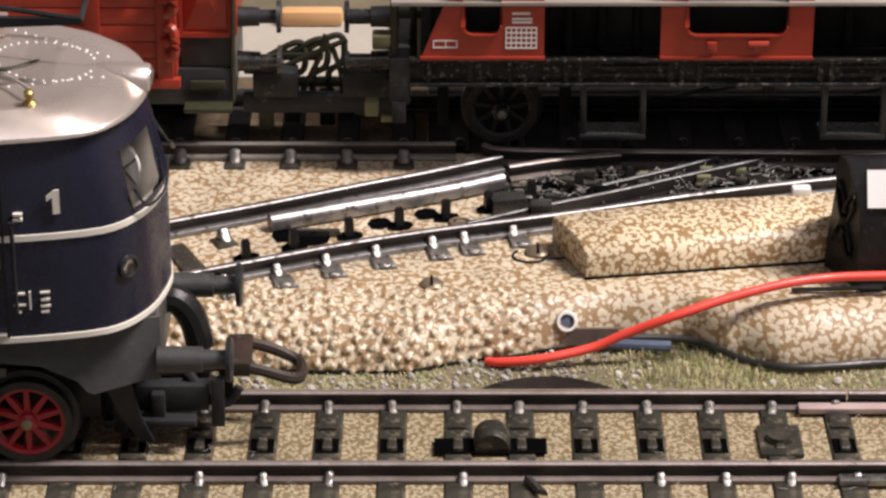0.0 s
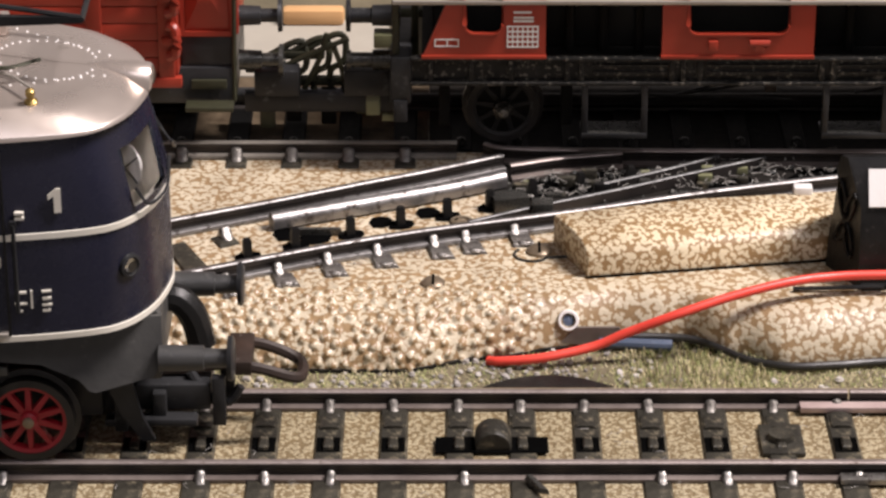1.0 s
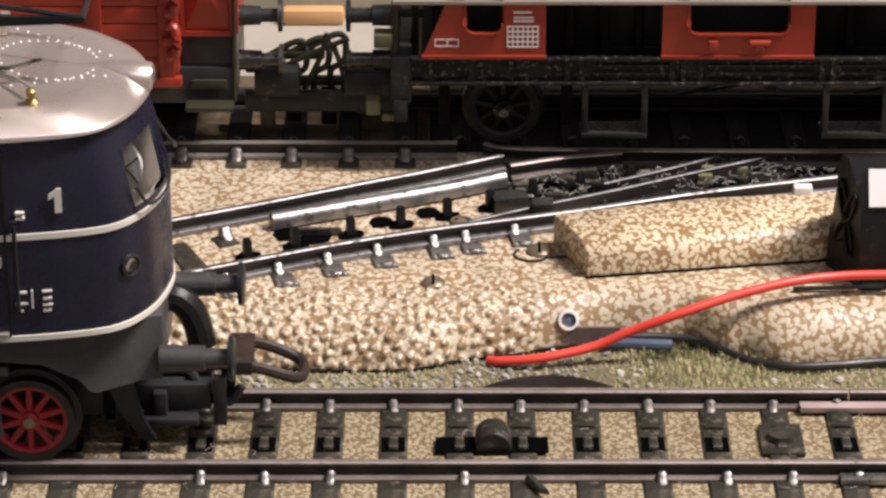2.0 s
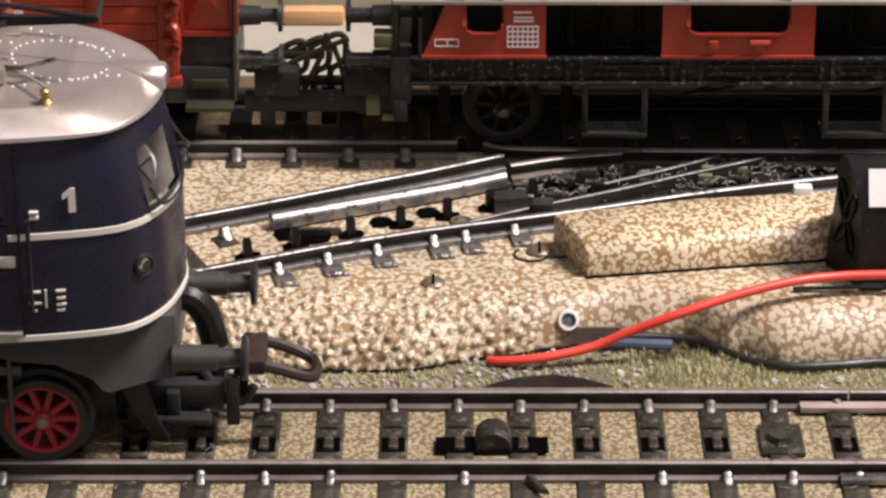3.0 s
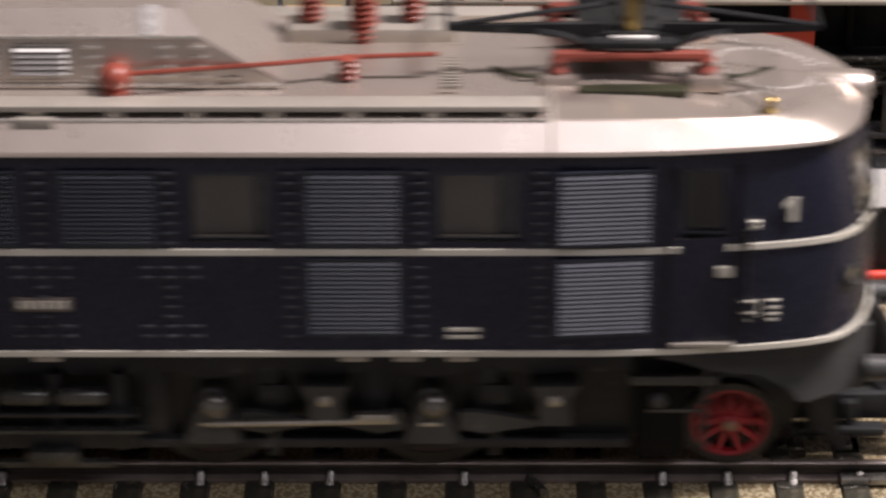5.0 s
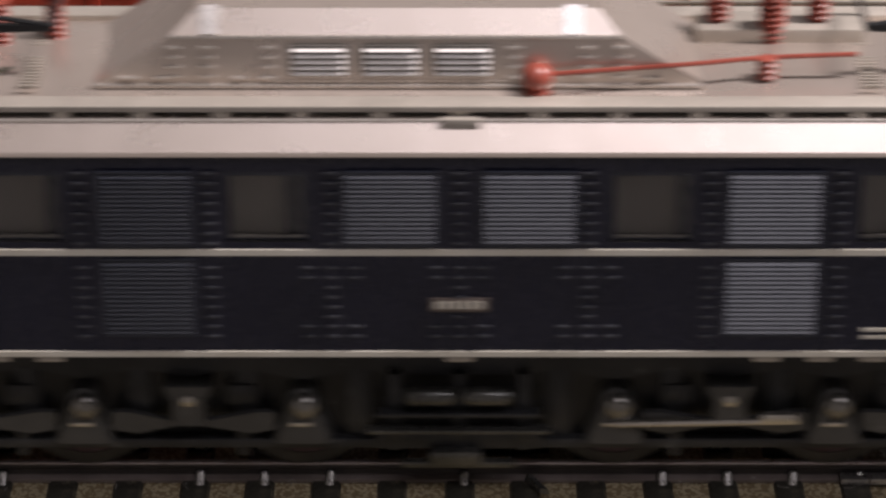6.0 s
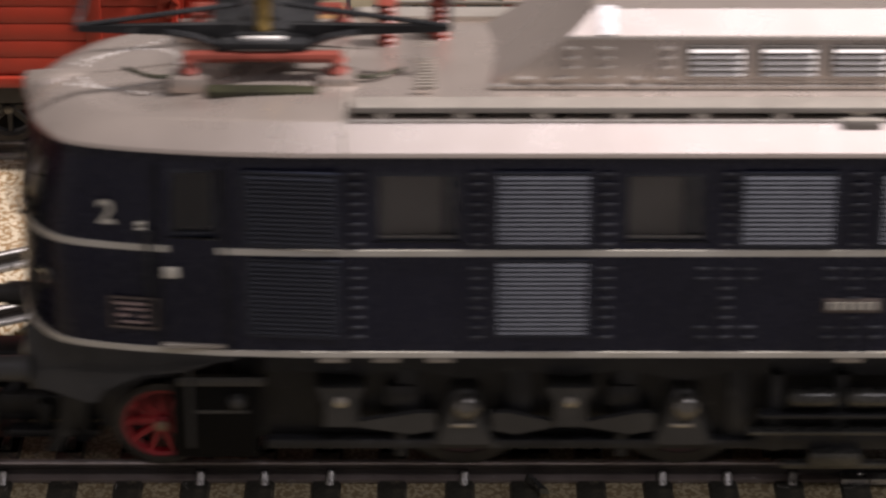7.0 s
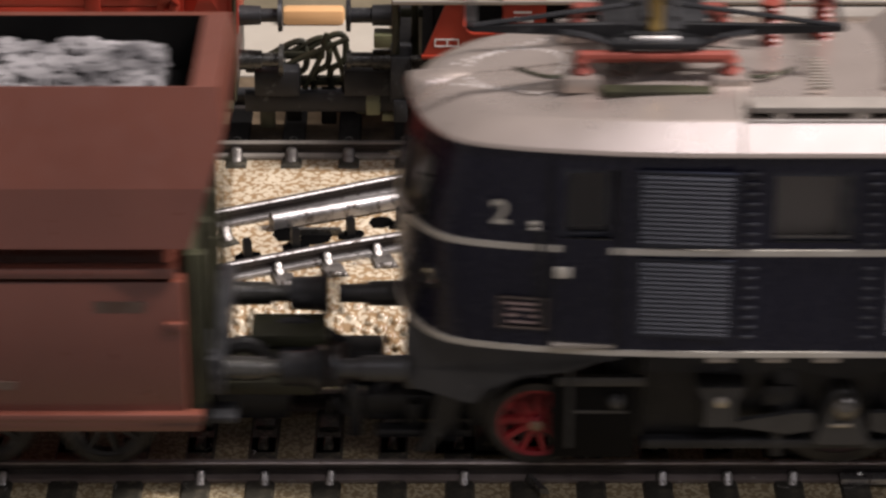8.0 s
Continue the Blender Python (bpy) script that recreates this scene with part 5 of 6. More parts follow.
        for e in (-1, 1):
            tube(bm, smooth_path([(e * 8, -7, 48.2), (e * 12, -8, 48.3), (e * 15.5, -5.5, 48.3)], 4), 0.25, 6)
        part("air_pipe", bm, M_OLIVE, p)


def under_of(t):
    bm = bm_new()
    box(bm, -70, 70, -9.2, 9.2, 3.5, 18.2)
    part("chassis_block", bm, M_FRAME, t, smooth=0)
    for side in (-1, 1):
        # frame of separate webs with real gaps; a black backing plate paints their shade
        bm = bm_new()
        box(bm, -66, 66, side * 10.0 - 0.25, side * 10.0 + 0.25, 2.9, 17.6)
        fr = part("side_frame", bm, M_BLACKPL, t, "black backing plate painting the shade in the frame's gaps", smooth=0)
        bm = bm_new()
        edge = [(-66, 13.2), (-60, 13.0), (-54.5, 12.6), (-50, 13.6), (-43.2, 12.2), (-37, 13.4), (-31, 12.4), (-25, 13.4), (-18, 12.0), (-11, 13.4), (-8, 12.6)]
        pts = edge + [(-x, z) for x, z in reversed(edge)] + [(66, 15.2), (52, 15.6), (31, 14.9), (12, 15.6), (0, 15.0), (-12, 15.6), (-31, 14.9), (-52, 15.6), (-66, 15.2)]
        loft(bm, [[(x, side * yy, z) for x, z in pts] for yy in (10.2, 11.4)])
        part("upper_web", bm, M_FRAME, fr, "grey-black worn frame web")
        bm = bm_new()
        box(bm, -66, -9, side * 11.2 - 0.8, side * 11.2 + 0.8, 3.3, 4.5, 0.25)
        box(bm, 9, 66, side * 11.2 - 0.8, side * 11.2 + 0.8, 3.3, 4.5, 0.25)
        part("lower_bar", bm, M_FRAME, fr)
        arch = [(-4.9, 4.5), (4.9, 4.5), (4.4, 5.8), (3.3, 7.6), (2.75, 9.3), (2.2, 10.6), (1.2, 11.4), (0, 11.65), (-1.2, 11.4), (-2.2, 10.6), (-2.75, 9.3), (-3.3, 7.6), (-4.4, 5.8)]
        for x in (-43.2, -18, 18, 43.2):
            bm = bm_new()
            loft(bm, [[(x + u * k * 0.72, side * yy, 4.5 + (z - 4.5) * k) for u, z in arch] for yy, k in ((10.2, 1.0), (12.4, 0.97), (12.9, 0.86), (13.1, 0.66))])
            ax = part("axlebox", bm, M_COWL, fr, "worn arched axlebox")
            # bright domed cap stands in for the lamp's spot on the axlebox
            bm = bm_new()
            lathe(bm, (x + 0.3, side * 12.7, 9.3), (0, side, 0), [(0, 1.8), (0.5, 1.7), (1.0, 1.3), (1.3, 0.8), (1.42, 0.3), (1.44, 0.02)], 20)
            part("axle_cap", bm, M_AXLECAP, ax, "bright cap added for the axlebox highlight")
            bm = bm_new()
            for e in (-1, 1):
                box(bm, x + e * 6.4 - 1.3, x + e * 6.4 + 1.3, side * 10.7 - 0.5, side * 10.7 + 0.5, 4.3, 13.4, 0.2)
            part("horn_guide", bm, M_FRAME, fr)
            bm = bm_new()
            box(bm, x - 1.4, x + 1.0, side * 13.1 - 0.3, side * 13.1 + 0.3, 6.9, 7.4, 0.12)
            part("keep_plate", bm, M_WORNROD, ax)
        cup = [(-2.0, 6.9), (2.0, 6.9), (1.9, 10.2), (2.3, 11.1), (2.8, 12.0), (2.8, 12.4), (-2.8, 12.4), (-2.8, 12.0), (-2.3, 11.1), (-1.9, 10.2)]
        for x in (-57.3, -31, 31, 57.3):
            bm = bm_new()
            loft(bm, [[(x + u * k, side * yy, 9.6 + (z - 9.6) * k) for u, z in cup] for yy, k in ((10.3, 1.0), (13.2, 1.0), (13.6, 0.92))])
            h = part("spring_hanger", bm, M_COWL, fr, "worn spring hanger")
            bm = bm_new()
            lathe(bm, (x, side * 13.4, 10.4), (0, side, 0), [(0, 0.8), (0.4, 0.75), (0.6, 0.3)], 8)
            part("bolt", bm, M_WORNROD, h)
        for hx, ax in ((-57.3, -43.2), (-31, -43.2), (-31, -18), (31, 18), (31, 43.2), (57.3, 43.2)):
            bm = bm_new()
            e = 1 if ax > hx else -1
            pts = [(hx + e * 1.9, 6.5), (hx + e * 1.9, 7.2), (ax - e * 5.0, 8.4), (ax - e * 3.2, 8.3), (ax - e * 3.2, 6.1), (ax - e * 6.0, 5.6)]
            loft(bm, [[(u, side * yy, z) for u, z in pts] for yy in (11.6, 12.6)])
            part("spring_lever", bm, M_COWL, fr, "dull grey equalising lever", smooth=20)
        for x in (-50.5, -25, 25, 50.5):
            bm = bm_new()
            box(bm, x - 1.7, x + 1.7, side * 11.0 - 0.6, side * 11.0 + 0.6, 8.6, 11.4, 0.5)
            box(bm, x - 0.6, x + 0.6, side * 11.4 - 0.5, side * 11.4 + 0.5, 2.2, 6.2, 0.2)
            part("brake_block", bm, M_FRAME, fr)
        bm = bm_new()
        tube(bm, [(18, side * 13.4, 7.3), (39, side * 13.4, 7.7)], 0.42, 8)
        box(bm, 34.6, 38.8, side * 13.4 - 0.6, side * 13.4 + 0.6, 7.4, 8.8, 0.4)
        part("brake_rod", bm, M_WORNROD, fr, "bright worn rod")
        for k in (-3.3, 3.3):
            bm = bm_new()
            lathe(bm, (k - 2.95, side * 13.6, 11.0), (1, 0, 0), [(0, 0.05), (0.1, 0.55), (0.4, 0.95), (0.8, 1.12), (5.1, 1.12), (5.5, 0.95), (5.8, 0.55), (5.9, 0.05)], 14)
            part("air_tank", bm, M_STEELBOX, fr, "small air reservoir")
        for z in (6.2, 8.4):
            bm = bm_new()
            box(bm, -8.2 + (10.8 - z) * -0.5, 8.2 + (10.8 - z) * 0.5, side * 13.1 - 0.9, side * 13.1 + 0.9, z, z + 0.5, 0.12)
            part("step_plate", bm, M_STEELBOX if z < 8 else M_FRAME, fr)
        bm = bm_new()
        for x in (-7.4, 7.4, 0):
            box(bm, x - 0.7, x + 0.7, side * 12.0 - 0.7, side * 12.0 + 0.7, 3.4, 13.4, 0.2)
        box(bm, -9.6, 9.6, side * 11.8 - 0.6, side * 11.8 + 0.6, 3.4, 5.4, 0.3)
        part("tank_cradle", bm, M_FRAME, fr)
        bm = bm_new()
        box(bm, -3.4, 2.6, side * 13.0 - 0.9, side * 13.0 + 0.9, 2.0, 3.8, 0.4)
        box(bm, -6.5, 6.5, side * 12.6 - 0.6, side * 12.6 + 0.6, 1.3, 2.1, 0.2)
        part("pickup_block", bm, M_STEELBOX, fr)
        bm = bm_new()
        box(bm, -66, 66, side * 13.6 - 0.4, side * 13.6 + 0.4, 16.6, 17.9)
        part("sole_bar", bm, M_FRAME, fr, smooth=0)
        for x in (-58, -52, -46, 0, 34.5, 40.5, 46.5):
            bm = bm_new()
            box(bm, x - 1.5, x + 1.5, side * 16.6 - 0.5, side * 16.6 + 0.5, 17.3, 17.9, 0.12)
            part("body_step_clip", bm, M_SILVERD, t)
    for s in (-1, 1):
        # end cowl, buffer beam, buffers, coupler, hoses
        bm = bm_new()
        for side in (-1, 1):
            pts = [(69, 17.9), (69, 15.6), (71.5, 15.2), (75, 14.0), (80, 13.6), (84.2, 11.6), (85.3, 9.9), (86, 9.5), (92.6, 10.2), (93.6, 12.4), (93.6, 17.9)]
            rings = []
            for yy, kx in ((13.2, 0), (12.2, 0)):
                rings.append([(s * x, side * (yy - max(0, (x - 84) * 0.42)), z) for x, z in pts])
            loft(bm, rings)
        part("end_cowl", bm, M_COWL, t, "grey-black end cowl round the carrying wheel")
        bm = bm_new()
        box(bm, min(s * 91.0, s * 93.4), max(s * 91.0, s * 93.4), -9, 9, 9.5, 17.9, 0.3)
        part("buffer_beam", bm, M_COWL, t)
        for side in (-1, 1):
            bm = bm_new()
            lathe(bm, (s * 93.2, side * 9.6, 12.6), (s, 0, 0), [(0, 1.6), (5.2, 1.5), (5.3, 1.2), (8.2, 1.1)], 16)
            b = part("buffer", bm, M_COWL, t, "dusty black sprung buffer")
            bm = bm_new()
            lathe(bm, (s * 101.2, side * 9.6, 12.6), (s, 0, 0), [(0, 2.6), (0.5, 2.7), (0.75, 2.3)], 22)
            part("buffer_head", bm, M_FRAME, b)
        bm = bm_new()
        sweep(bm, smooth_path([(s * 86, 0, 6.4), (s * 94, 0, 6.4), (s * 100, 0, 7.0)], 4), [(-1.2, -0.4), (1.2, -0.4), (1.2, 0.4), (-1.2, 0.4)])
        cpl = part("coupler", bm, M_RUST, t, "brown iron hook-and-loop coupler")
        bm = bm_new()
        tube(bm, smooth_path([(s * 101.5, -3.0, 8.4), (s * 105, -3.1, 7.6), (s * 108.6, -2.5, 6.2), (s * 109.4, 0, 5.9), (s * 108.6, 2.5, 6.2), (s * 105, 3.1, 7.6), (s * 101.5, 3.0, 8.4)], 5), 0.72, 8)
        box(bm, min(s * 100.5, s * 103.5), max(s * 100.5, s * 103.5), -3.9, 3.9, 7.2, 9.0, 0.3)
        part("loop", bm, M_RUST, cpl)
        bm = bm_new()
        box(bm, min(s * 99.5, s * 101.2), max(s * 99.5, s * 101.2), -0.8, 0.8, 2.2, 7.6, 0.25)
        tube(bm, smooth_path([(s * 96, -1.5, 6.5), (s * 98, -2, 3.6), (s * 100.5, -1.8, 2.6), (s * 102, -1.6, 4.6)], 4), 0.6, 8)
        part("hook", bm, M_FRAME, cpl)
        if s > 0:
            y = 3.2
            bm = bm_new()
            tube(bm, smooth_path([(s * 92.4, y, 13.9), (s * 94.4, y, 13.9), (s * 96.2, y, 11.6), (s * 97.2, y, 7.6)], 5), 1.75, 10)
            part("brake_hose", bm, M_BLACKPL, t, "black brake hose")
        bm = bm_new()
        box(bm, min(s * 85, s * 98.5), max(s * 85, s * 98.5), -3.2, 3.2, 2.2, 5.6, 0.4)
        part("coupler_mount", bm, M_FRAME, t)
        for yy in (-7.6, 7.6):
            bm = bm_new()
            loft(bm, [[(s * x, yy - 0.4, z), (s * x, yy + 0.4, z), (s * (x + w), yy + 0.4, z), (s * (x + w), yy - 0.4, z)] for x, z, w in ((86.5, 8.6, 3.2), (88.5, 4.0, 2.2), (90.6, 0.7, 1.6))])
            part("guard_iron", bm, M_FRAME, t)
        bm = bm_new()
        for u, y, z0, z1 in ((88.0, -5.0, 0.6, 6.0), (92.5, -4.0, 0.8, 5.2), (96.5, 4.5, 1.0, 6.4), (99.5, -3.2, 0.4, 6.8)):
            box(bm, s * u - 0.8, s * u + 0.8, y - 0.7, y + 0.7, z0, z1, 0.25)
        box(bm, min(s * 86, s * 97), max(s * 86, s * 97), -5.6, -3.4, 1.2, 2.2, 0.3)
        part("track_clearer", bm, M_FRAME, t)
        # pony truck frame
        bm = bm_new()
        box(bm, min(s * 70, s * 86), max(s * 70, s * 86), -6.2, 6.2, 3.0, 9.5, 0.4)
        part("pony_truck", bm, M_FRAME, t)
        bm = bm_new()
        box(bm, min(s * 66, s * 76), max(s * 66, s * 76), -12.6, -11.6, 11.8, 13.0, 0.2)
        lathe(bm, (s * 69.2, -12.2, 9.8), (0, -1, 0), [(0, 1.0), (0.5, 0.95), (0.9, 0.6), (1.0, 0.1)], 12)
        box(bm, min(s * 68, s * 74), max(s * 68, s * 74), -12.2, -11.6, 8.1, 8.5)
        tube(bm, [(s * 74.6, -12.8, 4.0), (s * 74.6, -12.8, 14.5)], 0.3, 6)
        part("footstep", bm, M_COWL, t, "grey hanging footstep")
        bm = bm_new()
        e = 72.5 if s > 0 else 76.8
        box(bm, min(s * 66.8, s * e), max(s * 66.8, s * e), -12.1, -11.2, 2.2, 12.6, 0.3)
        part("sand_box", bm, M_DEEPBLACK, t, "black sandbox beside the wheel")


# ---- the hopper wagon ----


def hopper():
    t = thing("hopper_wagon", "red-brown model hopper wagon loaded with pale stones", "wagon", (0, NEAR, RT))

    def ring(hl, hw, z):
        return [(-hl, -hw, z), (hl, -hw, z), (hl, hw, z), (-hl, hw, z)]

    def rim(hl, near, far, z):
        return [(-hl, -near, z), (hl, -near, z), (hl, far, z), (-hl, far, z)]
    bm = bm_new()
    loft(bm, [ring(47.2, 17.7, 31.8), ring(49.4, 16.4, 38.5), ring(51.2, 14.2, 43.9), rim(50.6, 12.0, 10.2, 48.8), rim(47.6, 11.3, 9.6, 48.6)], caps=False)
    part("hopper_body", bm, M_HOPPER, t, smooth=10)
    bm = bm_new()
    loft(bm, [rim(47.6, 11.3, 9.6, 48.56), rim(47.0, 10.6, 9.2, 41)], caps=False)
    part("hopper_lining", bm, M_DEEPBLACK, t, "near-black inner walls", smooth=10)
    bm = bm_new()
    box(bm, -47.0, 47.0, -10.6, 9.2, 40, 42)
    part("hopper_floor", bm, M_DEEPBLACK, t, smooth=0)
    random.seed(21)
    bm = bm_new()
    box(bm, -43, 43.2, -9.4, 8.9, 42, 44.8)
    for k in range(620):
        x, y = random.uniform(-42.5, 42.6), random.uniform(-9.2, 8.2)
        r = random.uniform(0.9, 1.9)
        z = 44.9 + random.uniform(0, 1.6) * (1 - (y / 9.5) ** 2) * min(1, (45 - abs(x)) / 6)
        rings = []
        for lat in (-0.9, -0.1, 0.75):
            rings.append([(x + r * math.cos(lat) * (0.75 + 0.5 * random.random()) * math.cos(i * 1.047 + lat), y + r * math.cos(lat) * (0.75 + 0.5 * random.random()) * math.sin(i * 1.047 + lat), z + r * 0.75 * math.sin(lat)) for i in range(6)])
        loft(bm, rings)
    load = part("stone_load", bm, M_STONE, t, "heap of pale grey stones", smooth=0)
    load["kind"] = "stuff"
    # lower body, ledges, bottom beam
    bm = bm_new()
    box(bm, -46.3, 46.3, -16.8, 16.8, 9.9, 27.3, 0.25)
    part("lower_body", bm, M_HOPPER, t, "smooth red-brown lower panel")
    bm = bm_new()
    box(bm, -44, 44, -13.4, 13.4, 26.6, 32)
    part("neck", bm, M_HOPPER, t, smooth=0)
    bm = bm_new()
    for side in (-1, 1):
        box(bm, -45.6, 45.6, side * 16.4 - 0.9, side * 16.4 + 0.9, 27.9, 29.2, 0.2)
    part("upper_ledge", bm, M_HOPPER, t)
    for side in (-1, 1):
        bm = bm_new()
        box(bm, -48.0, 48.0, side * 17.0 - 0.8, side * 17.0 + 0.8, 9.9, 11.0, 0.2)
        box(bm, -47.6, 47.6, side * 16.4 - 0.8, side * 16.4 + 0.8, 8.5, 10.1, 0.2)
        part("sole_bar", bm, M_HOPPER, t, "red-brown bottom beam")
        for x in (-40.5, 40.5):
            bm = bm_new()
            box(bm, x - 4.2, x + 1.4, side * 16.85 - 0.12, side * 16.85 + 0.12, 23.5, 24.9)
            part("lettering_bar", bm, M_FAINT, t, "faint pale lettering", smooth=0)
            bm = bm_new()
            box(bm, x + 3.6, x + 5.8, side * 17.0 - 0.5, side * 17.0 + 0.5, 21.0, 22.4, 0.2)
            part("lever_bracket", bm, M_HOPPER, t)
        bm = bm_new()
        box(bm, 18, 27, side * 16.85 - 0.12, side * 16.85 + 0.12, 13.8, 14.8)
        part("lettering_bar", bm, M_FAINT, t, smooth=0)
    bm = bm_new()
    box(bm, -48, 48, -8, 8, 4, 9.6, 0.4)
    part("underframe", bm, M_FRAME, t)
    for s in (-1, 1):
        bm = bm_new()
        box(bm, min(s * 47, s * 50.2), max(s * 47, s * 50.2), -12.4, 12.4, 10.6, 15.2, 0.3)
        part("end_beam", bm, M_FRAME, t)
        bm = bm_new()
        box(bm, min(s * 46.5, s * 47.3), max(s * 46.5, s * 47.3), -14.6, 14.6, 9.8, 29.6, 0.15)
        ep = part("end_panel", bm, M_OLIVE, t, "dark olive ribbed end panel")
        for y in (-12.5, -4, 4, 12.5):
            bm = bm_new()
            box(bm, min(s * 47, s * 48.4), max(s * 47, s * 48.4), y - 0.8, y + 0.8, 10, 29, 0.2)
            part("rib", bm, M_OLIVE, ep)
        for side in (-1, 1):
            bm = bm_new()
            lathe(bm, (s * 50.3, side * 9.6, 12.6), (s, 0, 0), [(0, 1.5), (4.6, 1.4), (4.7, 1.05), (10.4, 1.0)], 14)
            b = part("buffer", bm, M_STEELBOX, t)
            bm = bm_new()
            lathe(bm, (s * 56.4, side * 9.6, 12.6), (s, 0, 0), [(0, 1.2), (0.2, 2.0), (3.6, 2.1), (4.4, 2.7), (5.0, 2.8), (5.3, 2.3)], 20)
            part("buffer_head", bm, M_FRAME, b)
            bm = bm_new()
            tube(bm, [(s * 49, side * 11, 16), (s * 49.6, side * 11, 30)], 0.35, 6)
            part("corner_handrail", bm, M_OLIVE, t)
        bm = bm_new()
        sweep(bm, [(s * 47, 0, 6.6), (s * 58, 0, 7.2)], [(-1.1, -0.4), (1.1, -0.4), (1.1, 0.4), (-1.1, 0.4)])
        tube(bm, smooth_path([(s * 56, -4, 9.0), (s * 61, -4.2, 9), (s * 63, 0, 8.6), (s * 61, 4.2, 9), (s * 56, 4, 9.0)], 4), 0.6, 8)
        part("coupler", bm, M_RUST, t, "brown iron coupler")
        bm = bm_new()
        box(bm, min(s * 47.5, s * 57), max(s * 47.5, s * 57), -3.6, 3.6, 2.6, 6.0, 0.4)
        box(bm, min(s * 55.5, s * 59.5), max(s * 55.5, s * 59.5), -4.4, 4.4, 7.4, 9.6, 0.4)
        part("coupler_mount", bm, M_FRAME, t)
        bm = bm_new()
        box(bm, min(s * 47.5, s * 60.5), max(s * 47.5, s * 60.5), -7.0, 1.5, 7.6, 9.4, 0.4)
        box(bm, min(s * 52, s * 61.5), max(s * 52, s * 61.5), 1.2, 7.2, 9.6, 11.2, 0.4)
        part("drawbar", bm, M_OLIVE, t, "dark olive drawbar")
        if s > 0:
            bm = bm_new()
            box(bm, 50, 68.5, 3.0, 7.6, 3.0, 8.2, 0.8)
            box(bm, 54, 61, 3.4, 6.4, 7.6, 10.2, 0.9)
            tube(bm, smooth_path([(52, 5, 8.4), (56, 5, 10.8), (60, 5, 10.6), (63.5, 5, 8.2)], 4), 0.7, 8)
            part("coupling_head", bm, M_FRAME, t, "dirty black coupling head")
        for y, reach in ((-4.6, 5.0),):
            bm = bm_new()
            tube(bm, smooth_path([(s * 49.6, y, 12.5), (s * (50 + reach * 0.5), y * 0.9, 12.8), (s * (50 + reach), y * 0.8, 10.0), (s * (50.5 + reach), y * 0.7, 6.0)], 5), 1.0, 8)
            part("brake_hose", bm, M_BLACKPL, t, "black brake hose")
        bm = bm_new()
        box(bm, min(s * 48.5, s * 53), max(s * 48.5, s * 51.5), -13.0, -9, 7.2, 8.0, 0.2)
        part("footboard", bm, M_FRAME, t)
    ws = []
    for x in (-36, -22, 22, 36):
        ws.append(spoked_wheel(t, x, -8.7, 5.3, 8, M_FRAME))
    return t, ws


# ---- standing wagons on the back track ----


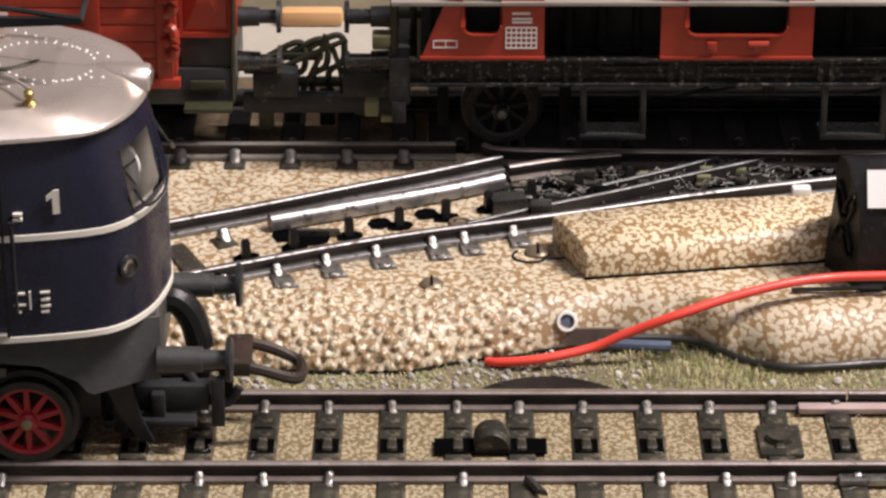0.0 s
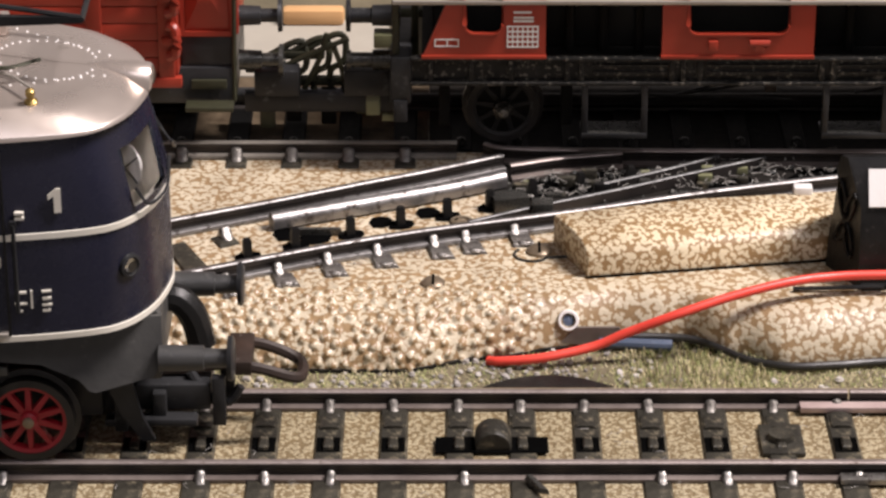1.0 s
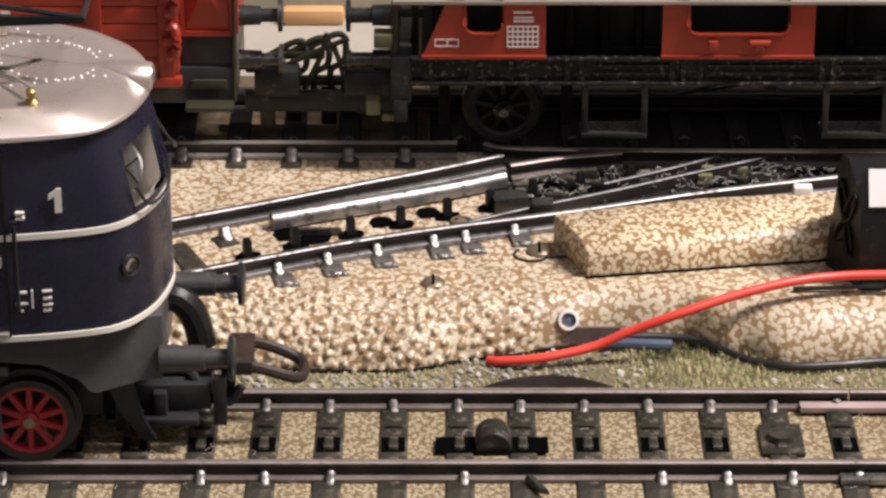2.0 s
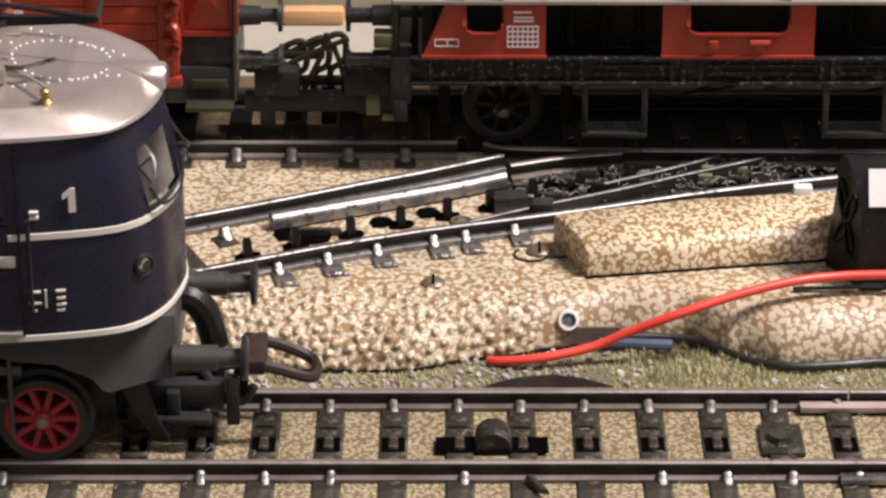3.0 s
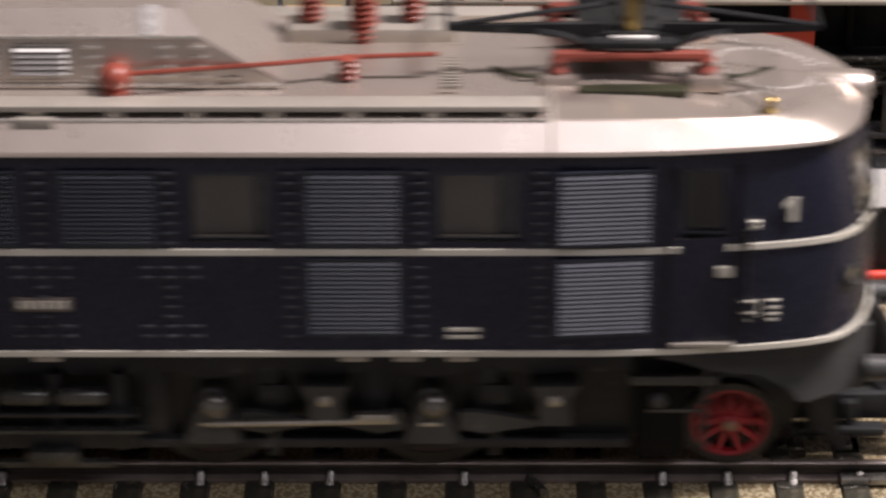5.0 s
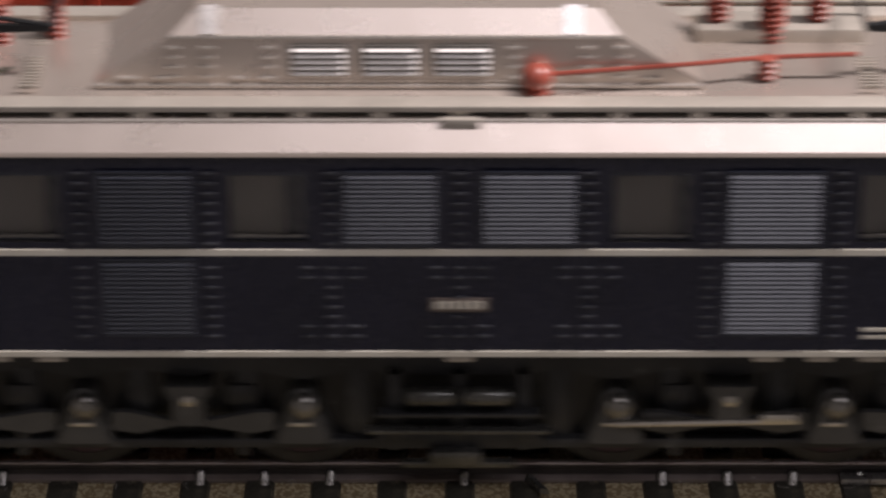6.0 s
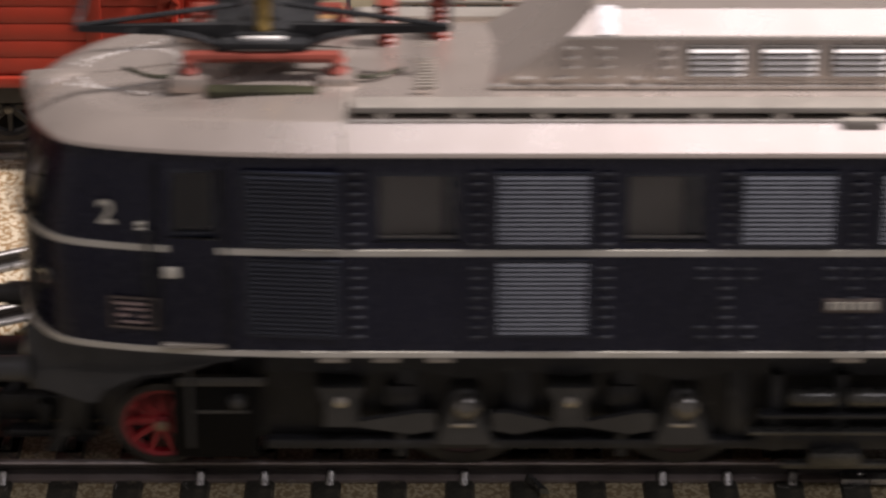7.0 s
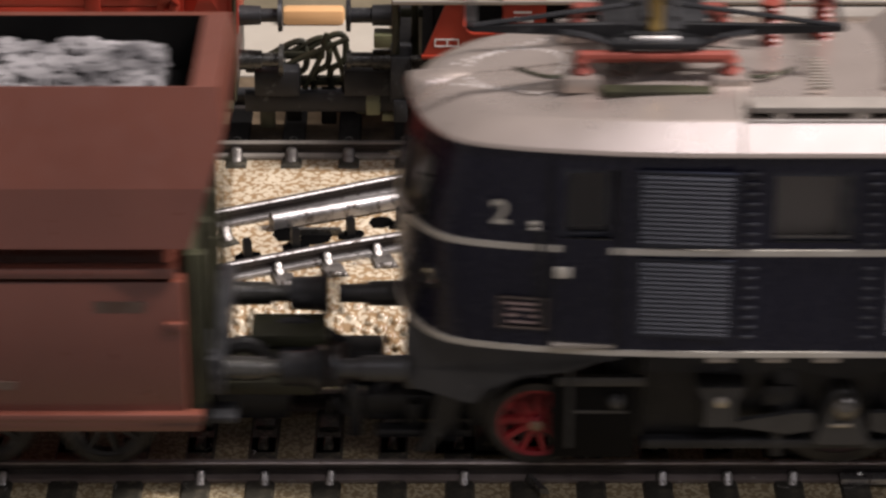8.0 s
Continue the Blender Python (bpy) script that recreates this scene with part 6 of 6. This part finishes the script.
def red_van():
    Y = 77.5
    t = thing("red_goods_van", "red planked model goods van with cast corner brackets", "goods van", (0, 0, 0))
    bm = bm_new()
    box(bm, -140, -37.2, Y + 0.5, Y + 29, 21.0, 47)
    part("van_body", bm, M_VANRED, t, smooth=0)
    bm = bm_new()
    box(bm, -51.4, 51.4, -0.3, 0.3, -1.22, 1.22, 0.16)
    plank = mesh_of("plank", bm, M_VANRED)
    for k in range(11):
        put(plank, t, (-88.5, Y + 0.3, 22.9 + k * 2.55))
    for x in (-38.6, -48.6, -90):
        bm = bm_new()
        box(bm, x - 1.1, x + 1.1, Y - 0.6, Y + 0.4, 20.6, 47, 0.25)
        if x == -38.6:
            for z in (27.0, 33.5):
                tube(bm, smooth_path([(x + 0.4, Y - 0.6, z + 2.2), (x + 1.4, Y - 1.2, z + 1.8), (x + 1.4, Y - 1.2, z - 1.6), (x + 0.3, Y - 0.7, z - 2.4)], 4), 0.75, 8)
                box(bm, x - 0.6, x + 1.0, Y - 1.3, Y, z - 0.6, z + 0.6, 0.2)
        part("post", bm, M_VANRED, t)
    bm = bm_new()
    box(bm, -140, -36.6, Y - 0.8, Y + 0.6, 19.9, 21.4, 0.2)
    part("bottom_rail", bm, M_VANRED, t)
    # end wall set back, with pressed panel
    bm = bm_new()
    box(bm, -37.2, -28.8, Y + 5, Y + 24, 25.6, 47, 0.3)
    e = part("end_cabin", bm, M_VANRED, t)
    bm = bm_new()
    loft(bm, [[(-36.4, Y + 4.9, 26.3), (-30.0, Y + 4.9, 26.3), (-30.0, Y + 4.9, 38), (-36.4, Y + 4.9, 38)], [(-34.4, Y + 4.2, 30.9), (-32.4, Y + 4.2, 30.9), (-32.4, Y + 4.2, 35), (-34.4, Y + 4.2, 35)]])
    part("pressed_panel", bm, M_VANRED, e, smooth=0)
    bm = bm_new()
    for a in ((-37, -36.4), (-30, -29.2)):
        box(bm, a[0], a[1], Y + 4.4, Y + 5.1, 25.6, 47)
    box(bm, -36.4, -30, Y + 4.4, Y + 5.1, 25.6, 26.3)
    part("panel_frame", bm, M_VANRED, e, smooth=0)
    bm = bm_new()
    box(bm, -140, -29.4, Y + 4, Y + 25, 15.5, 21, 0.3)
    box(bm, -37, -29.4, Y + 4.6, Y + 24, 20, 25.6, 0.3)
    part("underframe", bm, M_FRAME, t)
    bm = bm_new()
    box(bm, -36.4, -29.6, Y + 0.5, Y + 3.4, 15.6, 16.3, 0.2)
    box(bm, -35.6, -30.6, Y + 3.2, Y + 3.8, 18.0, 19.4, 0.2)
    tube(bm, [(-29.6, Y + 4.2, 16), (-29.2, Y + 4.2, 36)], 0.35, 6)
    part("footstep", bm, M_OLIVE, t, "dark metal footstep")
    bm = bm_new()
    box(bm, -46.2, -42.6, Y - 0.45, Y - 0.2, 33.4, 35.2)
    box(bm, -46.0, -42.8, Y - 0.55, Y - 0.3, 33.6, 33.9)
    part("lettering_bar", bm, M_WHITE, t, smooth=0)
    for z, y in ((27.7, Y + 7.2), (20.9, Y + 7.2)):
        bm = bm_new()
        lathe(bm, (-29, y, z), (1, 0, 0), [(0, 1.5), (3.2, 1.35), (3.3, 1.0), (5.6, 1.0), (5.7, 2.4 if z > 25 else 2.3), (6.3, 2.3)], 18)
        part("buffer", bm, M_FRAME if z > 25 else M_STEELBOX, t, "dusty black buffer")
    ws = spoked_wheel(t, -62, Y + 6.2, 5.2, 8, M_FRAME)
    ws.location.z = (RT + 5.2) * MM
    return t


def crane_wagon():
    Y = 77.5
    t = thing("crane_carrier_wagon", "black model railway crane wagon with orange-red side plates", "wagon")
    bm = bm_new()
    box(bm, -4.5, 130, Y, Y + 0.7, 20.6, 24.0, 0.15)
    fr = part("side_beam", bm, M_DUSTYBLACK, t, "dusty black channel beam")
    for z in (20.3, 24.0):
        bm = bm_new()
        box(bm, -4.5, 130, Y - 1.0, Y + 0.4, z, z + 0.5, 0.12)
        part("beam_flange", bm, M_DUSTYBLACK, fr)
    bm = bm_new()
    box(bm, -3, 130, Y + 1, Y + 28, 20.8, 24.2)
    part("deck", bm, M_DEEPBLACK, t, smooth=0)
    for x in (-1.8, 4.0, 9.6, 17.4, 19.4, 32.0, 33.6, 36.0, 53.0, 54.6):
        bm = bm_new()
        box(bm, x - 0.35, x + 0.35, Y - 0.7, Y + 0.2, 20.7, 24.1, 0.1)
        part("rib", bm, M_DUSTYBLACK, fr)
    for x0, x1 in ((21, 31.5), (37, 52), (55.5, 70)):
        bm = bm_new()
        box(bm, x0, x1, Y - 0.5, Y + 0.1, 21.7, 22.2)
        box(bm, x0, x1, Y - 0.5, Y + 0.1, 23.0, 23.3)
        part("stiffener", bm, M_DUSTYBLACK, fr, smooth=0)
    # end post at the left
    bm = bm_new()
    box(bm, -7.4, -4.4, Y - 0.5, Y + 26, 17.4, 24.4, 0.3)
    box(bm, -7.0, -5.0, Y - 0.8, Y + 0.6, 14.6, 18, 0.3)
    part("end_beam", bm, M_FRAME, t)
    bm = bm_new()
    for x, y in ((-6.6, Y + 1), (-4.0, Y + 8)):
        tube(bm, [(x, y, 17), (x, y, 40)], 0.55, 8)
    box(bm, -6.8, -2.8, Y + 8, Y + 9, 27, 28.2, 0.2)
    box(bm, -6.8, -2.8, Y + 8, Y + 9, 31.0, 32.4, 0.2)
    part("end_ladder", bm, M_OLIVE, t, "olive-black end ladder")
    for z, y in ((27.7, Y + 7.2), (20.9, Y + 7.2)):
        bm = bm_new()
        lathe(bm, (-6, y, z), (-1, 0, 0), [(0, 1.6), (4.0, 1.5), (4.1, 1.1), (7.0, 1.1), (7.1, 2.4 if z > 25 else 1.4), (7.7, 2.3 if z > 25 else 1.3)], 18)
        part("buffer", bm, M_FRAME if z > 25 else M_STEELBOX, t, "dusty black buffer")
    bm = bm_new()
    box(bm, -9.8, -6.6, Y + 5, Y + 8, 23.4, 25.5, 0.3)
    part("lamp_bracket", bm, M_OLIVEPALE, t, "olive green bracket")
    # red side plates with cut-outs
    def rounded(x0, x1, z0, z1, r, n=4):
        out = []
        for cx, cz, a0 in ((x0 + r, z0 + r, 180), (x1 - r, z0 + r, 270), (x1 - r, z1 - r, 0), (x0 + r, z1 - r, 90)):
            for k in range(n):
                a = radians(a0 + 90 * k / (n - 1))
                out.append((cx + r * math.cos(a), cz + r * math.sin(a)))
        return out
    def match(hole, x0, x1, z0, z1, lean=0.0):
        out = []
        n = len(hole) // 4
        corners = [(x0, z0), (x1, z0), (x1, z1), (x0 + lean, z1)]
        for i in range(len(hole)):
            c = corners[i // n]
            nx = corners[(i // n + 1) % 4]
            f = (i % n) / n
            out.append((c[0] + (nx[0] - c[0]) * f * 0.999, c[1] + (nx[1] - c[1]) * f * 0.999))
        return out
    for x0, x1, hx0, hx1, hz, lean in ((-2.9, 14.3, 3.0, 8.3, 28.2, 4.0), (30.5, 51.7, 34.1, 48.1, 28.1, 0.0)):
        bm = bm_new()
        hole = rounded(hx0, hx1, hz, 38.0, 1.3)
        plate_with_hole(bm, match(hole, x0, x1, 24.5, 40.0, lean * 1.6), hole, Y - 0.9, Y - 0.1)
        pl = part("side_plate", bm, M_CRANERED, t, "orange-red plate with rounded cut-out", smooth=20)
        bm = bm_new()
        sweep(bm, [(x, Y - 1.0, z) for x, z in hole + hole[:1]], [(-0.35, -0.15), (0.35, -0.15), (0.35, 0.15), (-0.35, 0.15)])
        part("opening_rim", bm, M_CRANERED, pl)
        bm = bm_new()
        box(bm, x0 - 0.1, x1 + 0.1, Y - 1.15, Y - 0.2, 24.4, 24.95, 0.12)
        part("plate_foot", bm, M_CRANERED, pl)
    for x in (37.6, 44.1):
        bm = bm_new()
        box(bm, x - 0.7, x + 0.7, Y - 1.6, Y - 0.8, 25.8, 27.3, 0.2)
        if x > 40:
            tube(bm, [(x - 1.4, Y - 1.5, 27.0), (x + 1.4, Y - 1.5, 27.0)], 0.45, 8)
        part("catch", bm, M_CRANERED, t, "small red catch")
    # writing as plain bars: framed grid and small lines
    bm = bm_new()
    for k in range(7):
        box(bm, 8.9 + k * 0.7, 9.1 + k * 0.7, Y - 0.98, Y - 0.88, 26.1, 29.3)
    for k in range(5):
        box(bm, 8.9, 13.3, Y - 1.0, Y - 0.9, 26.1 + k * 0.76, 26.3 + k * 0.76)
    part("lettering_grid", bm, M_WHITE, t, "white ruled lettering grid", smooth=0)
    bm = bm_new()
    for z in (26.2, 27.2):
        box(bm, -1.2, 2.2, Y - 0.98, Y - 0.88, z, z + 0.18)
    for x in (-1.2, 0.5, 2.05):
        box(bm, x, x + 0.18, Y - 1.0, Y - 0.9, 26.2, 27.38)
    part("lettering_frame", bm, M_WHITE, t, smooth=0)
    for z, w in ((29.9, 2.8), (30.4, 2.8), (31.2, 2.5)):
        bm = bm_new()
        box(bm, 9.8, 9.8 + w, Y - 0.98, Y - 0.88, z, z + 0.3)
        part("lettering_bar", bm, M_WHITE, t, smooth=0)
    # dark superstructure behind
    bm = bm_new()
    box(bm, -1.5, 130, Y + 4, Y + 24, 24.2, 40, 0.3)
    part("machine_house", bm, M_DEEPBLACK, t, "black machine house behind the plates", smooth=0)
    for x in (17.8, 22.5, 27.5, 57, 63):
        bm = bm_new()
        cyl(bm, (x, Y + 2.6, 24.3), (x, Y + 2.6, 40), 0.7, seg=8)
        part("post", bm, M_DEEPBLACK, t)
    bm = bm_new()
    box(bm, -7, 130, Y - 1.4, Y + 3, 32.6, 33.2, 0.15)
    part("roof_edge", bm, M_SILVERD, t, "grey roof edge strip")
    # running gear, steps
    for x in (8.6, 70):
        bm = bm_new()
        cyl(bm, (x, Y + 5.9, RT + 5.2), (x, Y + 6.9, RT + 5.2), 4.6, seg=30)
        part("wheel_disc", bm, M_DEEPBLACK, t)
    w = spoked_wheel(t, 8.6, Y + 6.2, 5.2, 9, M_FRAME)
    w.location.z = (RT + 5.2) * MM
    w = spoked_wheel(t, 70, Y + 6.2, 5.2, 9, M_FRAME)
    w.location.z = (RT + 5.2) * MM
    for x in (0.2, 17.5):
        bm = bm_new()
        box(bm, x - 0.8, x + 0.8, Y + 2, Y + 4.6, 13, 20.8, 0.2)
        part("axle_guard", bm, M_DEEPBLACK, t)
    bm = bm_new()
    lathe(bm, (8.6, Y + 5.2, RT + 5.2), (0, -1, 0), [(0, 1.5), (0.9, 1.4), (1.3, 0.9), (2.0, 0.7), (2.2, 0.3)], 12)
    part("axlebox", bm, M_AXLECAP, t, "rubbed axle end")
    for x in (19.5, 53.4):
        bm = bm_new()
        for a in (0, 8.4):
            box(bm, x + a, x + a + 0.9, Y - 0.8, Y + 0.2, 12.4, 20.4, 0.15)
        box(bm, x, x + 9.3, Y - 1.0, Y + 3.6, 12.2, 13.0, 0.15)
        part("footstep", bm, M_FRAME, t, "dusty black footstep")
        bm = bm_new()
        box(bm, x + 1.0, x + 8.4, Y - 0.8, Y + 3.4, 13.0, 13.06)
        part("tread", bm, M_STEELBOX, t, smooth=0)
    # truss rods and brake rigging under the frame
    for x0, z0, x1, z1, yy in ((28, 17.0, 52, 19.2, 9), (29, 13.6, 52, 17.2, 10), (30, 12.6, 46, 16.6, 12), (28, 15.2, 50, 14.4, 8), (60, 18.6, 76, 13.2, 9), (59.5, 14.2, 76, 17.6, 11)):
        bm = bm_new()
        tube(bm, [(x0, Y + yy, z0), (x1, Y + yy, z1)], 0.22, 6)
        part("truss_rod", bm, M_FRAME, t)
    for x, z in ((33, 17.6), (41, 18.2), (47, 16.0)):
        bm = bm_new()
        box(bm, x - 0.8, x + 0.8, Y + 8, Y + 9.4, z - 0.5, z + 0.5, 0.15)
        part("rod_bracket", bm, M_RUST, t)
    bm = bm_new()
    box(bm, -10.9, -8.9, Y + 2.2, Y + 4.4, 14.4, 16.6, 0.25)
    box(bm, -8.6, -6.6, Y + 2.0, Y + 3.0, 13.6, 14.6, 0.2)
    part("step_block", bm, M_OLIVEPALE, t, "dusty olive step block")
    # coupler loops in the gap
    bm = bm_new()
    y = Y + 12
    for k, (dx, dz) in enumerate(((0, 0), (2.4, 0.6), (-3.2, -0.5))):
        tube(bm, smooth_path([(-22 + dx, y, 20.0 + dz), (-18 + dx, y, 22.2 + dz), (-16.5 + dx, y, 21.6 + dz), (-16.6 + dx, y - 1, 18.6 + dz), (-18.6 + dx, y - 1, 17.0 + dz), (-18.4 + dx, y - 1, 13.0 + dz)], 4), 0.5, 8)
    box(bm, -24.5, -17, y - 0.8, y + 0.8, 19.2, 20.4, 0.3)
    box(bm, -23.5, -12, y - 0.6, y + 0.6, 15.0, 16.4, 0.3)
    part("coupler", bm, M_OLIVE, t, "tangled dark coupler loops")
    for x0, x1, yy, z0, z1, m in ((-28.4, -22.6, 10, 17.6, 19.6, M_FRAME), (-26.4, -24.2, 9, 9.4, 15.6, M_OLIVE), (-22.6, -20.4, 9.5, 10.2, 14.6, M_DEEPBLACK), (-17.6, -15.4, 9.5, 9.8, 15.2, M_DEEPBLACK), (-12.6, -10.2, 9, 11.6, 17.6, M_OLIVE)):
        bm = bm_new()
        box(bm, x0, x1, Y + yy, Y + yy + 1.6, z0, z1, 0.3)
        part("coupler_bracket", bm, m, t)
    for x0, z0, x1, z1 in ((-23, 18.5, -13.5, 22.8), (-20, 15, -16.6, 23.6), (-14.4, 12.5, -15.6, 21.5)):
        bm = bm_new()
        tube(bm, smooth_path([(x0, Y + 10.5, z0), ((x0 + x1) / 2 + 0.6, Y + 10.2, (z0 + z1) / 2 + 0.5), (x1, Y + 10.5, z1)], 4), 0.42, 8)
        part("hose", bm, M_OLIVE, t, "dark olive hose")
    bm = bm_new()
    box(bm, -30, -6, Y + 13, Y + 16, 11.5, 13.0, 0.3)
    part("coupler_base", bm, M_FRAME, t)
    bm = bm_new()
    box(bm, -28.5, -6.5, Y + 8, Y + 9.6, 12.4, 15.4, 0.3)
    box(bm, -27, -20.5, Y + 7.4, Y + 11, 15.0, 19.0, 0.5)
    box(bm, -14.2, -7.5, Y + 7.4, Y + 11, 15.0, 19.0, 0.5)
    part("draw_beam", bm, M_FRAME, t, "dirty black draw beam")
    return t


def back_scene():
    t = thing("back_track", "dark model track under the standing wagons", "track")
    bm = bm_new()
    box(bm, -420, -75.2, 72, 112, 0, 6.4)
    box(bm, 75.2, 420, 72, 112, 0, 6.4)
    part("roadbed", bm, M_BALLAST, t, smooth=0)
    # shade below the standing wagons is painted into both bed strips
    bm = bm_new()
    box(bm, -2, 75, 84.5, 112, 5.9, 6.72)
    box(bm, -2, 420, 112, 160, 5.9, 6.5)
    part("shade_painted_bed", bm, M_DARKBED, t, "near-black ballast painted for the shade under the wagons", smooth=0)
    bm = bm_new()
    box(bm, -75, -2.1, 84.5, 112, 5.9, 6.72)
    part("brown_bed", bm, M_BROWNBED, t, "brown ballast darkened in colour for the wagons' shade", smooth=0)
    bm = bm_new()
    prof = [(-1.75, 0), (1.75, 0), (1.45, 0.42), (-1.45, 0.42)]
    loft(bm, [[(x, y, z) for x, z in prof] for y in (84.6, 98.8)])
    sl = mesh_of("sleeper", bm, M_DEEPBLACK)
    for k in range(-9, 10):
        put(sl, t, (-21.7 + k * 8.1, 0, 6.6))
    bm = bm_new()
    lathe(bm, (0, 0, 0), (0, 0, 1), [(0, 0.8), (0.7, 0.7), (1.0, 0.3)], 8)
    st = mesh_of("contact_stud", bm, M_STEELBOX)
    for k in range(-9, 10):
        put(st, t, (-21.7 + k * 8.1, 86.6, 7.0))
    p = thing("station_platform", "pale card platform with an edge strip coloured as warm light", "platform")
    bm = bm_new()
    box(bm, -60, -8.5, 113, 136, 0, 6.6, 0.4)
    part("platform_block", bm, M_PALE, p)
    # edge strip, its warm light put into the colour
    bm = bm_new()
    box(bm, -25.4, -15.6, 133.0, 136.0, 6.6, 9.2, 0.8)
    part("warm_edge_strip", bm, M_WARMSTRIP, p, "edge strip with warm light painted into its colour")


LOCO = locomotive()
WHEELS = [spoked_wheel(LOCO, x, -8.7, 5.3, 10, M_REDWHEEL) for x in (77.9, -78.3)]
DRIVERS = [spoked_wheel(LOCO, x, -8.6, 7.9, 12, M_MAROON, "driving_wheel") for x in (43.2, 18, -18, -43.2)]
HOPPER, HWHEELS = hopper()
red_van()
crane_wagon()
back_scene()

# ---- what moves ----
# seconds, place of the locomotive's middle along the track, sideways sway of the body
RUN = [(0.0, -126.1, 2.5), (1.7, -126.1, 2.5), (2.5, -125.9, 2.5), (2.8, -125.3, 2.5), (3.0, -124.5, 2.6), (3.1, -124.2, 2.7), (3.2, -123.1, 2.8), (3.3, -121.0, 2.9), (3.4, -118.0, 2.9),
       (3.5, -114.4, 2.8), (3.6, -109.9, 2.5), (3.7, -105.0, 2.0), (3.8, -100.1, 1.5), (4.0, -90.6, 0.7), (4.5, -67.4, 0.0), (4.7, -58.4, 0.2), (5.8, -7.5, 0.3), (6.2, 11.2, 0.1), (6.5, 24.2, 0.0),
       (6.8, 36.8, 0.0), (7.0, 45.6, 0.0), (7.5, 67.5, 0.0), (8.0, 89.1, 0.0)]


def run_at(t):
    for a, b in zip(RUN, RUN[1:]):
        if t <= b[0] + 1e-6:
            f = (t - a[0]) / (b[0] - a[0])
            return a[1] + (b[1] - a[1]) * f, a[2] + (b[2] - a[2]) * f
    return RUN[-1][1:]


def motions():
    times = [round(0.1 * k, 2) for k in range(81)]
    walk(LOCO, [(t, pose(run_at(t)[0] * MM, (NEAR + run_at(t)[1]) * MM, RT * MM)) for t in times])
    walk(HOPPER, [(t, pose((run_at(t)[0] - 164.3) * MM, NEAR * MM, RT * MM)) for t in times])
    for ws, sway in ((WHEELS, 0.75), (DRIVERS, 1.0), (HWHEELS, 0.0)):
        for w in ws:
            x, y, z = w.location
            walk(w, [(t, pose(x, y - sway * run_at(t)[1] * MM, z, 0, math.degrees((run_at(t)[0] + 126.1) * MM / z), 0)) for t in times])


motions()
